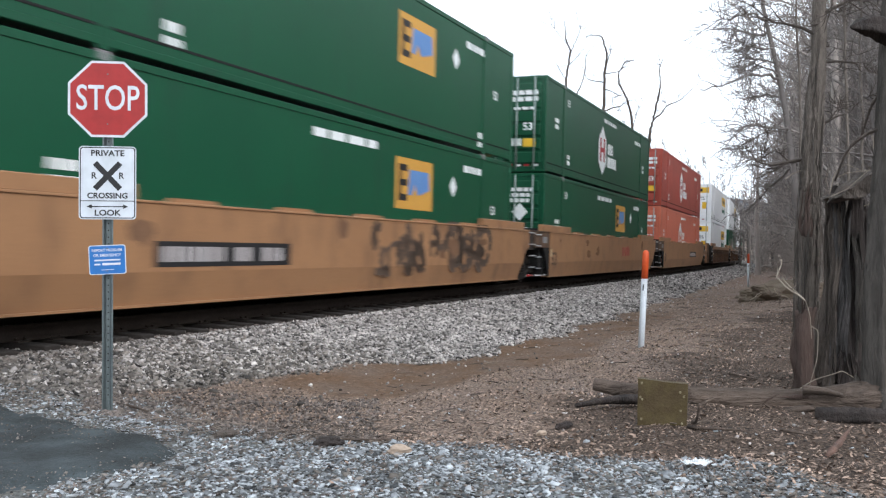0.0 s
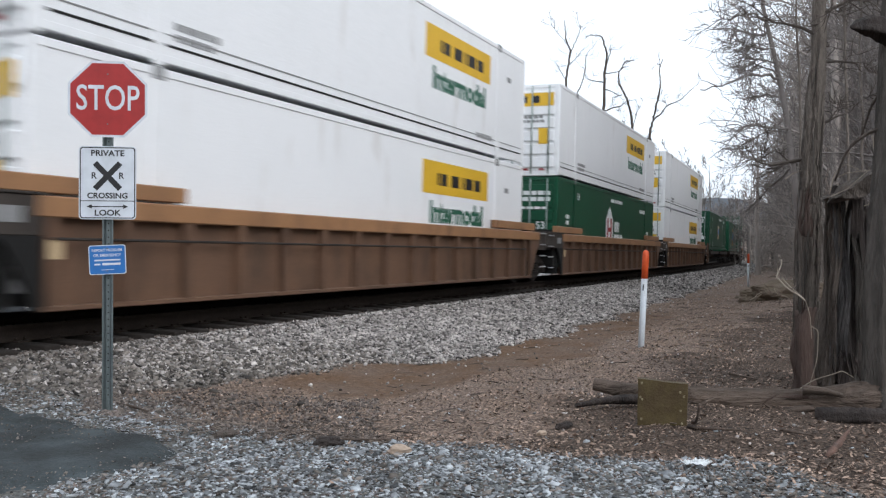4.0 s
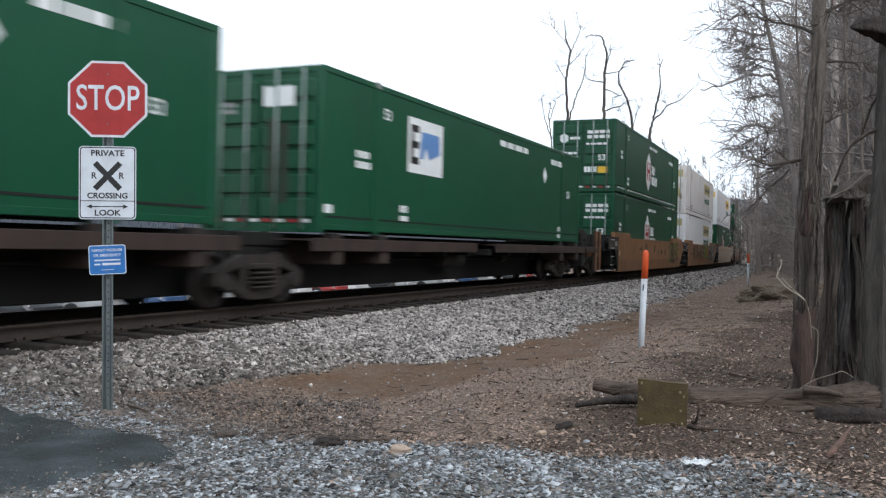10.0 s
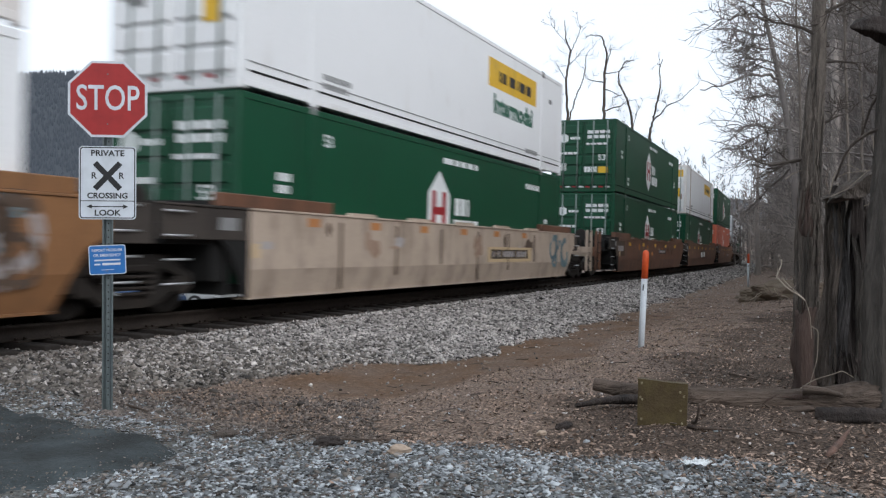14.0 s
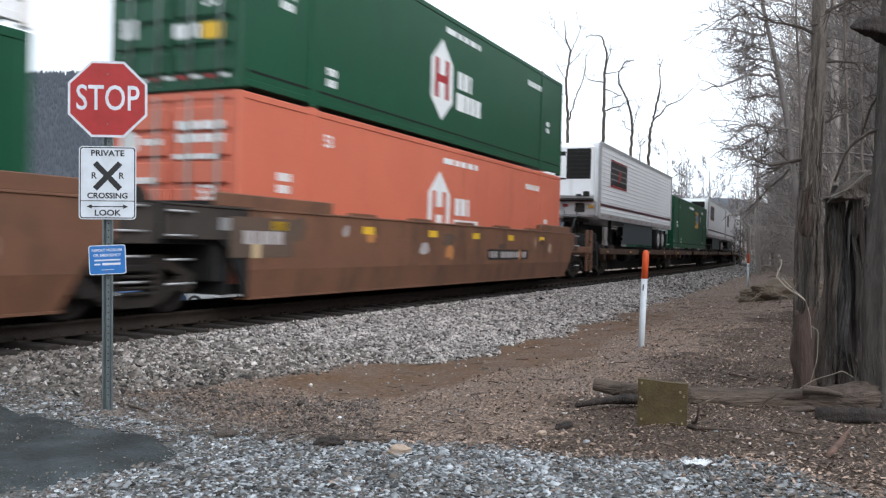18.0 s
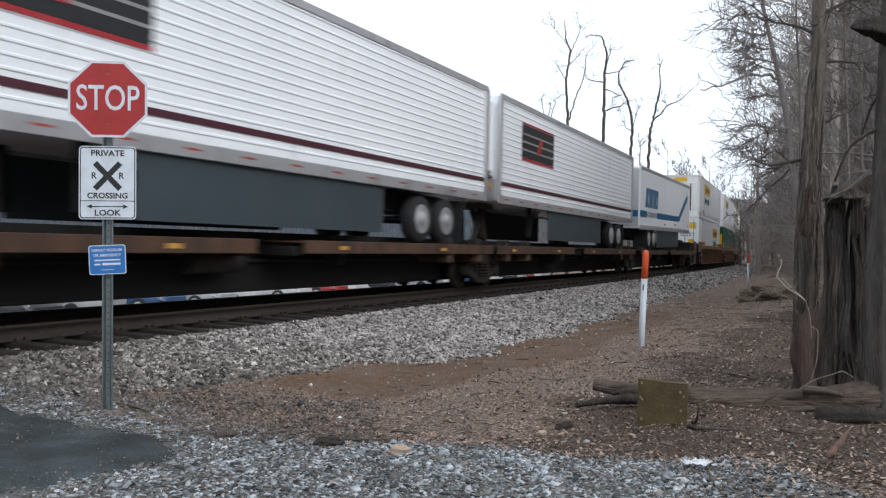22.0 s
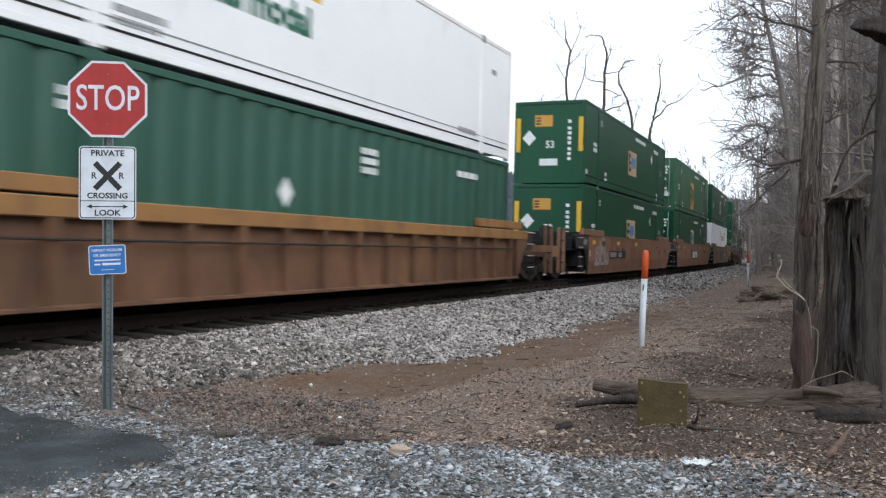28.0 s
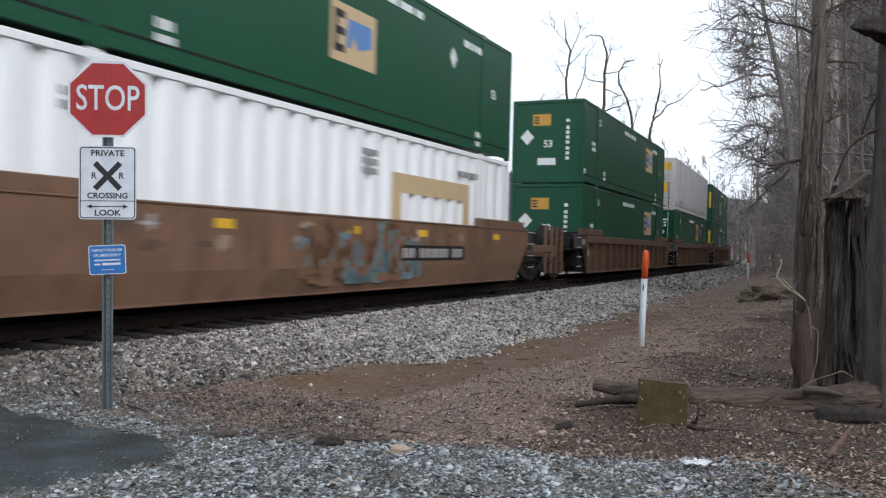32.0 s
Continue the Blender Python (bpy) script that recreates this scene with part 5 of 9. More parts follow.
def car_end(root, sgn, kind, paint, gap):
    """Platform, steps and coupling beyond the well; sgn -1 is the leading end."""
    P, D_ = M[paint], M["dark"]
    reach = HALF + gap
    def platform():
        bm = boxm(HALF + 0.35, reach - 0.05, -0.42, 0.42, 0.62, 0.98, 0.02)
        box(bm, HALF + 0.3, HALF + 0.62, -1.36, 1.36, 0.45, 1.3, 0.02)
        box(bm, HALF + 0.5, min(reach - 0.2, HALF + 1.5), -1.3, 1.3, 0.98, 1.06, 0.01)
        box(bm, HALF + 0.36, HALF + 0.46, -1.3, 1.3, 1.0, 1.62, 0.01)
        for y in (-1.15, 0.75):
            box(bm, HALF + 0.46, HALF + 0.8, y, y + 0.4, 1.06, 1.42, 0.03)
        return bm
    rz = 0 if sgn > 0 else 180
    part("end_platform", cached(("end_platform", kind, gap), platform, M["dark"]), P, root, "sooty end platform", pose(0, 0, 0, 0, 0, rz))
    def hand_rail():
        bm = bmesh.new()
        for y in (-1.25, -0.75):
            rod(bm, (HALF + 1.25, y, 0.5), (HALF + 1.25, y, 1.62), 0.018, seg=6)
        for z in (0.55, 0.85, 1.15, 1.42, 1.6):
            rod(bm, (HALF + 1.25, -1.25, z), (HALF + 1.25, -0.75, z), 0.016, seg=6)
        return bm
    part("ladder", cached("ladder", hand_rail, M["steel"]), M["steel"], root, "end ladder", pose(0, 0, 0, 0, 0, rz))
    part("grab_iron", cached("grab_iron", lambda: rod(bmesh.new(), (HALF + 0.9, -1.42, 1.2), (HALF + 0.9, -1.42, 1.75), 0.016, seg=6), M["steel"]), M["steel"], root, "", pose(0, 0, 0, 0, 0, rz))
    if sgn < 0:
        bw = part("brake_stand", cached("brake_stand", lambda: rod(bmesh.new(), (HALF + 0.9, 0.2, 1.02), (HALF + 0.9, 0.2, 1.6), 0.03, seg=6), M["steel"]), M["steel"], root, "", pose(0, 0, 0, 0, 0, rz))
        part("brake_wheel", cached("brake_wheel", lambda: rod(bmesh.new(), (HALF + 0.88, 0.2, 1.6), (HALF + 0.94, 0.2, 1.6), 0.22, seg=14), M["steel"]), M["steel"], bw)
    if kind == "coupler":
        def coupler():
            bm = boxm(reach - 0.1, reach + 0.28, -0.11, 0.11, 0.72, 0.92, 0.02)
            box(bm, reach + 0.2, reach + 0.48, -0.17, 0.17, 0.62, 1.0, 0.05)
            rod(bm, (reach - 0.2, -0.3, 0.7), (reach + 0.3, -0.15, 0.35), 0.03, seg=6)
            return bm
        part("coupler", cached(("coupler", gap), coupler, M["steel"]), M["steel"], root, "knuckle coupler", pose(0, 0, 0, 0, 0, rz))
        part("end_sheet", cached(("end_sheet", gap), lambda: boxm(reach - 0.14, reach - 0.04, -1.4, 1.4, 0.78, 1.12, 0.01), P), P, root, "", pose(0, 0, 0, 0, 0, rz))
        for sy in (-1.0, 1.0):
            fr = part("corner_frame", cached(("corner_frame", gap), lambda: boxm(reach - 0.73, reach - 0.66, -0.045, 0.045, 0.28, 1.7, 0.01), P), P, root, "painted corner post with steps", pose(0, sy * 1.42, 0, 0, 0, rz))
            part("corner_frame", cached(("corner_frame_b", gap), lambda: boxm(reach - 0.18, reach - 0.11, -0.045, 0.045, 0.28, 1.7, 0.01), P), P, root, "", pose(0, sy * 1.42, 0, 0, 0, rz))
            for zz in (0.32, 0.62, 0.92, 1.3, 1.66):
                part("step_rung", cached(("step_rung", gap), lambda: rod(bmesh.new(), (reach - 0.7, 0, 0), (reach - 0.12, 0, 0), 0.022, seg=6), M["steel"]), M["steel"], fr, "", pose(0, 0, zz))
        part("side_step", cached(("side_step", gap), lambda: boxm(HALF + 0.6, reach - 0.1, -1.46, -1.38, 0.92, 1.12, 0.01), P), P, root, "", pose(0, 0, 0, 0, 0, rz))


def sill_ends(side, paint, load_end, ribs):
    """Beyond the load the sill thins to an arm over the truck, with a sloped gusset, rungs and a placard."""
    A = M["arm_tan"] if paint in ("car_tan", "car_mud") else M["arm_soot"]
    for sg, reach in load_end:
        if sg > 0:
            if ribs:
                part("end_gusset", cached("ribbed_gusset", lambda: prism(bmesh.new(), [(8.4, 0.24), (8.62, 0.5), (8.86, 0.93), (9.1, 1.08), (9.1, 1.27), (8.3, 1.27)], "y", -0.02, 0.09), M[paint]), M[paint], side)
            arm = part("end_arm", cached(("rear_arm", round(reach, 2)), lambda: boxm(9.1, reach, -0.02, 0.03, 0.98, 1.5, 0.01), M["arm_soot"]), M["arm_soot"], side, "sooty sill arm at the joint")
            if side.location.y < 0:
                for z in (0.5, 0.82, 1.14, 1.46):
                    part("step_rung", cached("end_rung", lambda: rod(bmesh.new(), (-0.24, 0, 0), (0.24, 0, 0), 0.016, seg=6), M["alu"]), M["alu"], arm, "worn bright rung", pose(min(reach - 0.2, 9.34), -0.06, z))
            continue
        arm = part("end_arm", cached(("end_arm", sg, round(reach, 2)), lambda: boxm(min(sg * 8.02, sg * reach), max(sg * 8.02, sg * reach), -0.025, 0.03, 1.05, 1.5, 0.01), A), A, side, "sooty sill arm over the truck")
        part("end_gusset", cached(("end_gusset", sg), lambda: prism(bmesh.new(), [(sg * 8.02, 0.2), (sg * 8.12, 0.24), (sg * 8.26, 0.55), (sg * 8.5, 0.93), (sg * 8.66, 1.05), (sg * 8.02, 1.05)], "y", -0.02, 0.05), M["dark"]), M["dark"], side, "black sloped end plate")
        part("arm_flange", cached(("arm_flange", sg, round(reach, 2)), lambda: boxm(min(sg * 8.02, sg * reach), max(sg * 8.02, sg * reach), -0.045, 0.14, 1.5, 1.532, 0.006), A), A, arm)
        if side.location.y < 0:
            for z in (0.46, 0.78, 1.1, 1.42):
                part("step_rung", cached("end_rung", lambda: rod(bmesh.new(), (-0.24, 0, 0), (0.24, 0, 0), 0.016, seg=6), M["alu"]), M["alu"], arm, "worn bright rung", pose(sg * (reach - 0.28), -0.07, z))
            part("placard", cached("arm_placard", lambda: boxm(-0.2, 0.2, -0.006, 0, -0.09, 0.09), M["decal_grey"]), M["decal_grey"], arm, "small grey placard", pose(sg * 8.5, -0.026, 1.28))
            part("placard", cached("sill_placard", lambda: boxm(-0.09, 0.09, -0.006, 0, -0.11, 0.11), M["tan_decal"]), M["tan_decal"], side, "small tan placard", pose(sg * 7.86, -0.031, 0.9))


def well_car(label, paint, left, right, gl, gr, ribs=False, top=None, last=False):
    """One well of an articulated double-stack car."""
    root = new("well_car")
    tagged(root, label, "rail car", group="train cars")
    P, T = M[paint], M[top or paint]
    ends = ((-1, HALF + (gl if left == "joint" else 1.5) - 0.04), (1, HALF + (gr if right == "joint" else 1.5) - 0.04))
    for y, rz in ((-1, 0), (1, 180)):
        if not ribs:
            def upper():
                bm = bmesh.new()
                outline = [(-8.02, 0.62), (8.62, 0.62), (8.86, 0.93), (9.12, 1.06), (9.12, 1.5), (-8.02, 1.5)]
                prism(bm, outline, "y", -0.03, 0.03)
                return bm
            side = part("side_sill", cached("side_sill", upper, P), P, root, "", pose(0, y * 1.47, 0, 0, 0, rz))
            def lower():
                bm = bmesh.new()
                a = [bm.verts.new(v) for v in ((-8.02, -0.03, 0.625), (8.62, -0.03, 0.625), (8.4, 0.06, 0.2), (-7.98, 0.06, 0.2))]
                b = [bm.verts.new(v) for v in ((-8.02, 0.02, 0.625), (8.62, 0.02, 0.625), (8.4, 0.1, 0.2), (-7.98, 0.1, 0.2))]
                bm.faces.new(a[::-1])
                bm.faces.new(b)
                for i in range(4):
                    bm.faces.new((a[i], a[(i + 1) % 4], b[(i + 1) % 4], b[i]))
                bmesh.ops.recalc_face_normals(bm, faces=bm.faces[:])
                box(bm, -7.98, 8.4, 0.03, 0.25, 0.17, 0.2)
                return bm
            part("lower_sill", cached("lower_sill", lower, P), P, side)
            part("top_flange", cached("top_flange", lambda: boxm(-8.02, 9.12, -0.05, 0.16, 1.5, 1.535, 0.006), T), T, side)
        else:
            def web():
                bm = boxm(-8.0, 8.5, 0.10, 0.13, 0.24, 1.3)
                box(bm, -8.0, 8.5, -0.03, 0.14, 0.2, 0.26, 0.01)
                return bm
            side = part("side_sill", cached("ribbed_web", web, P), P, root, "", pose(0, y * 1.47, 0, 0, 0, rz))
            part("top_chord", cached("top_chord", lambda: boxm(-8.1, 9.1, -0.04, 0.12, 1.26, 1.5, 0.015), T), T, side, "lighter top chord")
            rib_me = cached("rib", lambda: prism(bmesh.new(), [(-0.05, 0.24), (0.05, 0.24), (0.07, 1.27), (-0.07, 1.27)], "y", -0.03, 0.10), P)
            for i in range(15):
                part("rib", rib_me, P, side, "", pose(-7.9 + i * 1.128, 0, 0))
            if top:
                part("pipe", cached("side_pipe", lambda: rod(bmesh.new(), (-7.9, -0.05, 1.02), (7.9, -0.05, 1.0), 0.018, seg=6), M["steel"]), P, side)
        sill_ends(side, paint, ends if y < 0 else tuple((-sg, r) for sg, r in ends), ribs)
        for x in (-7.2, 7.2):
            part("raised_end", cached("raised_end", lambda: boxm(-1.5, 1.5, -0.02, 0.13, 1.53, 1.73, 0.012), M["car_brown"] if paint == "car_cream" else T), T, side, "", pose(x, 0, 0))
        tab = cached("stack_guide", lambda: prism(bmesh.new(), [(-0.5, 1.53), (0.5, 1.53), (0.42, 1.59), (-0.42, 1.59)], "y", -0.02, 0.1), T)
        if not ribs and paint in ("car_cream", "car_brown", "car_tan"):
            for x in (-4.6, -2.2, 0.2, 2.6, 5.0):
                part("stack_guide", tab, T, side, "", pose(x, 0, 0))
    def floor_():
        bm = boxm(-8.3, 8.3, -0.3, 0.3, 0.27, 0.36)
        for i in range(8):
            x = -7.9 + i * 2.26
            box(bm, x - 0.15, x + 0.15, -1.3, 1.3, 0.25, 0.39)
        for x in (-HALF - 0.32, HALF + 0.32):
            box(bm, x - 0.04, x + 0.04, -1.4, 1.4, 0.25, 1.5)
        return bm
    part("well_floor", cached("well_floor", floor_, M["dark"]), M["dark"], root, "", pose(0, 0, 0))
    car_end(root, -1, left, paint, gl)
    car_end(root, 1, right, paint, gr)
    truck(root, -HALF - (gl if left == "joint" else 2.45))
    if right == "coupler" or last:
        truck(root, HALF + 2.45)
    return root


def side_mark(root, name, u0, u1, z0, z1, material, label=""):
    return plate(root, name, u0, u1, z0, z1, M[material], label, y=-1.5005)


def car_board(root, u, z=0.9, w=3.4, h=0.5):
    """A framed company board on the sill, lettered with blocks."""
    side_mark(root, "name_board", u, u + w, z, z + h, "decal_black", "black-framed lettering board on the sill")
    rng = random.Random(int(u * 10))
    t = u + 0.12
    while t < u + w - 0.3:
        ln = rng.uniform(0.09, 0.17)
        if rng.random() > 0.14:
            plate(root, "unreadable_marking", t, t + ln, z + 0.2 * h, z + 0.8 * h, M["spray_white"], y=-1.5045)
        t += ln + 0.055


def reflectors(root, us, z=1.22):
    for u in us:
        side_mark(root, "reflector", u, u + 0.42, z, z + 0.14, "yellow", "yellow reflective strip")


def scrawl(root, u, w, z, h, colours, seed, label="sprayed graffiti shapes"):
    """Sprayed graffiti: overlapping rounded strokes that spell nothing."""
    rng = random.Random(seed)
    for c in colours:
        bm = bmesh.new()
        n = max(6, int(w / 0.13))
        for i in range(n):
            cx, cz = rng.uniform(0, w), rng.uniform(0.15, 0.85) * h
            a0, r = rng.uniform(0, 6.3), rng.uniform(0.15, 0.42) * h
            th = rng.uniform(0.05, 0.11)
            arc = rng.uniform(1.5, 4.5)
            pts = [(cx + math.cos(a0 + arc * k / 7) * r * 0.9, min(max(cz + math.sin(a0 + arc * k / 7) * r, 0.02), h)) for k in range(8)]
            for (xa, za), (xb, zb) in zip(pts, pts[1:]):
                dx, dz = xb - xa, zb - za
                ln = math.hypot(dx, dz) + 1e-6
                nx, nz = -dz / ln * th, dx / ln * th
                q = [bm.verts.new((px, 0, pz)) for px, pz in ((xa - nx, za - nz), (xb - nx, zb - nz), (xb + nx, zb + nz), (xa + nx, za + nz))]
                bm.faces.new(q)
        part("graffiti", bm, c, root, label, pose(u - HALF, -1.5035 - 0.001 * colours.index(c), z))["kind"] = "stuff"


M["stain_tan"] = mat("scraped_brown_patch", (0.22, 0.115, 0.06), (0.15, 0.08, 0.045), 0.7, 3, 40, 0.1)
M["stain"] = mat("rust_stain", (0.24, 0.14, 0.09), (0.40, 0.29, 0.22), 0.8, 6, 40, 0.1)
M["stain_dark"] = mat("dark_rust_stain", (0.045, 0.04, 0.03), (0.02, 0.05, 0.03), 0.8, 6, 40, 0.1)
M["spray_black"] = mat("sprayed_dark_paint", (0.075, 0.055, 0.042), (0.125, 0.08, 0.055), 0.7, 1.5, 30, 0.0)
M["spray_white"] = mat("sprayed_pale_paint", (0.45, 0.42, 0.42), (0.36, 0.32, 0.31), 0.7, 1.5, 30, 0.0)
M["spray_blue"] = mat("sprayed_blue_grey_paint", (0.16, 0.25, 0.28), (0.12, 0.17, 0.19), 0.7, 1.5, 30, 0.0)
M["spray_green"] = mat("sprayed_green_paint", (0.19, 0.26, 0.05), (0.13, 0.19, 0.045), 0.7, 1.5, 30, 0.0)
M["spray_orange"] = mat("sprayed_orange_paint", (0.5, 0.22, 0.07), (0.42, 0.17, 0.06), 0.7, 1.5, 30, 0.0)


def spine_car(label, gl, gr, paint="car_umber", left="joint", right="joint", last=False, deck=1.08, yellow=False):
    """One platform of a spine car: a centre beam with arms and side decks."""
    root = new("spine_car")
    tagged(root, label, "rail car", group="train cars")
    P = M[paint]
    def beam():
        bm = boxm(-HALF - gl + 0.1, HALF + gr - 0.1, -0.42, 0.42, 0.19, 1.0, 0.02)
        box(bm, -HALF - gl + 0.1, HALF + gr - 0.1, -0.46, 0.46, 0.98, 1.2)
        return bm
    part("centre_beam", cached(("centre_beam", gl, gr), beam, M["dark"]), M["dark"], root, "black centre beam")
    for y, rz in ((-1, 0), (1, 180)):
        for x, half in ((-4.9, 3.6), (4.2, 4.2)):
            def deck_():
                bm = boxm(-half, half, -0.06, 0.0, deck - 0.22, deck, 0.008)
                box(bm, -half, half, 0.0, 0.75, deck - 0.04, deck - 0.01)
                return bm
            dk = part("side_deck", cached(("side_deck", half, deck), deck_, P), P, root, "rusty side deck", pose(x if rz == 0 else x, y * 1.4, 0, 0, 0, rz))
            if yellow and y < 0:
                for i in range(2):
                    part("reflector", cached(("deck_reflector",), lambda: boxm(-0.13, 0.13, -0.004, 0, -0.035, 0.035), M["gold"]), M["gold"], dk, "", pose(-half + 1.2 + i * 4.2, -0.061, deck - 0.12))
    for i in range(7):
        part("deck_arm", cached("deck_arm", lambda: boxm(-0.1, 0.1, -1.3, 1.3, 0.82, 0.98, 0.01), M["dark"]), M["dark"], root, "", pose(-4.2 + i * 1.4, 0, 0))
    for x in (-7.6, -5.9, 5.9, 7.6):
        part("cross_arm", cached("cross_arm", lambda: boxm(-0.16, 0.16, -1.42, 1.42, 0.66, 1.02, 0.02), P), P, root, "", pose(x, 0, 0))
        for y in (-1.25, 1.25):
            part("pedestal", cached(("pedestal", deck), lambda: boxm(-0.14, 0.14, -0.13, 0.13, 1.0, 1.215, 0.01), M["steel"]), M["steel"], root, "", pose(x, y, 0))
    def pipes():
        bm = rod(bmesh.new(), (-7, -0.5, 0.72), (7, -0.5, 0.72), 0.03, seg=6)
        rod(bm, (-2.2, -0.85, 0.72), (-1.0, -0.85, 0.72), 0.18, seg=12)
        rod(bm, (1.8, -0.8, 0.75), (2.2, -0.8, 0.75), 0.12, seg=10)
        return bm
    part("brake_gear", cached("brake_gear", pipes, M["steel"]), M["steel"], root, "air tank and brake pipe")
    truck(root, -HALF - (gl if left == "joint" else -1.2))
    if last:
        truck(root, HALF + (gr if right == "joint" else -1.3))
    for sgn, kind, gap in ((-1, left, gl), (1, right, gr)):
        if kind == "coupler":
            car_end(root, sgn, kind, paint, gap)
    return root


def reefer_trailer(label):
    """White refrigerated trailer with ribbed sides, nose unit leading."""
    root = new("semi_trailer")
    tagged(root, label, "trailer", group="trailers on the train")
    Wt = M["trailer_white"]
    part("body", cached("trailer_body", lambda: boxm(-8.15, 8.2, -1.27, 1.27, 2.25, 5.0, 0.03), Wt), Wt, root)
    def ribbed():
        bm = bmesh.new()
        z = 2.42
        prof = []
        while z < 4.86:
            prof += [(0, z), (0, z + 0.10), (-0.014, z + 0.115), (-0.014, z + 0.14)]
            z += 0.155
        prof.append((0, z))
        a = [bm.verts.new((-8.0, o, h)) for o, h in prof]
        b = [bm.verts.new((8.15, o, h)) for o, h in prof]
        for i in range(len(prof) - 1):
            bm.faces.new((a[i], b[i], b[i + 1], a[i + 1]))
        return bm
    for y, rz in ((-1, 0), (1, 180)):
        part("side_skin", cached("ribbed_skin", ribbed, Wt), Wt, root, "", pose(0, y * 1.275, 0, 0, 0, rz))
        part("bottom_rail", cached("trailer_rail", lambda: boxm(-8.15, 8.2, -0.02, 0.03, 2.18, 2.4, 0.01), M["alu"]), M["alu"], root, "", pose(0, y * 1.29, 0, 0, 0, rz))
        part("top_rail", cached("trailer_top", lambda: boxm(-8.15, 8.2, -0.02, 0.03, 4.9, 5.05, 0.01), M["alu"]), M["alu"], root, "", pose(0, y * 1.28, 0, 0, 0, rz))
        part("stripe", cached("trailer_stripe", lambda: boxm(-8.1, 8.15, -0.003, 0.0, 2.66, 2.76), M["maroon"]), M["maroon"], root, "dark maroon stripe", pose(0, y * 1.291, 0, 0, 0, rz))
        for x in (-8.1, 8.15):
            part("corner_post", cached("trailer_post", lambda: boxm(-0.12, 0.12, -0.035, 0.035, 2.2, 5.0, 0.03), M["alu"]), M["alu"], root, "", pose(x, y * 1.275, 0))
    part("logo_panel", cached("trailer_logo", lambda: boxm(0, 3.0, -0.004, 0, 0, 0.92), M["decal_black"]), M["decal_black"], root, "dark company panel with red edging", pose(-6.4, -1.292, 3.56))
    for z, h, c in ((-0.08, 0.07, "decal_red"), (0.93, 0.05, "decal_red"), (0.2, 0.05, "decal_grey"), (0.42, 0.05, "decal_grey"), (0.64, 0.05, "decal_grey")):
        part("logo_line", cached(("trailer_line", h), lambda: boxm(0, 3.0, -0.004, 0, 0, h), M[c]), M[c], root, "", pose(-6.4, -1.297, 3.56 + z))
    part("logo_bar", cached("trailer_mark", lambda: prism(bmesh.new(), [(0, 0), (0.3, 0.0), (0.55, 0.45), (0.25, 0.45)], "y", -0.004, 0), M["decal_red"]), M["decal_red"], root, "", pose(-5.1, -1.302, 3.74))
    # cooling unit on the nose
    nose = part("cooling_unit", cached("cooling_unit", lambda: boxm(-8.58, -8.12, -1.12, 1.12, 2.9, 4.9, 0.11), Wt), Wt, root, "white cooling unit on the nose")
    for y0, y1, z0, z1 in ((-1.05, -0.13, 3.62, 4.74), (0.8, 1.05, 3.62, 4.74), (-0.1, 0.74, 4.48, 4.64), (-0.13, 0.8, 3.6, 3.66)):
        part("grille", boxm(-8.6, -8.55, y0, y1, z0, z1, 0.02), M["dark"], nose, "black grille")
    for i in range(7):
        part("louvre", cached("louvre", lambda: boxm(-8.612, -8.59, -1.0, -0.2, -0.012, 0.012), M["steel"]), M["steel"], nose, "", pose(0, 0, 3.72 + i * 0.15))
    for y0, y1, z0, z1 in ((0.5, 0.72, 3.0, 3.07), (0.22, 0.44, 3.0, 3.07), (-0.72, -0.52, 2.98, 3.06), (-1.02, -0.78, 2.98, 3.16)):
        part("vent", boxm(-8.595, -8.57, y0, y1, z0, z1, 0.01), M["dark"], nose)
    part("lower_lip", boxm(-8.62, -8.12, -1.1, 1.1, 2.82, 2.91, 0.03), M["steel"], nose, "dark lower lip")
    part("front_wall", boxm(-8.2, -8.13, -1.2, 1.2, 2.3, 2.82, 0.02), M["alu"], nose, "dull metal front wall")
    for y0, y1, z0, z1, c in ((-0.75, -0.4, 2.42, 2.74, "steel"), (-0.1, 0.08, 2.6, 2.72, "decal_red"), (0.3, 0.62, 2.5, 2.66, "decal_grey"), (-1.1, -0.9, 2.55, 2.68, "gold")):
        part("front_fitting", boxm(-8.27, -8.19, y0, y1, z0, z1, 0.02), M[c], nose)
    for i in range(2):
        q = interp_path([(-8.22, -0.5 + 0.5 * i, 2.45), (-8.45, -0.45 + 0.5 * i, 2.1), (-8.35, -0.35 + 0.5 * i, 1.8)], 10)
        stem("air_hose", q, np.full(10, 0.022), "galv", nose, "", sides=6, ridge=0.05, seed=5 + i)
    trailer_gear(root, 4.7, -4.0)
    for i in range(13):
        part("reflective_tape", cached("trailer_tape", lambda: boxm(-0.16, 0.16, -0.003, 0, -0.016, 0.016), M["red"]), M["red"], root, "red reflective dash", pose(-7.6 + i * 1.25, -1.3115, 2.3))
    part("side_skirt", cached("side_skirt", lambda: boxm(-3.6, 3.0, -0.01, 0.01, 1.28, 2.18), M["skirt"]), M["skirt"], root, "grey aerodynamic skirt", pose(0, -1.22, 0))
    part("side_skirt", cached("side_skirt", lambda: boxm(-3.6, 3.0, -0.01, 0.01, 1.28, 2.18), M["skirt"]), M["skirt"], root, "grey aerodynamic skirt", pose(0, 1.22, 0))
    return root


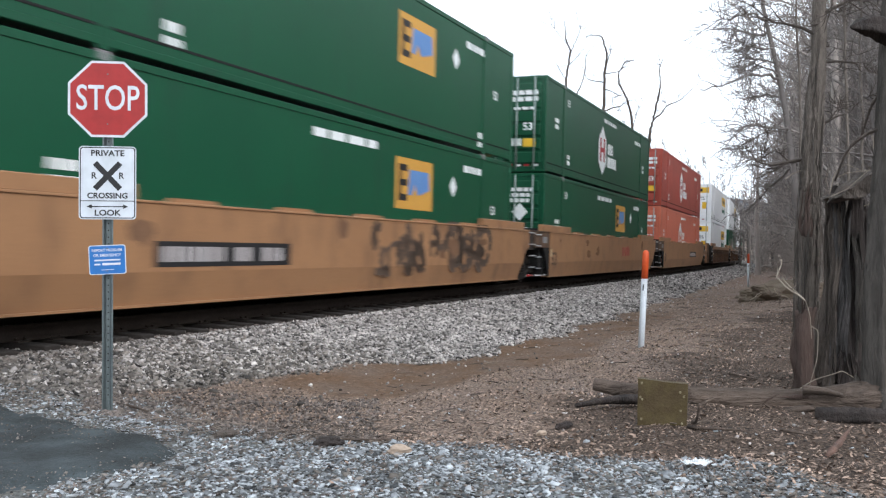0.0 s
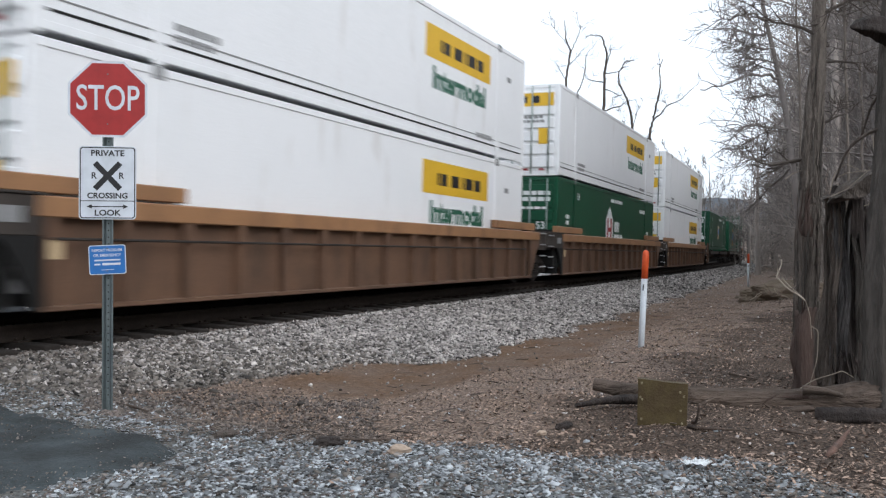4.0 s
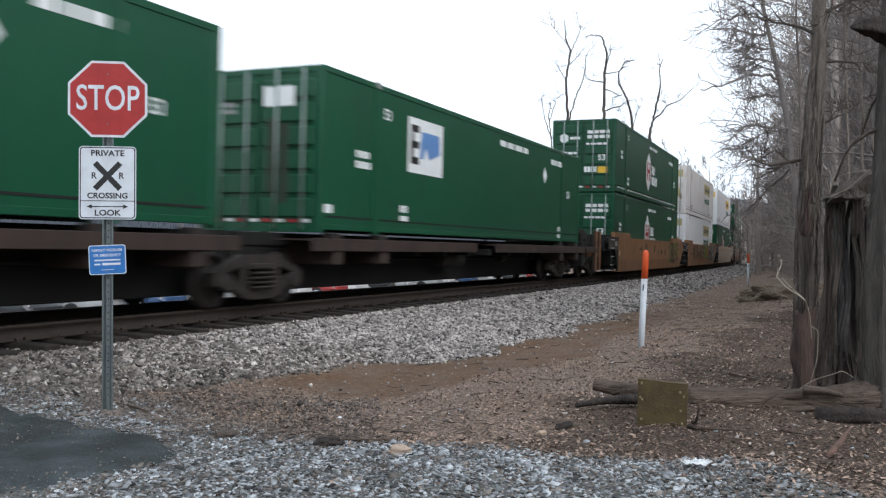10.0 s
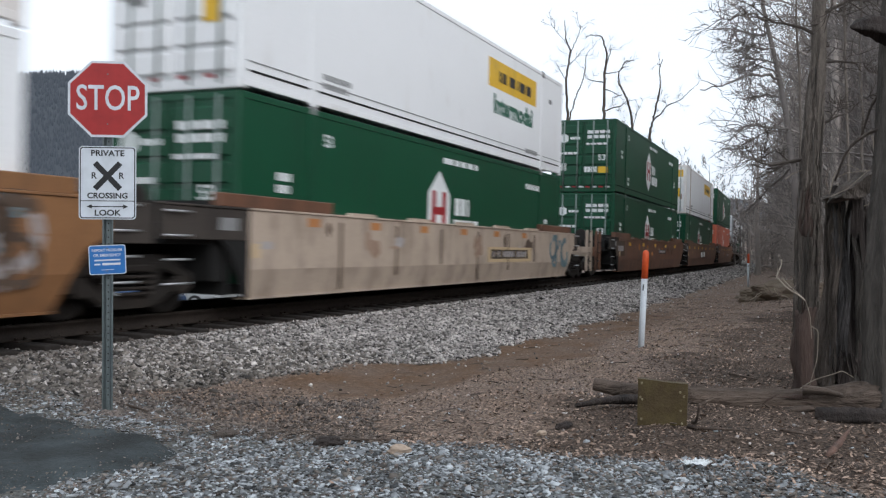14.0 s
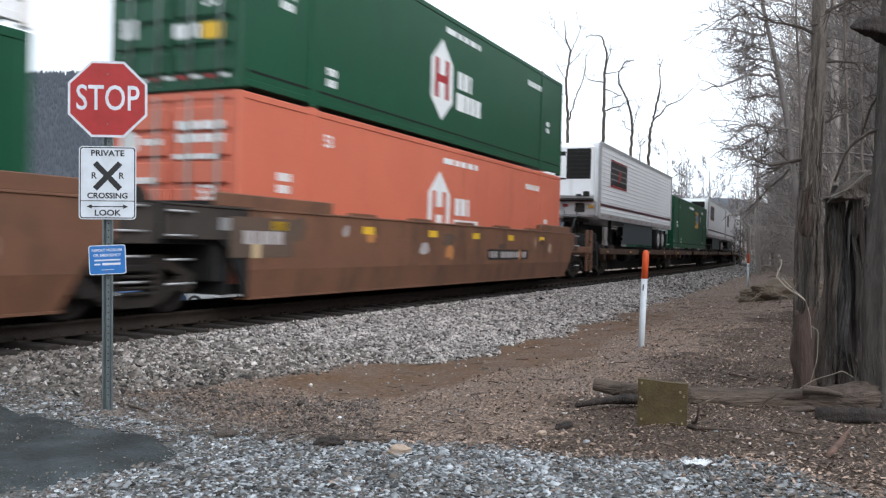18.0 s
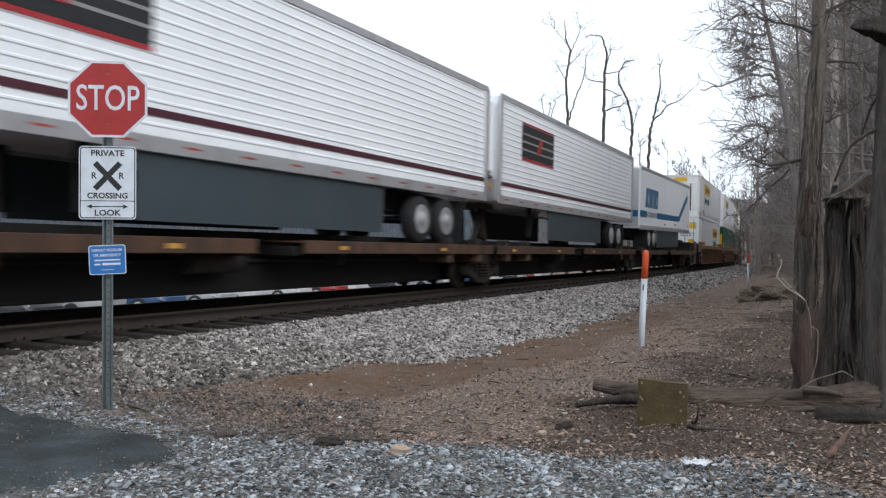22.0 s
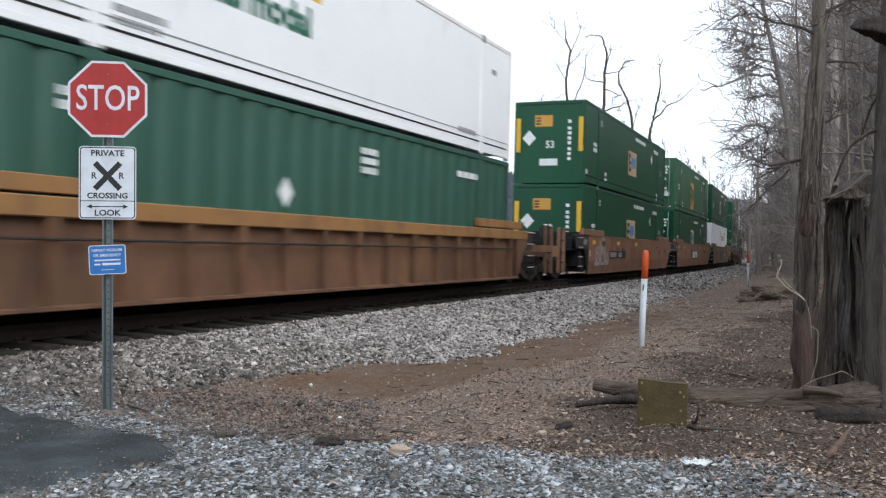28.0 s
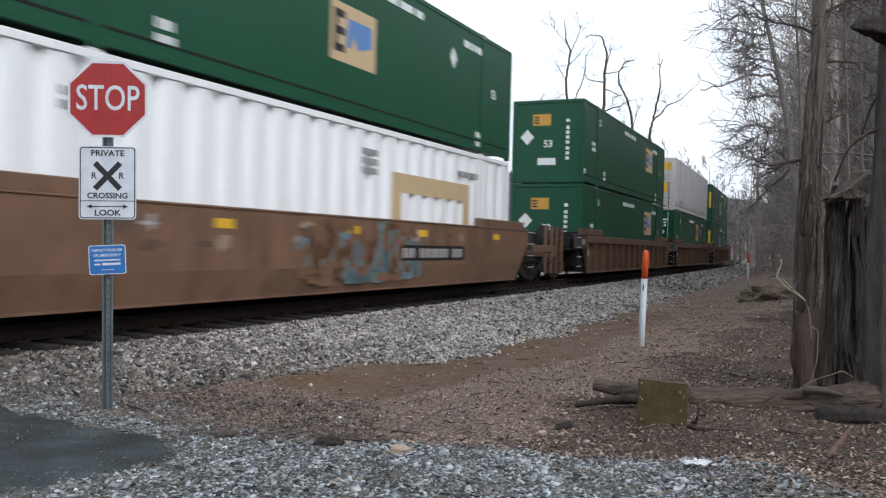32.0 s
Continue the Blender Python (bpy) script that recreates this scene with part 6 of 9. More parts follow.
def trailer_gear(root, axle_x, leg_x, axle_z=1.6):
    """Tandem wheels, landing legs, kingpin stand."""
    def tyre():
        bm = lathe(bmesh.new(), [(0.3, -0.14), (0.47, -0.14), (0.51, -0.09), (0.51, 0.09), (0.47, 0.14), (0.3, 0.14)], 24)
        return bm
    def hub_():
        bm = lathe(bmesh.new(), [(0.02, -0.19), (0.11, -0.19), (0.13, -0.15), (0.26, -0.145), (0.30, -0.165), (0.315, -0.15), (0.315, 0.1), (0.02, 0.1)], 20)
        return bm
    for dx in (0.0, 1.25):
        for y in (-1.1, 1.1):
            wh = part("wheel", cached("trailer_tyre", tyre, M["rubber"]), M["rubber"], root, "dual road wheel", pose(axle_x + dx, y, axle_z, 0, 0, 0 if y < 0 else 180))
            part("rim", cached("trailer_rim", hub_, M["alu"]), M["alu"], wh, "bright wheel disc")
        part("axle", cached("trailer_axle", lambda: rod(bmesh.new(), (0, -1.1, 0), (0, 1.1, 0), 0.07), M["dark"]), M["dark"], root, "", pose(axle_x + dx, 0, axle_z))
    part("bogie_frame", cached("bogie_frame", lambda: boxm(-1.1, 2.3, -0.6, 0.6, 1.75, 2.2, 0.02), M["dark"]), M["dark"], root, "", pose(axle_x, 0, 0))
    part("mud_flap", cached("mud_flap", lambda: boxm(-0.01, 0.01, -1.25, -0.65, 1.15, 2.1), M["rubber"]), M["rubber"], root, "", pose(axle_x + (2.1 if axle_x > 0 else -0.85), 0, 0))
    for y in (-0.75, 0.75):
        part("landing_leg", cached("landing_leg", lambda: boxm(-0.08, 0.08, -0.07, 0.07, 1.35, 2.25, 0.01), M["dark"]), M["dark"], root, "", pose(leg_x, y, 0))
    k = -6.9 if axle_x > 0 else 6.9
    def stand():
        bm = bmesh.new()
        for sy in (-0.35, 0.35):
            rod(bm, (-0.75, sy, 1.0), (0.0, sy * 0.85, 2.1), 0.085)
            rod(bm, (0.3, sy, 1.0), (0.05, sy * 0.85, 2.1), 0.07)
        rod(bm, (1.0, 0, 1.02), (0.1, 0, 2.05), 0.08)
        box(bm, -0.95, -0.6, -0.5, 0.5, 1.0, 1.12, 0.02)
        box(bm, -0.45, 0.45, -0.5, 0.5, 2.08, 2.22, 0.02)
        return bm
    part("hitch_stand", cached("hitch_stand", stand, M["arm_soot"]), M["arm_soot"], root, "sooty folding trailer hitch", pose(k, 0, 0, 0, 0, 0 if k < 0 else 180))


def stripe_trailer(label):
    """White trailer with a teal line that climbs to an arrow; wheels at the leading end."""
    root = new("semi_trailer")
    tagged(root, label, "trailer", group="trailers on the train")
    Wt = M["trailer_white"]
    part("body", cached("smooth_body", lambda: boxm(-8.1, 8.1, -1.28, 1.28, 2.2, 5.0, 0.03), Wt), Wt, root)
    for y, rz in ((-1, 0), (1, 180)):
        part("bottom_rail", cached("trailer_rail_b", lambda: boxm(-8.1, 8.1, -0.02, 0.03, 2.15, 2.36, 0.01), M["alu"]), M["alu"], root, "", pose(0, y * 1.29, 0, 0, 0, rz))
        part("top_rail", cached("trailer_top_b", lambda: boxm(-8.1, 8.1, -0.02, 0.03, 4.88, 5.03, 0.01), M["alu"]), M["alu"], root, "", pose(0, y * 1.285, 0, 0, 0, rz))
    T = M["teal"]
    part("stripe", cached("teal_stripe", lambda: prism(bmesh.new(), [(-8.08, 2.72), (3.8, 2.74), (6.75, 4.02), (6.62, 4.34), (3.55, 3.04), (-8.08, 3.02)], "y", -0.004, 0), T), T, root, "teal line climbing to an arrow", pose(0, -1.282, 0))
    part("arrow", cached("teal_arrow", lambda: prism(bmesh.new(), [(6.3, 4.32), (6.62, 4.3), (6.72, 4.72), (6.86, 4.34), (7.3, 4.3), (6.92, 4.12), (7.0, 3.82), (6.72, 4.02)], "y", -0.004, 0), T), T, root, "", pose(0, -1.287, 0))
    for i in range(6):
        part("logo_bar", cached("slanted_block", lambda: prism(bmesh.new(), [(0, 0), (0.5, 0), (0.72, 0.9), (0.22, 0.9)], "y", -0.004, 0), T), T, root, "teal slanted block of a company mark", pose(-6.85 + i * 0.565, -1.282, 3.2))
        if i % 2:
            part("logo_slit", cached("slanted_slit", lambda: prism(bmesh.new(), [(0.17, 0.16), (0.27, 0.16), (0.38, 0.6), (0.28, 0.6)], "y", -0.004, 0), Wt), Wt, root, "", pose(-6.85 + i * 0.565, -1.287, 3.2))
    part("marking_panel", cached("pale_panel", lambda: boxm(0, 2.6, -0.004, 0, 0, 0.34), Wt), Wt, root, "", pose(-6.35, -1.287, 2.7))
    for i in range(10):
        part("unreadable_marking", cached("grey_block", lambda: prism(bmesh.new(), [(0, 0), (0.17, 0), (0.22, 0.24), (0.05, 0.24)], "y", -0.004, 0), M["decal_grey"]), M["decal_grey"], root, "", pose(-6.3 + i * 0.25, -1.2915, 2.75))
    for x, z in ((2.1, 2.5), (-1.4, 2.45), (7.2, 2.5)):
        part("unreadable_marking", cached("small_grey", lambda: boxm(0, 0.5, -0.004, 0, 0, 0.09), M["decal_grey"]), M["decal_grey"], root, "", pose(x, -1.282, z))
    part("end_door", cached("trailer_doors", lambda: boxm(-8.14, -8.09, -1.2, 1.2, 2.3, 4.9, 0.01), M["alu"]), M["alu"], root, "grey rear doors")
    part("stripe", cached("end_teal", lambda: boxm(-8.15, -8.139, -1.2, 1.2, 2.72, 3.02), T), T, root)
    trailer_gear(root, -5.5, 4.6, 1.72)
    part("side_skirt", cached("side_skirt_b", lambda: boxm(-3.2, 4.0, -0.01, 0.01, 1.3, 2.15), M["skirt"]), M["skirt"], root, "grey aerodynamic skirt", pose(0, -1.22, 0))
    return root


# ---------------------------------------------------------------- train: consist
TRAIN = []          # (thing, place of its middle along the train, its seat on the track)
LOW, HIGH = 0.40, 3.335


def add(thing, lead, z=0.0, tilt=0.0):
    TRAIN.append((thing, lead + HALF, pose(0, 0, z, 0, tilt, 0)))


def plain_white(label):
    return jb(label, "grey_white", words=None)


MAKERS = {
    "emp_a": lambda: emp("green steel container with an orange square company panel"),
    "emp_b": lambda: emp("dark green container with a tan square company panel", logo_u=7.2, logo=(1.6, 1.05, 0.95), logo_mat="tan_decal"),
    "emp_big": lambda: emp("green container with a large orange company panel", logo_u=6.2, logo=(1.95, 1.65, 0.62), ink="decal_blue"),
    "emp_white": lambda: emp("dull green container with a white company panel", logo_u=3.3, logo=(1.7, 1.15, 1.33), logo_mat="decal_white", bare=True),
    "emp_front": lambda: emp("green container, closed end with yellow corner stripes", logo_u=7.2, logo=(1.7, 1.02, 0.9), logo_mat="tan_decal", front="flat", corner_yellow=True),
    "emp_plain": lambda: emp("green container with a plain closed end", logo_u=11.2, logo_mat="tan_decal", front="flat"),
    "emp_pale": lambda: emp("faded pale green container with a large orange panel", "pale_green", 6.7, (1.6, 1.65, 0.37), "gold", "decal_green"),
    "hub": lambda: hub("deep green container with a white hexagonal mark"),
    "hub_taped": lambda: hub_taped("deep green container with reflective tape dashes"),
    "hub_orange": lambda: hub("orange container with a white hexagonal mark", "orange"),
    "hub_red": lambda: hub("brick-red container with a white hexagonal mark", "red"),
    "jb": lambda: jb("white container with a yellow banner and green lettering"),
    "jb_old": lambda: jb("rust-stained white container with a faded yellow banner", "old_white", banner="faded_yellow"),
    "jb_faded": lambda: jb("white container with a faded yellow banner", banner="faded_yellow"),
    "jb_bare": lambda: jb("white container with rust-stained ends and a yellow banner", "white", words=False, trim="old_white"),
    "jb_rev": lambda: jb("white container with ribbed front end and yellow banner", reverse=True, front="ribs", trim="old_white"),
    "corr_green": lambda: corr_box("corrugated grey-green container with white markings", "corr_green", 0.62),
    "corr_white": lambda: corr_box("corrugated white container with a faded tan panel", "white", 0.62, patch=True),
    "plain": lambda: plain_white("plain grey-white container with few markings"),
}
PROTO = {}


def load(kind, lead, z):
    if kind not in PROTO:
        PROTO[kind] = MAKERS[kind]()
        add(PROTO[kind], lead, z)
    else:
        add(copy_thing(PROTO[kind], Matrix()), lead, z)


# wells: leading end of the load, paint, ribs, top colour, lower and upper load
WELLS = [
    [(5.47, "car_tan", "emp_a", "emp_a"), (24.52, "car_tan", "emp_a", "hub"), (44.25, "car_tan", "hub_orange", "hub_red")],
    [(68.1, "ribs_umber", "jb", "jb"), (87.65, "ribs_umber", "hub", "jb"), (107.12, "ribs_umber", "jb", "jb")],
    [(189.97, "car_ochre", "hub", "hub_taped"), (209.5, "car_ochre", "jb_faded", "jb_old"), (229.33, "car_cream", "hub", "jb")],
    [(253.0, "car_brown", "hub", "hub"), (272.58, "car_brown", "hub", "jb_bare"), (292.31, "car_brown", "hub_orange", "hub")],
    [(404.88, "ribs_yellow", "jb", "jb_rev"), (424.48, "ribs_yellow", "emp_front", "jb_rev"), (444.17, "ribs_yellow", "corr_green", "jb_rev")],
    [(467.9, "car_pink", "emp_front", "emp_front"), (487.7, "car_pink", "emp_b", "emp_pale"), (507.48, "car_rust", "corr_white", "emp_b")],
    [(530.97, "ribs_umber2", "emp_plain", "emp_plain"), (550.91, "ribs_umber2", "emp_a", "plain"), (570.8, "ribs_umber2", "emp_front", "emp_front")],
]
CARS = {}
WORDS = {"car_tan": "tan painted smooth-sided well car with dark lettering", "car_ochre": "ochre-brown smooth-sided well car with sprayed graffiti",
         "car_cream": "cream well car with dark seams and scuffed sides", "car_brown": "dark brown smooth-sided well car with yellow reflectors",
         "car_pink": "pinkish-brown smooth-sided well car with reflectors", "car_rust": "rust-brown well car with grey graffiti patches"}
for block in WELLS:
    for i, (lead, paint, lower, upper) in enumerate(block):
        left = "joint" if i else "coupler"
        right = "joint" if i < len(block) - 1 else "coupler"
        gl = 3.55 if left == "coupler" else (lead - block[i - 1][0] - LC) / 2
        gr = 3.55 if right == "coupler" else (block[i + 1][0] - lead - LC) / 2
        if paint.startswith("ribs"):
            base, top, words = {"ribs_umber": ("car_umber", "car_tan", "dark brown ribbed well car with a tan top chord"),
                                "ribs_umber2": ("car_umber", None, "sooty brown ribbed well car"),
                                "ribs_yellow": ("car_mud", "car_yellow", "yellow-ochre ribbed well car with dark dirty panels")}[paint]
            car = well_car(words, base, left, right, gl, gr, ribs=True, top=top)
        else:
            car = well_car(WORDS[paint], paint, left, right, gl, gr)
        add(car, lead)
        CARS[round(lead)] = car
        load(lower, lead, LOW)
        load(upper, lead, HIGH)

# marks on single cars
car_board(CARS[5], 2.7, 0.68, 3.0, 0.34)
scrawl(CARS[5], 8.5, 6.0, 0.5, 0.98, [M["spray_black"]], 3)
side_mark(CARS[25], "stencil", 10.9, 11.2, 0.85, 1.2, "red", "dull red stencilled blocks")
for k in range(3):
    side_mark(CARS[25], "stencil", 10.0 + 0.5 * k, 10.36 + 0.5 * k, 0.8, 1.15, "red")
for k in (25, 44):
    letters(CARS[k], "53", 0.55, M["spray_black"], 0.55, 0.7, y=-1.505, bold=0.01)
car_board(CARS[44], 10.0, 0.7, 2.9, 0.34)
scrawl(CARS[190], 12.6, 2.6, 0.5, 0.95, [M["spray_green"], M["spray_black"]], 5)
scrawl(CARS[210], 2.5, 6.5, 0.6, 0.8, [M["spray_black"]], 6)
side_mark(CARS[210], "graffiti_panel", 9.0, 11.2, 0.62, 1.42, "spray_green", "green sprayed block")
side_mark(CARS[210], "graffiti_panel", 10.1, 11.4, 0.7, 1.3, "spray_orange", "orange sprayed block")
scrawl(CARS[210], 11.6, 4.4, 0.5, 0.95, [M["spray_blue"], M["spray_white"], M["spray_black"]], 7)
for k in range(6):
    side_mark(CARS[229], "dark_seam", 2.6 + 2.1 * k, 2.69 + 2.1 * k, 0.25 + 0.2 * (k % 3), 1.4, "spray_black", "dark vertical weld seam")
    side_mark(CARS[229], "reflector", 1.6 + 2.1 * k, 1.95 + 2.1 * k, 1.3, 1.44, "spray_orange")
side_mark(CARS[229], "name_board", 9.6, 12.9, 0.66, 1.04, "tan_decal", "framed lettering board on the sill")
car_board(CARS[229], 9.8, 0.74, 2.8, 0.24)
scrawl(CARS[229], 14.8, 1.4, 0.5, 0.9, [M["spray_blue"]], 8)
reflectors(CARS[253], (2.0, 5.0, 8.0, 11.0, 14.0))
reflectors(CARS[273], (0.4, 3.0, 5.2, 7.4, 9.6, 12.4, 14.6))
side_mark(CARS[273], "name_board", 6.5, 9.3, 0.62, 1.12, "spray_black", "dark lettering panel")
for k in range(3):
    shape_plate(CARS[273], "lettering_block", [(0.0, 0.68), (0.5, 0.68), (0.68, 1.06), (0.18, 1.06)], M["decal_white"], "white slanted lettering block", y=-1.5065, u=6.72 + 0.85 * k)
reflectors(CARS[292], (0.6, 3.4, 6.2, 8.6, 11.0, 13.6))
car_board(CARS[292], 9.6, 0.72, 3.0, 0.26)
car_board(CARS[253], 9.2, 0.9, 2.0, 0.2)
reflectors(CARS[468], (0.6, 4.5, 8.0))
scrawl(CARS[468], 0.8, 2.2, 0.5, 0.95, [M["spray_white"]], 9)
car_board(CARS[468], 3.2, 0.7, 2.9, 0.3)
reflectors(CARS[488], (0.4, 2.6, 10.4, 13.0, 15.2))
side_mark(CARS[488], "name_board", 6.5, 9.2, 0.6, 1.12, "spray_black", "dark lettering panel")
for k in range(3):
    shape_plate(CARS[488], "lettering_block", [(0.0, 0.66), (0.5, 0.66), (0.68, 1.06), (0.18, 1.06)], M["decal_white"], "white slanted lettering block", y=-1.5065, u=6.66 + 0.85 * k)
reflectors(CARS[507], (4.0, 7.6, 10.4, 14.6))
scrawl(CARS[507], 6.2, 4.0, 0.4, 1.0, [M["spray_blue"], M["stain_tan"]], 10)
car_board(CARS[507], 9.6, 0.72, 3.2, 0.32)



def scuffs(root, seed, n, inks):
    """Irregular scraped and soot-stained patches on a smooth sill."""
    rng = random.Random(seed)
    for i in range(n):
        w, h = rng.uniform(0.06, 0.4), rng.uniform(0.04, 0.26)
        pts = [(w * math.cos(a) * rng.uniform(0.5, 1.1), h * math.sin(a) * rng.uniform(0.5, 1.1)) for a in (k * math.pi / 5 for k in range(10))]
        m = M[rng.choice(inks)]
        u, z = rng.uniform(0.3, 15.8), rng.uniform(0.85, 1.3)
        part("scuff_mark", prism(bmesh.new(), pts, "y", -0.002, 0), m, root, "", pose(u - HALF, -1.5005 - 0.0003 * i, z))


for k, inks in ((5, ("stain_tan",)), (25, ("stain_tan",)), (190, ("stain_tan", "spray_black")), (210, ("stain_tan", "spray_black")), (229, ("spray_black", "stain", "spray_white")), (253, ("spray_black", "spray_orange", "stain")), (273, ("spray_black", "stain")),
                (292, ("spray_black", "stain", "spray_orange", "spray_white")), (468, ("spray_black", "stain_tan")), (488, ("stain_tan", "spray_black")), (507, ("spray_black", "spray_white", "stain"))):
    scuffs(CARS[k], k, 12 if k > 100 else 7, inks)
for k in (253, 292):
    side_mark(CARS[k], "dark_patch", -0.4, 1.2, 0.8, 1.4, "spray_black", "sooty panel at the car end")
    bars(CARS[k], -0.1, 1.2, 1, 1.0, 0.2, M["spray_white"]).location.y = -1.506
# spine cars with containers and trailers
for i, (lead, nxt, kind) in enumerate(((128.75, 149.76, "emp_b"), (149.76, 168.55, "emp_big"), (168.55, None, "emp_white"))):
    gl = 2.6 if i == 0 else (lead - (128.75, 149.76, 168.55)[i - 1] - LC) / 2
    gr = (nxt - lead - LC) / 2 if nxt else 2.4
    add(spine_car("sooty spine car with rusty side decks", gl, gr, "deck_soot", "coupler" if i == 0 else "joint", "coupler" if nxt is None else "joint", nxt is None, deck=1.12), lead)
    load(kind, lead, 1.22)
SP = [313.6, 330.87, 348.4, 365.6, 383.75]
first_trailer = None
for i, lead in enumerate(SP):
    gl = 2.3 if i == 0 else (lead - SP[i - 1] - LC) / 2
    gr = (SP[i + 1] - lead - LC) / 2 if i < 4 else 2.3
    add(spine_car("sooty spine car with rusty decks and yellow reflectors", gl, gr, "deck_rust", "coupler" if i == 0 else "joint", "coupler" if i == 4 else "joint", i == 4, yellow=i < 4), lead)
    if i == 1:
        load("emp_a", lead, 1.22)
    elif i == 4:
        add(stripe_trailer("white road trailer with a teal line and blocks"), lead, -0.06, -0.72)
    elif first_trailer is None:
        first_trailer = reefer_trailer("white ribbed refrigerated trailer with maroon stripe")
        add(first_trailer, lead)
    else:
        add(copy_thing(first_trailer, Matrix()), lead)


# ---------------------------------------------------------------- roadside things
def px(depth, col):
    """Distance to the right of the camera's axis for a bearing given as a column at that depth."""
    return (col - 784.0) / 1547.7 * depth


def build_sign():
    x, y, z = spot(7.0, px(7.0, 190.5))
    z = -0.385
    post = new("stop_sign_post")
    tagged(post, "red stop sign over crossing sign on a galvanised post", "road sign")
    post.matrix_basis = pose(x, y, z, 0, 0, -62.43 + 8)
    # local axes: x to the right as seen, y away, z up
    def channel():
        bm = bmesh.new()
        pts = [(-0.042, 0.0), (-0.03, 0.0), (-0.016, 0.028), (0.016, 0.028), (0.03, 0.0), (0.042, 0.0), (0.042, 0.006), (0.034, 0.006), (0.02, 0.035), (-0.02, 0.035), (-0.034, 0.006), (-0.042, 0.006)]
        return prism(bm, pts, "z", -0.25, 2.72)
    part("post", channel(), M["galv"], post, "galvanised channel post")
    holes = bmesh.new()
    for i in range(48):
        rod(holes, (0, 0.0255, 0.06 + i * 0.055), (0, 0.0285, 0.06 + i * 0.055), 0.006, seg=6)
    part("post_holes", holes, M["dark"], post)["kind"] = "stuff"

    def plate_sign(name, pts, z0, material, label, askew=0.0):
        return part(name, prism(bmesh.new(), pts, "y", -0.0035, 0.0), material, post, label, pose(0, -0.004, z0, 0, askew, 0))

    def octagon(r):
        return [(r * math.cos(math.pi / 8 + i * math.pi / 4) / math.cos(math.pi / 8), r * math.sin(math.pi / 8 + i * math.pi / 4) / math.cos(math.pi / 8)) for i in range(8)]
    zs = 2.125 + 0.305
    stop = plate_sign("stop_sign", octagon(0.305), zs, M["sign_white"], "octagonal sign plate with white border")
    part("red_field", prism(bmesh.new(), octagon(0.286), "y", -0.0015, 0), M["sign_red"], stop, "red field", pose(0, -0.0036, 0))
    part("lettering", text_mesh("STOP", 0.285, M["sign_white"], 0.72, 0.002), M["sign_white"], stop, "white letters STOP", pose(0, -0.0062, 0.0, 90, 0, 0))

    def rounded(w, h, r):
        out = []
        for cx, cy, a0 in ((w / 2 - r, h / 2 - r, 0), (-w / 2 + r, h / 2 - r, 90), (-w / 2 + r, -h / 2 + r, 180), (w / 2 - r, -h / 2 + r, 270)):
            for k in range(5):
                a = radians(a0 + k * 22.5)
                out.append((cx + r * math.cos(a), cy + r * math.sin(a)))
        return out
    zc = 1.76
    ps = plate_sign("crossing_sign", rounded(0.44, 0.585, 0.03), zc, M["sign_white"], "white crossing sign with black border")
    K = M["sign_black"]
    ring = bmesh.new()
    o, i_ = rounded(0.425, 0.57, 0.025), rounded(0.409, 0.554, 0.02)
    vo = [ring.verts.new((a, -0.0012, b)) for a, b in o]
    vi = [ring.verts.new((a, -0.0012, b)) for a, b in i_]
    for k in range(len(o)):
        ring.faces.new((vo[k], vo[(k + 1) % len(o)], vi[(k + 1) % len(o)], vi[k]))
    part("border", ring, K, ps, "", pose(0, -0.0036, 0))
    for words, size, dx, dz, sq in (("PRIVATE", 0.066, 0, 0.235, 1.05), ("CROSSING", 0.062, 0, -0.105, 1.05), ("R", 0.072, -0.105, 0.055, 0.95), ("R", 0.072, 0.105, 0.055, 0.95), ("LOOK", 0.066, 0, -0.242, 1.1)):
        part("lettering", text_mesh(words, size, K, sq, 0.0015), K, ps, "", pose(dx, -0.0048, dz, 90, 0, 0))
    for a in (47, -47):
        part("cross_bar", boxm(-0.142, 0.142, -0.001, 0, -0.022, 0.022), K, ps, "", pose(0, -0.0042 - (0.0012 if a > 0 else 0), 0.055, 0, a, 0))
    part("rule", boxm(-0.205, 0.205, -0.001, 0, -0.003, 0.003), K, ps, "", pose(0, -0.0042, -0.145))
    arrow = bmesh.new()
    box(arrow, -0.125, 0.125, -0.001, 0, -0.004, 0.004)
    for s in (-1, 1):
        prism(arrow, [(s * 0.16, 0), (s * 0.12, 0.017), (s * 0.12, -0.017)], "y", -0.001, 0)
    part("arrow", arrow, K, ps, "", pose(0, -0.0042, -0.19))
    zb = 1.145
    blue = plate_sign("emergency_sign", rounded(0.285, 0.235, 0.02), zb, M["sign_white"], "small blue emergency notice hung askew", -2.5)
    part("blue_field", prism(bmesh.new(), rounded(0.272, 0.222, 0.016), "y", -0.001, 0), M["sign_blue"], blue, "blue field", pose(0, -0.0036, 0))
    Wh = M["sign_white"]
    for words, dz in (("REPORT PROBLEM", 0.075), ("OR EMERGENCY", 0.035)):
        part("lettering", text_mesh(words, 0.031, Wh, 0.92, 0.0005), Wh, blue, "", pose(0, -0.0052, dz, 90, 0, 0))
    part("unreadable_marking", boxm(-0.1, 0.1, -0.001, 0, -0.009, 0.003), Wh, blue, "", pose(0, -0.0047, 0.0))
    part("unreadable_marking", boxm(-0.04, 0.1, -0.001, 0, -0.009, 0.009), Wh, blue, "", pose(0, -0.0047, -0.035))
    part("unreadable_marking", boxm(-0.1, -0.055, -0.001, 0, -0.007, 0.006), Wh, blue, "", pose(0, -0.0047, -0.035))
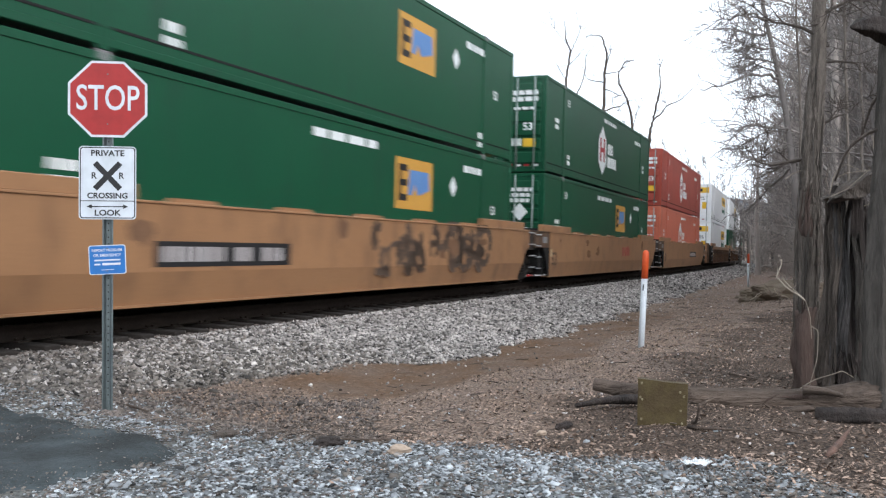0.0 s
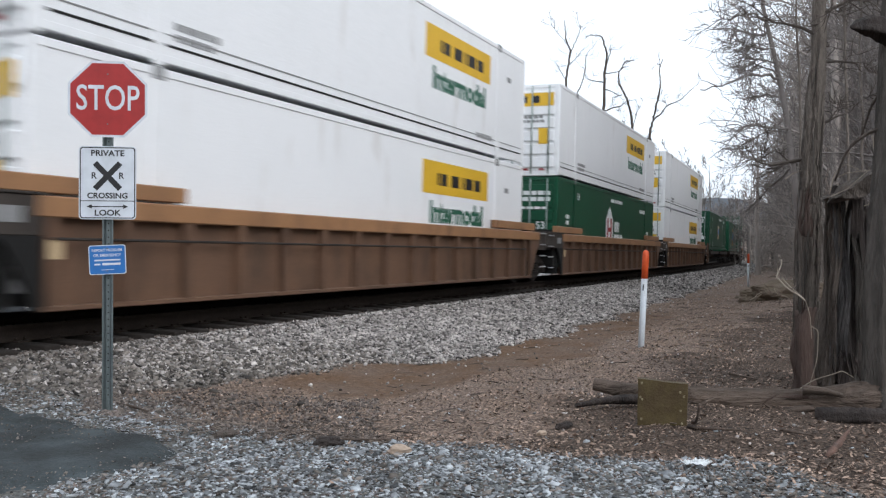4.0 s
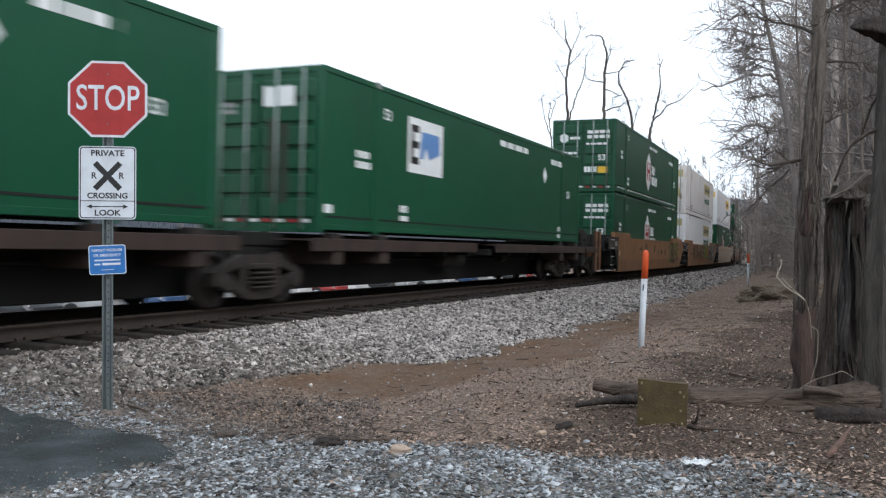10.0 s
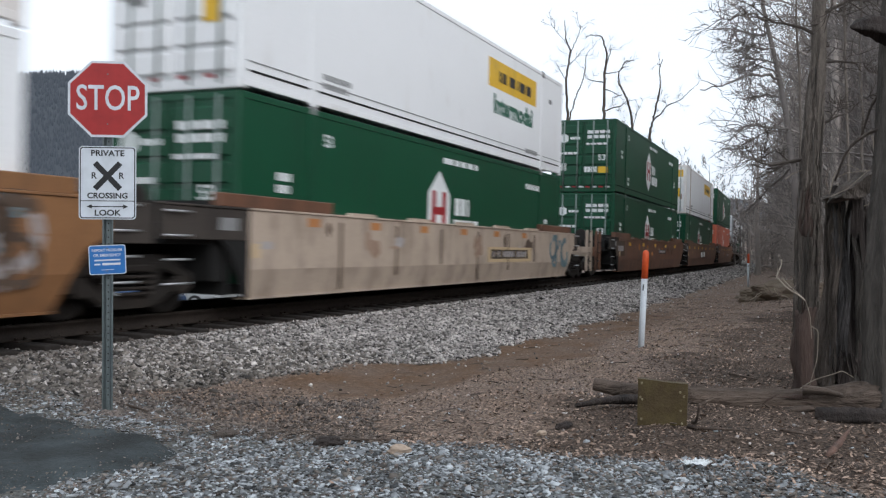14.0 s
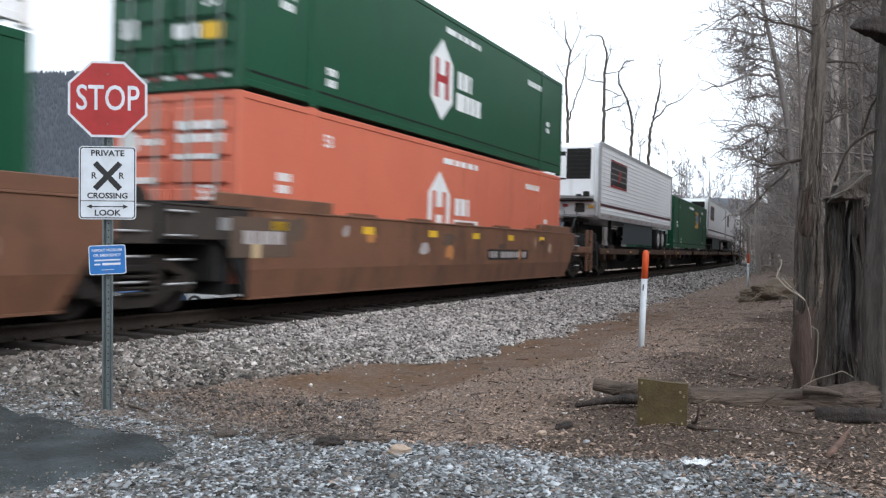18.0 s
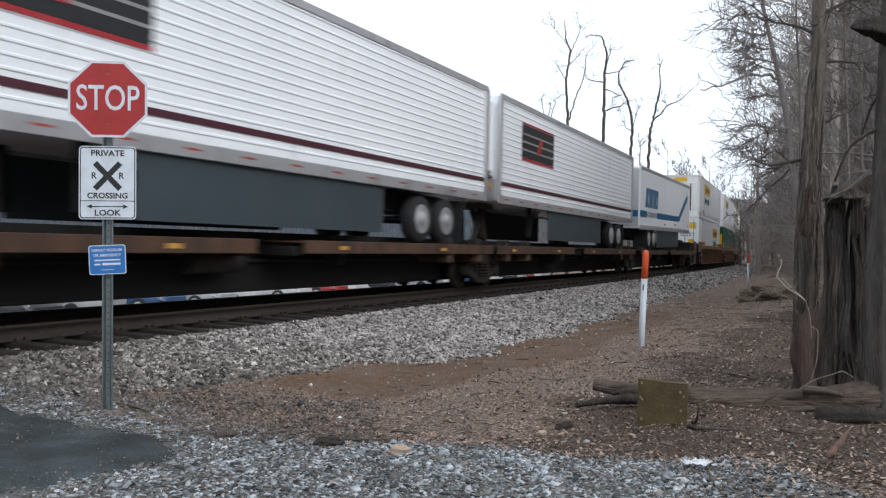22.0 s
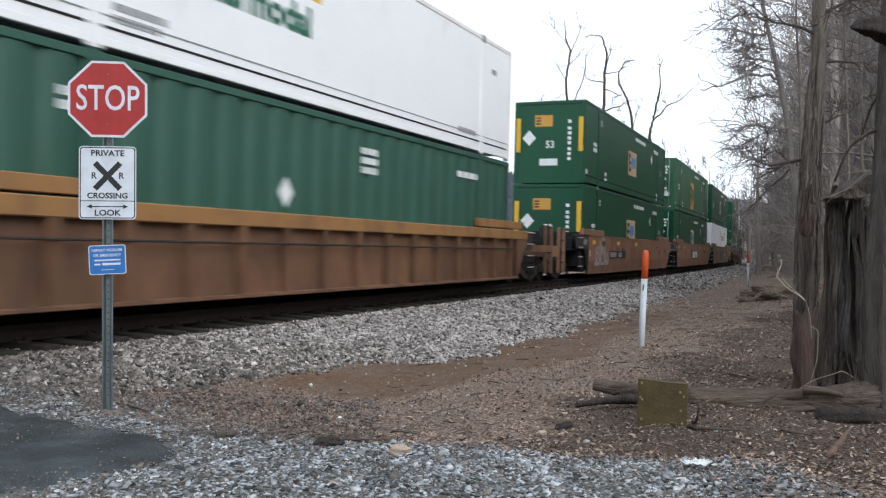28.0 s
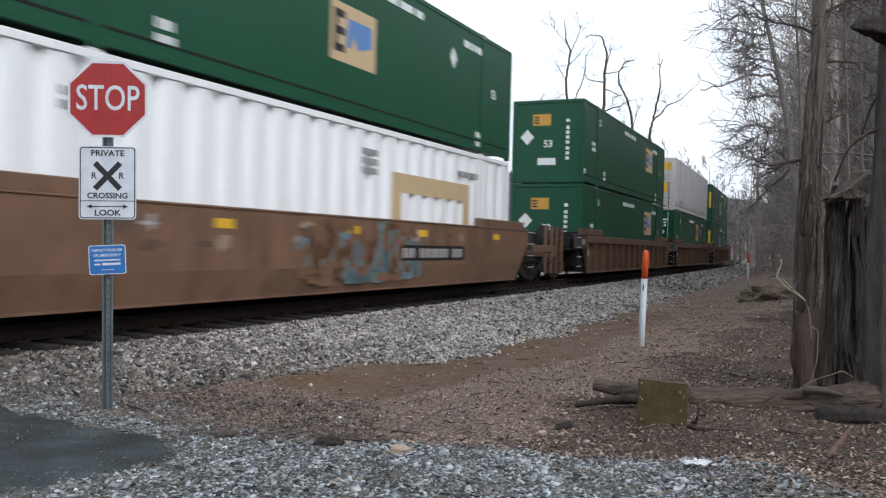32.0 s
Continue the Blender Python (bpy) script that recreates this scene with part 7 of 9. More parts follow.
    part("unreadable_marking", boxm(-0.05, 0.05, -0.001, 0, -0.002, 0.002), Wh, blue, "", pose(0, -0.0047, -0.08))
    for zz in (zs + 0.2, zs - 0.2, zc + 0.25, zc - 0.25, zb + 0.09, zb - 0.09):
        part("bolt", cached("bolt", lambda: rod(bmesh.new(), (0, -0.014, 0), (0, 0.03, 0), 0.0065, seg=6), M["galv"]), M["galv"], post, "", pose(0, 0, zz))


build_sign()


def build_stake(depth, col, base_z, tall, lean, thick=0.045):
    x, y, _ = spot(depth, px(depth, col))
    st = new("marker_stake")
    tagged(st, "white plastic marker stake with an orange cap", "marker stake", group="marker stakes")
    st.matrix_basis = pose(x, y, base_z, 0, 0, -62.43) @ pose(0, 0, 0, 0, lean, 0)
    part("tube", rod(bmesh.new(), (0, 0, -0.2), (0, 0, tall * 0.72), thick * 0.95, thick, seg=14), M["stake_white"], st, "white tube")
    bm = lathe(bmesh.new(), [(thick * 1.05, 0), (thick * 1.05, tall * 0.25), (thick * 0.85, tall * 0.272), (thick * 0.4, tall * 0.283)], 14)
    bm.transform(pose(0, 0, 0, 90, 0, 0))
    part("cap", bm, M["stake_orange"], st, "orange cap", pose(0, 0, tall * 0.715))
    part("unreadable_marking", boxm(-0.012, 0.004, -0.004, 0, -0.09, 0.0), M["decal_black"], st, "", pose(-0.02, -thick * 1.0, tall * 0.66))


build_stake(12.43, 1134, -0.56, 1.43, 3.0)
build_stake(37.5, 1324, -0.57, 1.43, 0.6)


def P3(depth, col, row):
    """A point of the wood's edge by its distance ahead, bearing column and height row."""
    x, y, _ = spot(depth, px(depth, col), 0.0)
    return (x, y, 0.798 + (451.5 - row) / 1547.7 * depth)


def build_log():
    log = new("fallen_log")
    tagged(log, "weathered fallen log with a forked end on soil", "log")
    path = interp_path([P3(7.1, 1215, 706), P3(7.05, 1300, 713), P3(7.0, 1400, 716), P3(6.95, 1480, 712), P3(6.9, 1560, 714)], 26)
    rad = np.interp(np.linspace(0, 1, 26), [0, 0.3, 0.75, 0.9, 1], [0.085, 0.105, 0.115, 0.16, 0.13])
    stem("trunk", path, rad, "dead_wood", log, "grey split-bark trunk", sides=46, ridge=0.17, seed=2)
    a = interp_path([P3(7.1, 1230, 706), P3(7.15, 1150, 700), P3(7.25, 1095, 690), P3(7.3, 1050, 680)], 14)
    stem("branch_stub", a, np.linspace(0.08, 0.05, 14), "dead_wood", log, "forked grey limb", sides=18, ridge=0.16, seed=3)
    b = interp_path([P3(7.1, 1180, 708), P3(7.1, 1100, 706), P3(7.05, 1060, 710), P3(7.0, 1018, 718)], 14)
    stem("branch_stub", b, np.linspace(0.045, 0.015, 14), "dark_wood", log, "", sides=8, ridge=0.15, seed=4)
    for k, (c0, r0, c1, r1) in enumerate(((1420, 690, 1490, 700), (1450, 730, 1545, 738), (1380, 733, 1440, 722), (1290, 735, 1330, 742))):
        s = interp_path([P3(6.85, c0, r0), P3(6.8, (c0 + c1) / 2, (r0 + r1) / 2 - 4), P3(6.8, c1, r1)], 8)
        stem("bark_strip", s, np.linspace(0.045, 0.02, 8), "dead_wood", log, "", sides=6, ridge=0.25, seed=10 + k)
    rng = np.random.default_rng(77)
    for k in range(16):
        c = rng.uniform(1225, 1540)
        d = rng.uniform(6.85, 7.0)
        a, b = np.array(P3(d, c, rng.uniform(696, 740))), np.array(P3(d, c + rng.uniform(25, 80), rng.uniform(696, 740)))
        q = interp_path([a, (a + b) / 2 + rng.normal(0, 0.012, 3), b], 8)
        stem("bark_strip", q, np.interp(np.linspace(0, 1, 8), [0, 0.4, 1], [0.003, rng.uniform(0.008, 0.022), 0.002]), "dead_wood" if k % 3 else "bark_red", log, "", sides=6, ridge=0.4, seed=110 + k)
    lower = new("rotten_log")
    tagged(lower, "dark rotten log end lying against the fallen log", "log")
    p2 = interp_path([P3(6.6, 1445, 738), P3(6.55, 1500, 737), P3(6.5, 1580, 742)], 14)
    stem("trunk", p2, np.full(14, 0.07), "dark_wood", lower, "", sides=24, ridge=0.16, seed=5)


build_log()


def build_board():
    """Thick olive board standing in front of the log, with bolts."""
    x, y, z = spot(6.45, px(6.45, 1171))
    bd = new("bolted_board")
    tagged(bd, "olive-brown thick board with bolts standing on end", "board")
    z0 = 0.798 - (760 - 451.5) / 1547.7 * 6.45
    bd.matrix_basis = pose(x, y, z0, 0, 0, -62.43 - 14) @ pose(0, 0, 0, 0, 1.0, 0)
    b = bmesh.new()
    box(b, -0.178, 0.178, -0.03, 0.05, -0.03, 0.372)
    bmesh.ops.subdivide_edges(b, edges=b.edges[:], cuts=5, use_grid_fill=True)
    for v in b.verts:
        v.co += Vector((noise.noise(v.co * 9), noise.noise(v.co * 9 + Vector((5, 0, 0))), noise.noise(v.co * 7 + Vector((0, 9, 0))))) * 0.008
    for v in b.verts:
        u = (v.co.x + 0.178) / 0.356
        v.co.z = v.co.z * (1 - 0.13 * u) + 0.02 * u
    part("panel", b, M["olive"], bd, "")
    for dx, dz in ((-0.15, 0.34), (-0.158, 0.235), (-0.145, 0.22), (-0.15, 0.075), (0.15, 0.255), (0.125, 0.285), (0.13, 0.15), (0.14, 0.06), (-0.01, 0.03)):
        part("bolt", cached("board_bolt", lambda: rod(bmesh.new(), (0, -0.012, 0), (0, 0.01, 0), 0.0085, seg=8), M["brass"]), M["brass"], bd, "tarnished bolt", pose(dx, -0.032, dz))


build_board()


VIEW_F = np.array([math.sin(radians(62.43)), math.cos(radians(62.43)), 0.0])
VIEW_R = np.array([math.cos(radians(62.43)), -math.sin(radians(62.43)), 0.0])


def shell(name, low, high, r0, r1, a0, a1, material, parent, label="", thick=0.03, seed=0, jag=0.15, ridge=0.06, cols=40, rows=26, flare=0.25):
    """A standing piece of torn trunk: part of a tube with fibrous ridges, a thickness and a ragged top."""
    rng = np.random.default_rng(seed)
    low, high = np.array(low), np.array(high)
    ang = np.radians(np.linspace(a0, a1, cols))
    knots = rng.normal(0, 1, (11, cols))
    t = np.linspace(0, 1, rows)
    slow = np.stack([np.interp(t, np.linspace(0, 1, 11), knots[:, j]) for j in range(cols)], 1)
    broad = np.array([np.interp(np.linspace(0, 4, cols), np.arange(5), rng.normal(0, 1.3, 5)) for _ in range(5)])
    lumps = np.stack([np.interp(t, np.linspace(0, 1, 5), broad[:, j]) for j in range(cols)], 1)
    fib = lumps + 0.5 * slow + 0.4 * rng.normal(0, 1, cols)[None] + 0.2 * rng.normal(0, 1, (rows, cols))
    fib = (np.roll(fib, 1, 1) + 2 * fib + np.roll(fib, -1, 1)) / 4 + 0.35 * fib
    tear = np.abs(np.convolve(rng.normal(0, 1, cols + 4), np.ones(5) / 5, "valid")) * 1.6 + 0.3 * rng.random(cols)
    reach = 1 - jag * np.clip(tear, 0, 1.6)
    rad = (r0 + (r1 - r0) * t + flare * r0 * np.exp(-t * 11))[:, None]
    out = []
    for inner in (0, 1):
        r = rad * (1 + ridge * fib) - inner * thick * (1 + 0.3 * rng.normal(0, 1, (rows, cols)))
        h = t[:, None] * reach[None]
        sway = 0.022 * np.sin(5.5 * h + seed) + 0.012 * np.sin(13 * h + 2 * seed + 3 * ang[None])
        p = low + (high - low) * h[..., None] + sway[..., None] * VIEW_R + r[..., None] * (-VIEW_F * np.cos(ang)[None, :, None] + VIEW_R * np.sin(ang)[None, :, None])
        out.append(p)
    ring = np.concatenate([out[0], out[1][:, ::-1]], 1)
    k = 2 * cols
    i, j = np.meshgrid(np.arange(rows - 1), np.arange(k), indexing="ij")
    f = np.stack([i * k + j, i * k + (j + 1) % k, (i + 1) * k + (j + 1) % k, (i + 1) * k + j], -1).reshape(-1, 4)
    j = np.arange(cols - 1)
    top = (rows - 1) * k
    f = np.concatenate([f, np.stack([top + j, top + j + 1, top + k - 2 - j, top + k - 1 - j], -1)])
    return part(name, mesh_from(name, ring.reshape(-1, 3), f, M[material]), M[material], parent, label)


def build_snag():
    """The hollow broken trunk at the wood's edge, with slabs and vines."""
    tree = new("dead_tree")
    tagged(tree, "hollow broken dead trunk with peeling bark and vines", "tree trunk")
    D = 8.3
    # dark core and inner wall stand in for the shade of the hollow
    shell("heartwood", P3(D, 1492, 712), P3(D, 1500, 322), 0.19, 0.15, -180, 180, "dark_wood", tree, "dark core drawn for the shaded hollow", seed=21, jag=0.12, ridge=0.12, cols=60)
    shell("bark_slab", P3(D, 1490, 706), P3(D, 1496, 338), 0.225, 0.20, -112, -36, "bark", tree, "peeling bark slab", seed=22, jag=0.14)
    shell("bark_slab", P3(D, 1492, 706), P3(D, 1492, 352), 0.20, 0.18, -52, -10, "silver_wood", tree, "bare silver-grey wood", seed=23, jag=0.2, ridge=0.08)
    shell("bark_slab", P3(D, 1488, 700), P3(D, 1494, 405), 0.225, 0.20, 4, 36, "bark_pale", tree, "grey loose slab", seed=24, jag=0.2, flare=0.35)
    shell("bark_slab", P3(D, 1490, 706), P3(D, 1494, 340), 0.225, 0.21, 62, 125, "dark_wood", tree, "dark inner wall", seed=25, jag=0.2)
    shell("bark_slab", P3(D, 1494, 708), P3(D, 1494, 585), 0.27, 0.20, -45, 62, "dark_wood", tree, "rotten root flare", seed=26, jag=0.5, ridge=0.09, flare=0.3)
    shell("bark_slab", P3(8.15, 1420, 702), P3(8.2, 1424, 540), 0.10, 0.088, -100, 100, "bark_red", tree, "flat reddish-brown slab", seed=27, jag=0.1, ridge=0.05)
    for k, (d, c0, r0, c1, r1, r) in enumerate(((7.98, 1468, 353, 1546, 326, 0.034), (8.0, 1478, 343, 1530, 334, 0.04), (8.02, 1500, 352, 1552, 331, 0.03), (8.0, 1464, 360, 1500, 338, 0.03), (8.05, 1520, 345, 1542, 310, 0.02))):
        q = interp_path([P3(d, c0, r0), P3(d - 0.04, (c0 + c1) / 2, (r0 + r1) / 2 - 3), P3(d, c1, r1)], 12)
        stem("splinter", q, r * np.interp(np.linspace(0, 1, 12), [0, 0.3, 0.7, 1], [0.15, 1, 0.7, 0.1]), ("dark_wood", "bark", "dark_wood", "bark_pale", "bark")[k], tree, "torn splinter", sides=9, ridge=0.45, seed=40 + k)
    cap = prism(bmesh.new(), [((c - 1505) / 1547.7 * 8.0, (340 - r) / 1547.7 * 8.0) for c, r in ((1466, 351), (1484, 340), (1508, 324), (1536, 305), (1529, 320), (1550, 331), (1530, 337), (1513, 352), (1489, 356))], "y", -0.16, 0.2)
    bmesh.ops.triangulate(cap, faces=cap.faces[:])
    bmesh.ops.subdivide_edges(cap, edges=cap.edges[:], cuts=3, use_grid_fill=True)
    for v in cap.verts:
        v.co += 0.03 * Vector((noise.noise(v.co * 16), noise.noise(v.co * 13 + Vector((4, 0, 0))), noise.noise(v.co * 17 + Vector((0, 7, 0)))))
    part("splintered_cap", cap, M["bark"], tree, "torn splintered top", pose(*P3(8.05, 1505, 340), 0, 0, -62.43))
    for i, ctrl in enumerate((((7.9, 1384, 492), (7.8, 1398, 508), (7.75, 1408, 516), (7.72, 1425, 530), (7.7, 1434, 560), (7.72, 1436, 600)),
                              ((7.7, 1412, 690), (7.65, 1440, 672), (7.6, 1475, 662), (7.6, 1490, 656), (7.6, 1510, 668)),
                              ((7.6, 1532, 610), (7.55, 1528, 650), (7.5, 1522, 718)),
                              ((7.7, 1436, 578), (7.7, 1448, 585), (7.68, 1446, 635), (7.7, 1430, 690)),
                              ((7.9, 1466, 350), (7.85, 1500, 335), (7.8, 1525, 312), (7.8, 1540, 300)),
                              ((7.9, 1468, 345), (7.9, 1478, 305), (7.85, 1498, 290), (7.8, 1520, 300)),
                              ((7.85, 1482, 314), (7.8, 1500, 306), (7.8, 1536, 302)), ((7.85, 1390, 318), (7.85, 1402, 308), (7.8, 1418, 302)), ((7.8, 1545, 240), (7.8, 1548, 270), (7.8, 1556, 304)),
                              ((7.8, 1530, 365), (7.75, 1538, 362), (7.75, 1546, 352)))):
        v = interp_path([P3(*c) for c in ctrl], 24)
        w = 0.0055 if i < 4 else 0.005
        stem("vine", v, np.linspace(w, w * 0.6, 24), "vine", tree, "pale bare vine", sides=6, ridge=0.1, seed=50 + i)


build_snag()


import collections


def limb_paths(rng, start, way, length, r0, levels, kids, curl=0.18, up=0.25, n=6):
    """A limb with its branches and twigs as tapering paths."""
    out = []
    p = np.array(start, float)
    d = np.array(way, float)
    d /= np.linalg.norm(d)
    pts = [p.copy()]
    for _ in range(n - 1):
        d = d + rng.normal(0, curl, 3) + np.array([0, 0, up * 0.12])
        d /= np.linalg.norm(d)
        p = p + d * length / (n - 1)
        pts.append(p.copy())
    pts = np.array(pts)
    rad = r0 * np.linspace(1, 0.25 if levels else 0.3, n)
    out.append((levels, pts, rad))
    if levels > 0:
        for _ in range(kids):
            t = rng.uniform(0.25, 1.0)
            i = min(int(t * (n - 1)), n - 2)
            f = t * (n - 1) - i
            b = pts[i] * (1 - f) + pts[i + 1] * f
            ax = pts[i + 1] - pts[i]
            ax /= np.linalg.norm(ax)
            side = np.cross(ax, rng.normal(0, 1, 3))
            side /= np.linalg.norm(side) + 1e-9
            w = ax * rng.uniform(0.5, 1.0) + side * rng.uniform(0.5, 1.0) + np.array([0, 0, up])
            out += limb_paths(rng, b, w, length * rng.uniform(0.3, 0.6), max(rad[i] * 0.55, 0.006), levels - 1, kids, curl * 1.15, up, max(3, n - 1))
    return out


def bare_tree(seed, height, r0, limbs, kids=5, levels=2, first=0.3, spread=0.33, up=0.35, lean=0.03, twig=0.006, least=0.02, thick=0.34):
    """Trunk and crown meshes of a leafless tree standing at the origin."""
    rng = np.random.default_rng(seed)
    n = 12
    z = np.linspace(-0.3, height, n)
    wander = np.cumsum(rng.normal(0, lean * height / n, (n, 2)), 0)
    trunk = np.column_stack([wander - wander[0], z])
    trad = r0 * np.interp(np.linspace(0, 1, n), [0, 0.05, 0.5, 1], [1.25, 1.0, 0.62, 0.08])
    parts_ = []
    for k in range(limbs):
        t = first + (1 - first) * (k + rng.uniform(0, 1)) / limbs
        i = min(int(t * (n - 1)), n - 2)
        f = t * (n - 1) - i
        b = trunk[i] * (1 - f) + trunk[i + 1] * f
        a = rng.uniform(0, 2 * np.pi)
        w = np.array([math.cos(a), math.sin(a), rng.uniform(0.2, 0.9)])
        parts_ += limb_paths(rng, b, w, height * spread * rng.uniform(0.6, 1.1) * (1.15 - 0.75 * t) * min(1.0, 0.35 + 1.6 * t), max(trad[i] * thick, least), levels, kids, up=up)
    groups = collections.defaultdict(list)
    for lv, pts, rad in parts_:
        groups[len(pts)].append((pts, np.maximum(rad, twig)))
    vs, fs, off = [], [], 0
    for n_, paths in groups.items():
        v, f = tubes(paths, 3 if n_ < 6 else 4)
        vs.append(v)
        fs.append(f + off)
        off += len(v)
    tv, tf = tubes([(trunk, trad)], 10)
    return (tv, tf), (np.concatenate(vs), np.concatenate(fs))


def tree_proto(seed, label, material="bark_far", **kw):
    (tv, tf), (cv, cf) = bare_tree(seed, **kw)
    root = new("bare_tree")
    tagged(root, label, "tree", group="leafless trees")
    part("trunk", mesh_from("trunk", tv, tf, M[material], True), M[material], root)
    part("crown", mesh_from("crown", cv, cf, M[material]), M[material], root)
    return root


def put_tree(proto, used, m, scale):
    """Stand a tree (the prototype first, copies after it)."""
    ob = copy_thing(proto, m) if proto.name in used else proto
    used.add(proto.name)
    ob.matrix_basis = m
    ob.scale = scale
    return ob


def slender_tree(depth, col, seed, *limbs):
    """A thin sinuous tree; each limb is its radius and the bearings it passes."""
    rng = np.random.default_rng(seed)
    root = new("slender_tree")
    tagged(root, "tall slender sinuous leafless tree beyond the track", "tree", group="slender trees")
    base = np.array(spot(depth, px(depth, col), -1.6))
    root.matrix_basis = pose(*base)
    for k, (r, *way) in enumerate(limbs):
        d = depth + rng.uniform(-0.6, 0.6) * (k > 0)
        ctrl = [P3(depth, *way[0])] + [P3(depth + (d - depth) * (i + 1) / len(way), *w) for i, w in enumerate(way[1:])]
        if k == 0:
            ctrl = [tuple(base - (0, 0, 0.3))] + ctrl
        p = np.array(interp_path(ctrl, 10 * len(ctrl))) - base
        p[1:-1] += rng.normal(0, 0.022, (len(p) - 2, 3))
        stem("trunk" if k == 0 else "limb", p, r * np.interp(np.linspace(0, 1, len(p)), [0, 0.35, 0.7, 1], [0.75, 0.55, 0.32, 0.14]), "bark", root, "", sides=7, ridge=0.1, seed=seed * 10 + k)
        tw = []
        for _ in range(5 if k else 8):
            i = int(rng.uniform(0.45, 1.0) * (len(p) - 2))
            ax = p[i + 1] - p[i]
            ax = ax / np.linalg.norm(ax)
            tw += limb_paths(rng, p[i], ax + rng.normal(0, 0.6, 3), rng.uniform(0.4, 1.3), 0.018, 1, 3, curl=0.3, up=0.2)
        by = collections.defaultdict(list)
        for _, q, rr in tw:
            by[len(q)].append((q, np.maximum(rr, 0.009)))
        vs, fs, off = [], [], 0
        for paths in by.values():
            v, f = tubes(paths, 3)
            vs.append(v)
            fs.append(f + off)
            off += len(v)
        part("twig_spray", mesh_from("twig_spray", np.concatenate(vs), np.concatenate(fs), M["bark"]), M["bark"], root)["kind"] = "stuff"


def build_woods():
    rng = random.Random(9)
    used = set()
    # slender trees across the track
    slender_tree(58, 1003, 101, (0.17, (1002, 300), (1005, 220), (1002, 140), (1010, 92), (1002, 70), (1000, 35)),
                 (0.08, (1005, 222), (1018, 175), (1034, 138), (1038, 95), (1058, 74)), (0.05, (1010, 94), (1024, 62), (1030, 40)),
                 (0.05, (1009, 114), (1026, 95)), (0.045, (1003, 143), (990, 122), (982, 105)), (0.035, (1004, 75), (986, 57), (975, 42)))
    slender_tree(66, 977, 102, (0.10, (977, 300), (976, 245), (971, 205), (976, 172)), (0.06, (976, 246), (964, 210), (958, 172), (965, 155)), (0.05, (973, 215), (985, 174), (1000, 165)))
    slender_tree(60, 1066, 103, (0.19, (1065, 300), (1069, 200), (1070, 130), (1075, 97), (1066, 64), (1045, 62)),
                 (0.05, (1075, 112), (1080, 95), (1083, 82)), (0.06, (1071, 130), (1091, 128), (1108, 117)), (0.06, (1070, 146), (1050, 143), (1033, 137)),
                 (0.06, (1071, 158), (1086, 163), (1098, 172)), (0.07, (1070, 197), (1086, 190), (1098, 189), (1108, 179), (1135, 175)))
    slender_tree(62, 1112, 104, (0.16, (1113, 300), (1120, 230), (1117, 200), (1110, 176), (1096, 148), (1095, 130), (1108, 108), (1124, 107)),
                 (0.05, (1120, 226), (1127, 202), (1131, 183)), (0.05, (1120, 234), (1108, 226), (1102, 212)), (0.05, (1101, 168), (1084, 172), (1086, 190)))
    slender_tree(57, 1146, 105, (0.15, (1147, 300), (1151, 235), (1158, 205), (1166, 172), (1170, 150), (1167, 122), (1173, 105)),
                 (0.08, (1157, 211), (1170, 202), (1180, 187), (1205, 178), (1220, 162), (1238, 146)), (0.035, (1180, 187), (1175, 172)))
    slender_tree(70, 1132, 106, (0.09, (1132, 300), (1134, 258), (1127, 245)), (0.05, (1134, 259), (1150, 241)))
    # wood along the near side
    protos = [tree_proto(200 + k, "grey-brown leafless woodland tree with fine twigs", "bark_far", height=h, r0=r, limbs=l, kids=5, levels=2, first=0.14, spread=sp, up=0.3, twig=0.006, least=0.012)
              for k, (h, r, l, sp) in enumerate(((9.5, 0.11, 30, 0.32), (11.5, 0.13, 32, 0.3), (8.0, 0.09, 28, 0.36), (12.5, 0.15, 32, 0.28)))]
    spots = []
    for k in range(96):
        depth = 13.5 + 113 * (k / 96) ** 1.7
        low = np.interp(depth, [11, 16, 24, 40, 70, 130], [1680, 1580, 1480, 1420, 1375, 1340])
        col = low + rng.uniform(0, 1) ** 1.4 * np.interp(depth, [11, 40, 130], [420, 330, 200])
        spots.append((depth, col))
    for i, (depth, col) in enumerate(spots):
        x, y, z = spot(depth, px(depth, col))
        sc = rng.uniform(0.75, 1.2) * np.interp(depth, [11, 25, 60, 130], [0.72, 0.95, 1.05, 0.95])
        put_tree(protos[i % 4], used, pose(x, y, z - 0.1, rng.uniform(-4, 4), rng.uniform(-4, 4), rng.uniform(0, 360)), (sc, sc, sc * rng.uniform(0.9, 1.15)))
    # same wood, unseen: added behind the camera's stand to dim the train's side
    for i in range(18):
        s = rng.uniform(-60, 8)
        x, y = on_track(s, -rng.uniform(15, 45))
        sc = rng.uniform(0.8, 1.25)
        put_tree(protos[i % 4], used, pose(float(x), float(y), ground_z(float(x), float(y)) - 0.1, 0, 0, rng.uniform(0, 360)), (sc, sc, sc))
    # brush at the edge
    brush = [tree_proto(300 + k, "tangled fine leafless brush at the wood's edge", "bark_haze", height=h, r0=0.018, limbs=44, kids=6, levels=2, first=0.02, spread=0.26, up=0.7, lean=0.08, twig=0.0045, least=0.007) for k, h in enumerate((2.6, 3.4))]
    for i in range(64):
        depth = 27 + 95 * (i / 64) ** 1.4
        low = np.interp(depth, [27, 40, 60, 125], [1425, 1375, 1345, 1325])
        col = low + rng.uniform(0, 200)
        x, y, z = spot(depth, px(depth, col))
        sc = rng.uniform(0.7, 1.25)
        put_tree(brush[i % 2], used, pose(x, y, z - 0.05, 0, 0, rng.uniform(0, 360)), (sc, sc, sc))
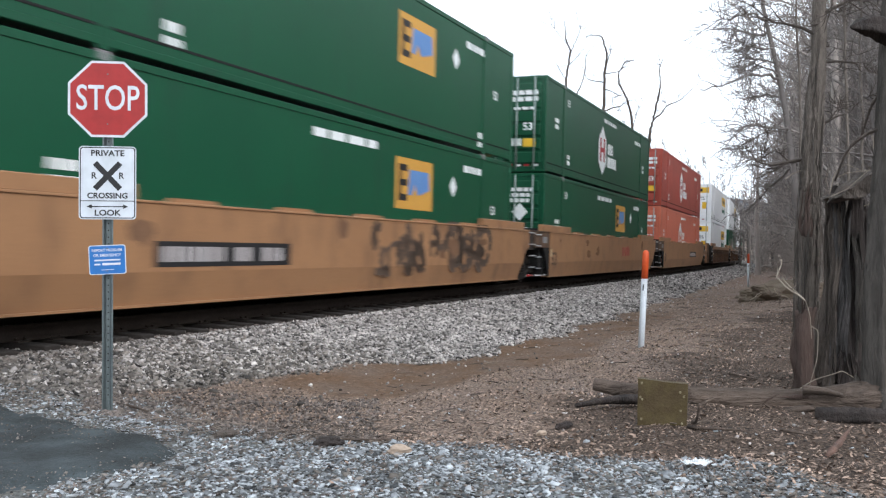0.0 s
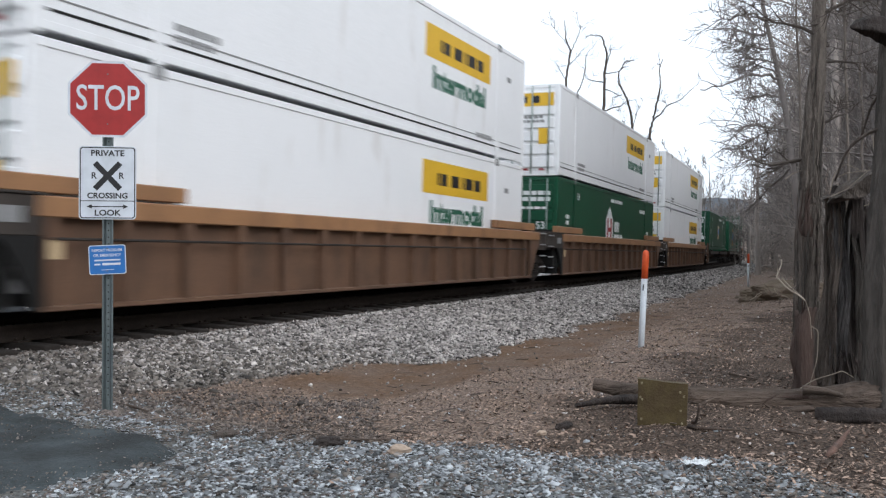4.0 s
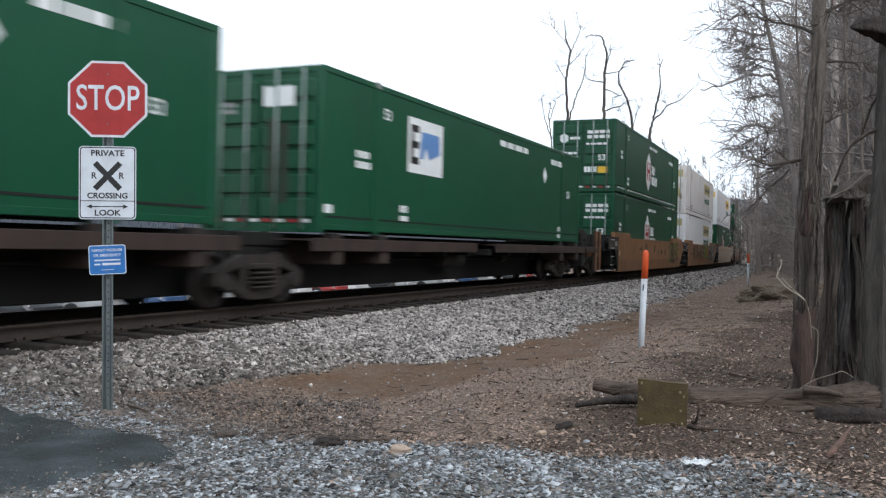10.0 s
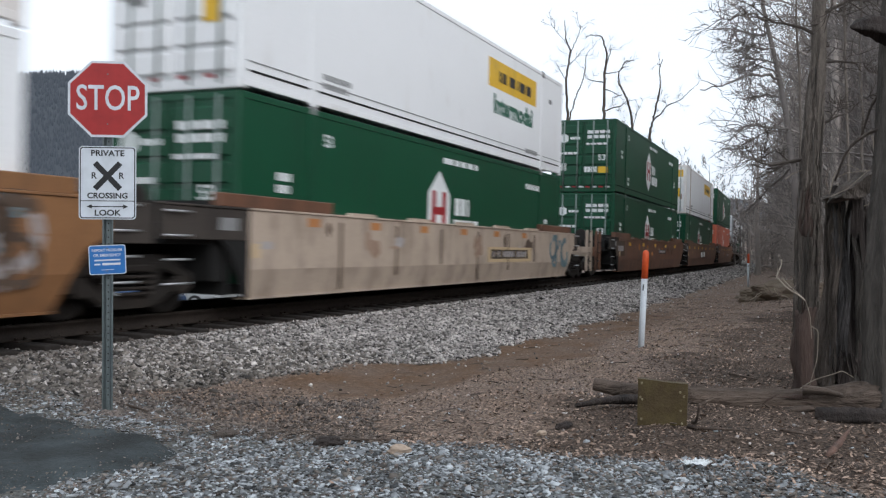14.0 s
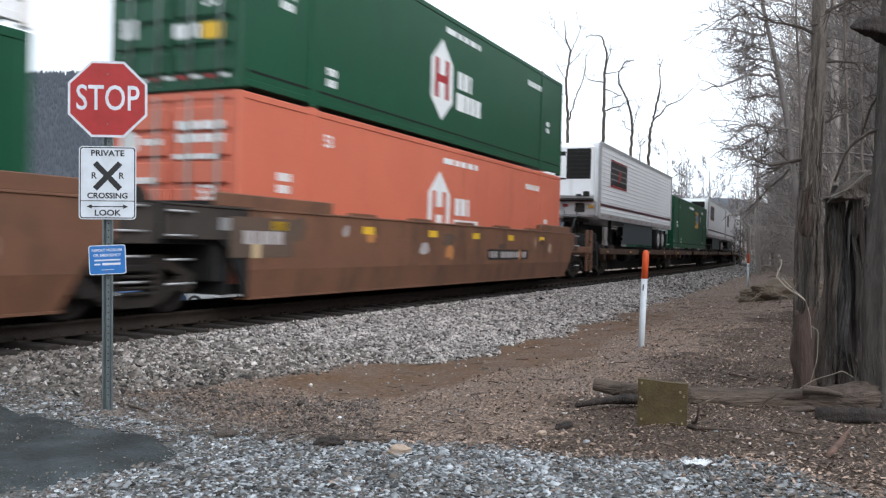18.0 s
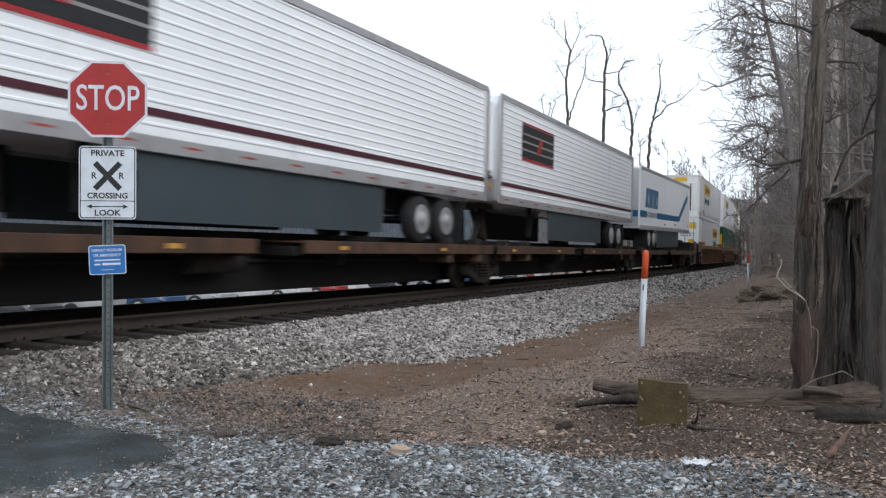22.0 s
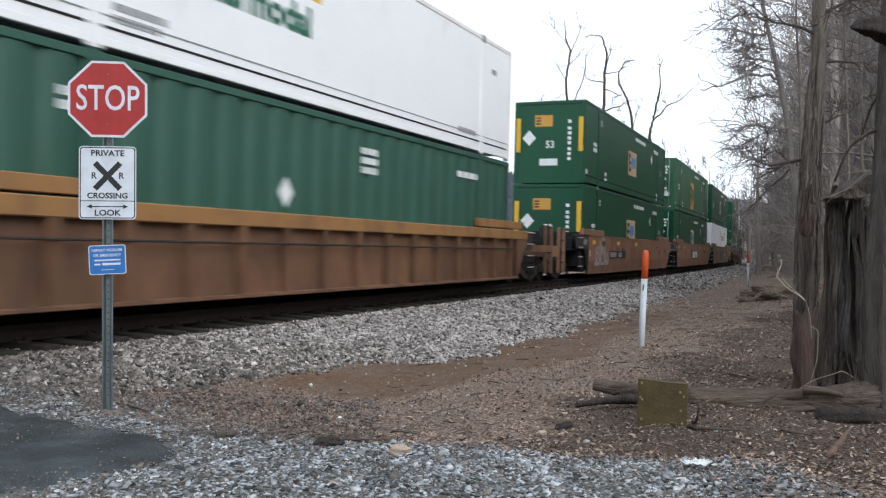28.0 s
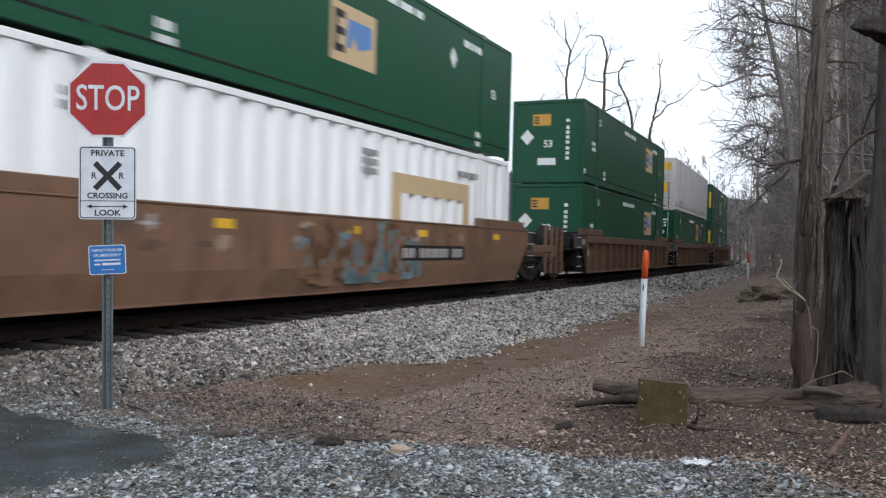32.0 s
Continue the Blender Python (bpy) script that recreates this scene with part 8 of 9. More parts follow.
    # tree line beyond the track and at the bend
    far = [tree_proto(400 + k, "distant leafless trees of a tree line", "bark_far", height=h, r0=0.13, limbs=14, kids=5, levels=2, first=0.15, spread=0.34, up=0.35, twig=0.016) for k, h in enumerate((9.0, 11.0, 8.0))]
    for i in range(96):
        depth = rng.uniform(85, 165)
        col = (rng.uniform(905, 1330) if i % 2 else rng.uniform(1050, 1310)) if i < 78 else rng.uniform(120, 905)
        x, y, z = spot(depth, px(depth, col), -1.5)
        sc = rng.uniform(0.75, 1.15) * np.interp(col, [100, 900, 1000, 1330], [0.7, 0.6, 1.0, 1.05])
        put_tree(far[i % 3], used, pose(x, y, z, 0, 0, rng.uniform(0, 360)), (sc, sc, sc))
    # deep wood behind, too many to count
    kinds = [bare_tree(1000 + k, 11.5, 0.2, 12, kids=4, levels=2, first=0.04, spread=0.3, twig=0.03, least=0.03) for k in range(14)]
    near_kinds = [[bare_tree(2000 + 10 * j + k, 13.5, 0.1, 26, kids=5, levels=2, first=0.03, spread=0.25, twig=w, least=w * 1.4) for k in range(8)] for j, w in enumerate((0.009, 0.017))]

    def turned(shape, x, y, z, size):
        a = rng.uniform(0, 6.28)
        c, s_ = math.cos(a) * size, math.sin(a) * size
        turn = np.array([(c, s_, 0), (-s_, c, 0), (0, 0, size * rng.uniform(0.9, 1.15))])
        return [(v @ turn + np.array([x, y, z]), f) for v, f in shape]
    vs, fs, off = [], [], 0
    for i in range(190):
        depth = rng.uniform(60, 200)
        col = rng.uniform(1322, 1700) if i < 155 else rng.uniform(1180, 1330)
        if i >= 155:
            depth = rng.uniform(170, 260)
        x, y, z = spot(depth, px(depth, col))
        for v, f in turned(kinds[i % 14], x, y, z, rng.uniform(0.78, 1.22)):
            vs.append(v)
            fs.append(f + off)
            off += len(v)
    for i in range(105):
        depth = rng.uniform(22, 95)
        col = np.interp(depth, [22, 45, 95], [1475, 1425, 1388]) + rng.uniform(0, 1) ** 1.2 * 260
        x, y, z = spot(depth, px(depth, col))
        for v, f in turned(near_kinds[int(depth > 50)][i % 8], x, y, z, rng.uniform(0.75, 1.25)):
            vs.append(v)
            fs.append(f + off)
            off += len(v)
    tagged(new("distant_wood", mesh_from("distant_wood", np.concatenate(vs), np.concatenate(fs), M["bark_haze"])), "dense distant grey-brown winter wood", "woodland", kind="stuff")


build_woods()


def build_edge_trees():
    """The two standing trunks beside the snag, and the bank with pale sticks."""
    t1 = new("standing_tree")
    tagged(t1, "shaggy-barked leafless tree behind the dead trunk", "tree")
    p = interp_path([P3(8.9, 1424, 694), P3(8.9, 1426, 520), P3(8.9, 1431, 380), P3(8.9, 1440, 230), P3(9.0, 1450, 100), P3(9.1, 1452, -60), P3(9.2, 1455, -400)], 70)
    stem("trunk", p, np.interp(np.linspace(0, 1, 70), [0, 0.08, 0.27, 0.36, 0.5, 1], [0.12, 0.108, 0.1, 0.09, 0.078, 0.05]), "bark_soft", t1, "shaggy ridged trunk", sides=34, ridge=0.17, seed=61)
    for k, (c, r0, r1, a) in enumerate(((1430, 420, 290, -30), (1432, 360, 260, 20), (1428, 560, 400, -50), (1430, 470, 340, 40))):
        shell("bark_strip", P3(8.9, c, r0), P3(8.9, c + 6, r1), 0.115, 0.095, a - 28, a + 28, "bark" if k % 2 else "bark_red", t1, "loose bark strip", thick=0.012, seed=160 + k, jag=0.5, cols=14, rows=14, flare=0.0)
    rng = np.random.default_rng(62)
    limbs = []
    for d, c, r, wc, wr, ln, r0 in ((8.9, 1436, 280, -90, 10, 0.7, 0.022), (8.9, 1440, 225, 60, -30, 0.6, 0.02), (9.0, 1446, 120, 90, -60, 1.1, 0.025), (9.0, 1444, 60, -70, -60, 0.8, 0.02), (9.0, 1445, 30, 90, -40, 1.2, 0.02), (9.1, 1442, -60, -140, -30, 1.0, 0.02), (9.1, 1442, -40, 100, 30, 1.0, 0.02)):
        a = np.array(P3(d, c, r))
        b = np.array(P3(d + rng.uniform(-0.5, 0.8), c + wc, r + wr))
        limbs += [(q, rr) for _, q, rr in limb_paths(rng, a, b - a, ln, r0, 2, 6, curl=0.2, up=0.1)]
    by = collections.defaultdict(list)
    for q, rr in limbs:
        by[len(q)].append((q, np.maximum(rr, 0.0035)))
    vs, fs, off = [], [], 0
    for paths in by.values():
        v, f = tubes(paths, 4)
        vs.append(v)
        fs.append(f + off)
        off += len(v)
    part("crown", mesh_from("crown", np.concatenate(vs), np.concatenate(fs), M["bark"]), M["bark"], t1, "bare twiggy limbs")
    # stringy bark and old creepers along the trunk
    rng = np.random.default_rng(65)
    for k in range(70):
        i0 = int(rng.uniform(0, 38))
        i1 = min(i0 + int(rng.uniform(6, 18)), 60)
        a0, turn = rng.uniform(-2.4, 2.4), rng.normal(0, 0.5)
        q = []
        for j, i in enumerate(range(i0, i1)):
            ang = a0 + turn * j / (i1 - i0)
            rr = np.interp(i / 69, [0, 0.08, 0.27, 0.5, 1], [0.12, 0.108, 0.1, 0.07, 0.05]) + 0.012 + 0.012 * rng.random()
            q.append(p[i] - VIEW_F * math.cos(ang) * rr + VIEW_R * (math.sin(ang) * rr + 0.004 * rng.normal()))
        w = rng.uniform(0.004, 0.011)
        stem("creeper", np.array(q), w * np.interp(np.linspace(0, 1, len(q)), [0, 0.3, 0.8, 1], [0.3, 1, 0.8, 0.2]), ("bark", "bark_soft", "bark_soft", "bark_pale")[k % 4], t1, "", sides=5, ridge=0.3, seed=700 + k)
    # saplings that stand close behind it
    for k, (d, c0, c1, r0) in enumerate(((11.4, 1410, 1424, 0.02), (11.9, 1492, 1486, 0.026), (13.6, 1520, 1528, 0.026))):
        sp_ = new("sapling")
        tagged(sp_, "slim leafless sapling behind the dead trunk", "tree", group="saplings")
        x, y, z = spot(d, px(d, c0))
        top = P3(d + 0.4, c1, -260)
        q = interp_path([(x, y, z - 0.1), P3(d, (2 * c0 + c1) / 3 + rng.uniform(-7, 7), 300), P3(d + 0.2, (c0 + 2 * c1) / 3 + rng.uniform(-7, 7), 30), top], 30)
        q[1:] += np.cumsum(rng.normal(0, 0.012, (29, 3)), 0)
        stem("trunk", q, np.linspace(r0, r0 * 0.5, 30), "bark_soft", sp_, "", sides=9, ridge=0.14, seed=800 + k)
        tw = []
        for _ in range(20):
            i = int(rng.uniform(6, 27))
            w = VIEW_R * rng.normal(0, 1) + VIEW_F * rng.normal(0, 0.6) + np.array([0, 0, rng.uniform(0.2, 1.3)])
            tw += limb_paths(rng, q[i], w, rng.uniform(0.3, 0.9), 0.006, 1, 4, curl=0.28, up=0.3)
        by = collections.defaultdict(list)
        for _, w, rr in tw:
            by[len(w)].append((w, np.maximum(rr, 0.0025)))
        vs, fs, off = [], [], 0
        for paths in by.values():
            v, f = tubes(paths, 3)
            vs.append(v)
            fs.append(f + off)
            off += len(v)
        part("twig_spray", mesh_from("twig_spray", np.concatenate(vs), np.concatenate(fs), M["bark_far"]), M["bark_far"], sp_)["kind"] = "stuff"
    # slim tree whose limbs hang out towards the track
    t3 = new("standing_tree")
    tagged(t3, "slim leafless tree with long limbs over the bank", "tree")
    D = 15.0
    p = interp_path([P3(D, 1424, 500), P3(D, 1408, 330), P3(D, 1392, 200), P3(D, 1372, 100), P3(D, 1352, 15), P3(D, 1335, -150)], 40)
    stem("trunk", p, np.linspace(0.062, 0.022, 40), "bark_far", t3, "", sides=12, ridge=0.12, seed=170)
    rng = np.random.default_rng(171)
    for k, (r0, way) in enumerate(((0.04, ((1356, 35), (1330, 22), (1300, 30), (1262, 38))), (0.045, ((1362, 60), (1335, 62), (1300, 50), (1258, 52))), (0.04, ((1368, 85), (1335, 86), (1312, 75), (1300, 60))),
                                   (0.035, ((1376, 112), (1345, 106), (1285, 102))), (0.05, ((1380, 140), (1352, 130), (1310, 138), (1275, 153), (1240, 159))), (0.035, ((1388, 175), (1360, 168), (1320, 175))),
                                   (0.04, ((1398, 228), (1370, 228), (1330, 222), (1290, 233))), (0.035, ((1400, 235), (1365, 232), (1320, 250), (1300, 270))), (0.045, ((1410, 285), (1385, 290), (1350, 285), (1318, 280))),
                                   (0.045, ((1412, 290), (1375, 320), (1345, 350), (1322, 372))), (0.03, ((1380, 130), (1330, 110), (1305, 125))), (0.03, ((1345, 0), (1320, -30), (1290, -20))))):
        q = interp_path([P3(D + (0.5 if k % 2 else -0.4) * i, *w) for i, w in enumerate(way)], 16)
        q[1:-1] += rng.normal(0, 0.012, (len(q) - 2, 3))
        stem("limb", q, np.linspace(r0 * 0.55, 0.007, 16), "bark_far", t3, "", sides=6, ridge=0.1, seed=180 + k)
        tw = []
        for _ in range(24 if k != 4 else 12):
            i = int(rng.uniform(0.2, 1.0) * (len(q) - 2))
            ax = q[i + 1] - q[i]
            ax = ax / np.linalg.norm(ax)
            tw += limb_paths(rng, q[i], ax + rng.normal(0, 0.55, 3), rng.uniform(0.25, 0.75), 0.010, 1 if k != 4 else 0, 5, curl=0.3, up=0.1)
        by = collections.defaultdict(list)
        for _, w, rr in tw:
            by[len(w)].append((w, np.maximum(rr, 0.0035)))
        vs, fs, off = [], [], 0
        for paths in by.values():
            v, f = tubes(paths, 3)
            vs.append(v)
            fs.append(f + off)
            off += len(v)
        part("twig_spray", mesh_from("twig_spray", np.concatenate(vs), np.concatenate(fs), M["bark_far"]), M["bark_far"], t3)["kind"] = "stuff"
    t2 = new("standing_tree")
    tagged(t2, "grey ridged trunk beside the fallen log", "tree")
    p = interp_path([P3(6.9, 1572, 760), P3(6.95, 1566, 640), P3(7.0, 1568, 480), P3(7.1, 1580, 300), P3(7.2, 1590, 60), P3(7.3, 1600, -400)], 40)
    stem("trunk", p, np.interp(np.linspace(0, 1, 40), [0, 0.12, 0.5, 1], [0.22, 0.16, 0.14, 0.1]), "bark_pale", t2, "grey ridged trunk", sides=40, ridge=0.12, seed=63)
    br = interp_path([P3(7.2, 1590, 70), P3(7.0, 1560, 48), P3(6.9, 1530, 44), P3(6.8, 1508, 48)], 10)
    stem("limb", br, np.interp(np.linspace(0, 1, 10), [0, 0.5, 0.8, 1], [0.09, 0.08, 0.045, 0.012]), "dark_wood", t2, "broken dark limb", sides=16, ridge=0.4, seed=64)
    for k, ctrl in enumerate((((7.1, 1580, 225), (7.2, 1540, 232), (7.3, 1500, 262), (7.4, 1478, 320)), ((7.1, 1582, 150), (7.3, 1545, 180), (7.4, 1525, 240)), ((7.1, 1580, 130), (7.2, 1552, 210), (7.3, 1548, 300)))):
        v = interp_path([P3(*c) for c in ctrl], 14)
        stem("limb", v, np.linspace(0.02, 0.008, 14), "bark", t2, "", sides=6, ridge=0.1, seed=66 + k)
    # a pale dead branch that leans out from the trunk's foot, forked at its tip
    dead = new("dead_branch")
    tagged(dead, "pale forked dead branch leaning against the trunk", "branch")
    for k, (ctrl, r0, r1) in enumerate(((((6.9, 1424, 532), (7.0, 1412, 521), (7.1, 1396, 513), (7.3, 1386, 503), (7.4, 1374, 490)), 0.012, 0.008), (((7.4, 1374, 490), (7.5, 1379, 478), (7.6, 1385, 463), (7.6, 1377, 452)), 0.008, 0.004),
                                       (((7.5, 1377, 484), (7.6, 1375, 472), (7.6, 1379, 460)), 0.006, 0.003), (((7.15, 1398, 514), (7.3, 1410, 505), (7.4, 1405, 492), (7.5, 1396, 485)), 0.008, 0.003),
                                       (((7.35, 1408, 500), (7.4, 1414, 488), (7.5, 1411, 478)), 0.005, 0.002), (((7.4, 1374, 490), (7.5, 1366, 489), (7.6, 1360, 492)), 0.007, 0.003), (((7.5, 1385, 465), (7.6, 1398, 464), (7.7, 1416, 459)), 0.004, 0.002))):
        stem("stick", interp_path([P3(*c) for c in ctrl], 12), np.linspace(0.65 * r0, 0.65 * r1, 12), "vine" if k < 3 else "dead_wood", dead, "", sides=6, ridge=0.15, seed=90 + k)
    # pale tangled sticks on the bank
    pile = new("brush_pile")
    tagged(pile, "pale tangled dead sticks on a mossy bank", "brush pile")
    rng = np.random.default_rng(70)
    for k in range(34):
        d = rng.uniform(19, 26)
        c = 1325 + 90 * rng.random()
        r = 451.5 + (1.22 - 0.35 * rng.random()) * 1547.7 / d
        a = np.array(P3(d, c, r))
        w = np.array([rng.normal(0, 1), rng.normal(0, 1), rng.uniform(-0.2, 0.35)])
        ln = rng.uniform(0.3, 0.9)
        q = limb_paths(rng, a, w, ln, rng.uniform(0.008, 0.018), 1, 2, curl=0.35, up=0.1)
        v, f = tubes([(np.asarray(b_), c_) for _, b_, c_ in q if len(b_) == 6] or [(q[0][1], q[0][2])], 5)
        part("stick", mesh_from("stick", v, f, M["vine"] if k % 3 == 0 else M["dead_wood"]), M["dead_wood"], pile)
    for k, (d, c, w, deep, h) in enumerate(((23.0, 1392, 1.1, 0.9, 0.5), (25.5, 1350, 0.8, 0.7, 0.26))):
        bank = bmesh.new()
        bmesh.ops.create_icosphere(bank, subdivisions=5, radius=1.0)
        sd = Vector((7.0 * k, 2.0, 0))
        for v in bank.verts:
            v.co *= 1 + 0.4 * noise.noise(v.co * 1.4 + sd) + 0.16 * noise.noise(v.co * 4 + sd) + 0.07 * noise.noise(v.co * 11 + sd)
            v.co = Vector((v.co.x * w, v.co.y * deep, v.co.z * h))
        x, y, z = spot(d, px(d, c))
        b = part("mossy_bank", bank, M["moss"], None, "", pose(x, y, z - 0.06, 0, 0, -62))
        tagged(b, "low mossy earth bank with dead leaves", "earth bank")
    for name, label, cat, d, c, r, size, m in (("pale_stone", "pale tan rounded stone on gravel", "stone", 5.45, 706, 790, (0.075, 0.05, 0.035), "pale_stone"), ("white_stone", "whitish stone on the soil", "stone", 6.3, 958, 737, (0.045, 0.03, 0.025), "pale_stone"),
                                              ("bark_chunk", "dark bark chunk on the soil", "wood piece", 6.5, 998, 735, (0.09, 0.035, 0.03), "dark_wood"), ("dirt_clod", "dark clod of earth on gravel", "earth clod", 5.75, 582, 770, (0.11, 0.06, 0.035), "dark_wood"),
                                              ("dark_stone", "dark flat stone by the drive", "stone", 6.0, 398, 752, (0.09, 0.05, 0.03), "bark")):
        bm = bmesh.new()
        bmesh.ops.create_icosphere(bm, subdivisions=3, radius=1.0)
        sd = Vector((len(name) * 3.1, d, 0))
        for v in bm.verts:
            v.co *= 1 + 0.35 * noise.noise(v.co * 1.6 + sd) + 0.1 * noise.noise(v.co * 5 + sd)
            v.co = Vector((v.co.x * size[0], v.co.y * size[1], v.co.z * size[2]))
        x, y, z = spot(d, px(d, c))
        tagged(part(name, bm, M[m], None, "", pose(x, y, z + size[2] * 0.5, 0, 0, -62 + c % 40)), label, cat)
    # crumpled film and a red-brown splinter of wood
    bm = bmesh.new()
    bmesh.ops.create_grid(bm, x_segments=14, y_segments=10, size=1.0)
    for v in bm.verts:
        n1 = noise.noise(Vector((v.co.x * 2.3, v.co.y * 2.3, 3)))
        v.co = Vector((v.co.x * 0.07 * (1 + 0.4 * n1), v.co.y * 0.045 * (1 + 0.5 * noise.noise(v.co * 3)), 0.028 + 0.03 * n1 + 0.012 * noise.noise(v.co * 8)))
    x, y, z = spot(4.95, px(4.95, 1231))
    tagged(part("plastic_litter", bm, M["litter"], None, "", pose(x, y, z + 0.012, 0, 0, -50)), "crumpled white plastic film on gravel", "litter")
    sp = new("wood_splinter")
    tagged(sp, "red-brown splintered wood piece on the gravel edge", "wood piece")
    v = interp_path([P3(5.35, 1462, 808), P3(5.5, 1480, 790), P3(5.75, 1502, 760)], 8)
    stem("piece", v, np.interp(np.linspace(0, 1, 8), [0, 0.3, 1], [0.012, 0.026, 0.007]), "red_wood", sp, "", sides=7, ridge=0.35, seed=80)
    for k, (pts, r) in enumerate(((((5.9, 560, 703), (5.9, 640, 706), (5.85, 705, 718)), 0.010), (((6.2, 1215, 760), (6.1, 1260, 765), (6.0, 1310, 775)), 0.012), (((6.4, 1225, 752), (6.35, 1232, 735), (6.3, 1238, 722)), 0.014), (((6.0, 1380, 775), (5.9, 1440, 765)), 0.012), (((9.0, 1290, 690), (8.8, 1340, 692)), 0.012), (((7.5, 225, 686), (7.3, 262, 682)), 0.012))):
        st = new("fallen_stick")
        tagged(st, "dry bare stick lying on the ground", "stick", group="fallen sticks")
        q = []
        for d, c, r_ in pts:
            p = P3(d, c, r_)
            # keep each stick on the soil below its line of sight
            q.append((p[0], p[1], ground_z(p[0], p[1]) + 0.02 + (0.15 if k == 2 and r_ < 730 else 0)))
        stem("stick", interp_path(q, 8), np.linspace(r, r * 0.5, 8), "dead_wood", st, "", sides=6, ridge=0.15, seed=90 + k)


build_edge_trees()


# ---------------------------------------------------------------- distance
def build_hill():
    """Wooded ridge far beyond the track."""
    rng = np.random.default_rng(12)
    cols = np.linspace(-1700, 2600, 130)
    ridge = np.interp(cols, [-1700, -700, 0, 130, 330, 450, 700, 780, 950, 1300, 1700, 2600], [150, 120, 112, 128, 166, 186, 268, 282, 318, 352, 360, 380])
    tt = np.linspace(0, 1.25, 34)
    V = []
    for c, r in zip(cols, ridge):
        for t in tt:
            d = 330 + 430 * t
            x, y, _ = spot(d, px(d, c), 0.0)
            top = (451.5 - r) / 1547.7 * 760
            u = min(t, 1.0)
            h = top * (u * u * (3 - 2 * u)) * 0.96 if t <= 1 else top * 0.96 * (1 - (t - 1) * 0.9)
            h += 4.0 * math.sin(c * 0.013 + t * 5) * u + 2.5 * math.sin(c * 0.031 - t * 9) * u
            V.append((x, y, h - 3))
    V = np.array(V)
    n, k = len(cols), len(tt)
    i, j = np.meshgrid(np.arange(n - 1), np.arange(k - 1), indexing="ij")
    F = np.stack([i * k + j, i * k + j + 1, (i + 1) * k + j + 1, (i + 1) * k + j], -1).reshape(-1, 4)
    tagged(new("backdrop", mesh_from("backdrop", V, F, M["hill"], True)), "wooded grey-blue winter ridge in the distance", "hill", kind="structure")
    # its trees
    G = V.reshape(n, k, 3)
    m = 40000
    ci = rng.uniform(25, n - 45, m)
    tj = rng.uniform(1, 27, m)
    tj[:7000] = rng.uniform(24.5, 27.2, 7000)
    a, b = ci.astype(int), tj.astype(int)
    fa, fb = (ci - a)[:, None], (tj - b)[:, None]
    base = G[a, b] * (1 - fa) * (1 - fb) + G[a + 1, b] * fa * (1 - fb) + G[a, b + 1] * (1 - fa) * fb + G[a + 1, b + 1] * fa * fb
    v, f = octa()
    P = v[None] * (1 + 0.4 * rng.uniform(-1, 1, (m, len(v), 1)))
    P = P * np.stack([rng.uniform(0.4, 1.1, m), rng.uniform(0.4, 1.1, m), rng.uniform(2.0, 5.0, m)], -1)[:, None, :]
    P = P + base[:, None, :] + np.array([0, 0, 1.5])
    Fs = f[None] + (np.arange(m) * len(v))[:, None, None]
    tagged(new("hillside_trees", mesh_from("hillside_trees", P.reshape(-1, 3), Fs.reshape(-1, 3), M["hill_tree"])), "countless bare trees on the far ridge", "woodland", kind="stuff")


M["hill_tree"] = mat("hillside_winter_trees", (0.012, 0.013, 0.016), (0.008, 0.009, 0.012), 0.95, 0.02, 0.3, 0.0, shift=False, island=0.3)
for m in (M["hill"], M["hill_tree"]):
    # emission puts the grey-blue veil of a kilometre of air on the backdrop
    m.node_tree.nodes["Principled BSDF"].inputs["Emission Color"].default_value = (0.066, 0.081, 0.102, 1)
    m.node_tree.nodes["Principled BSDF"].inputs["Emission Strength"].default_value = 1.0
build_hill()


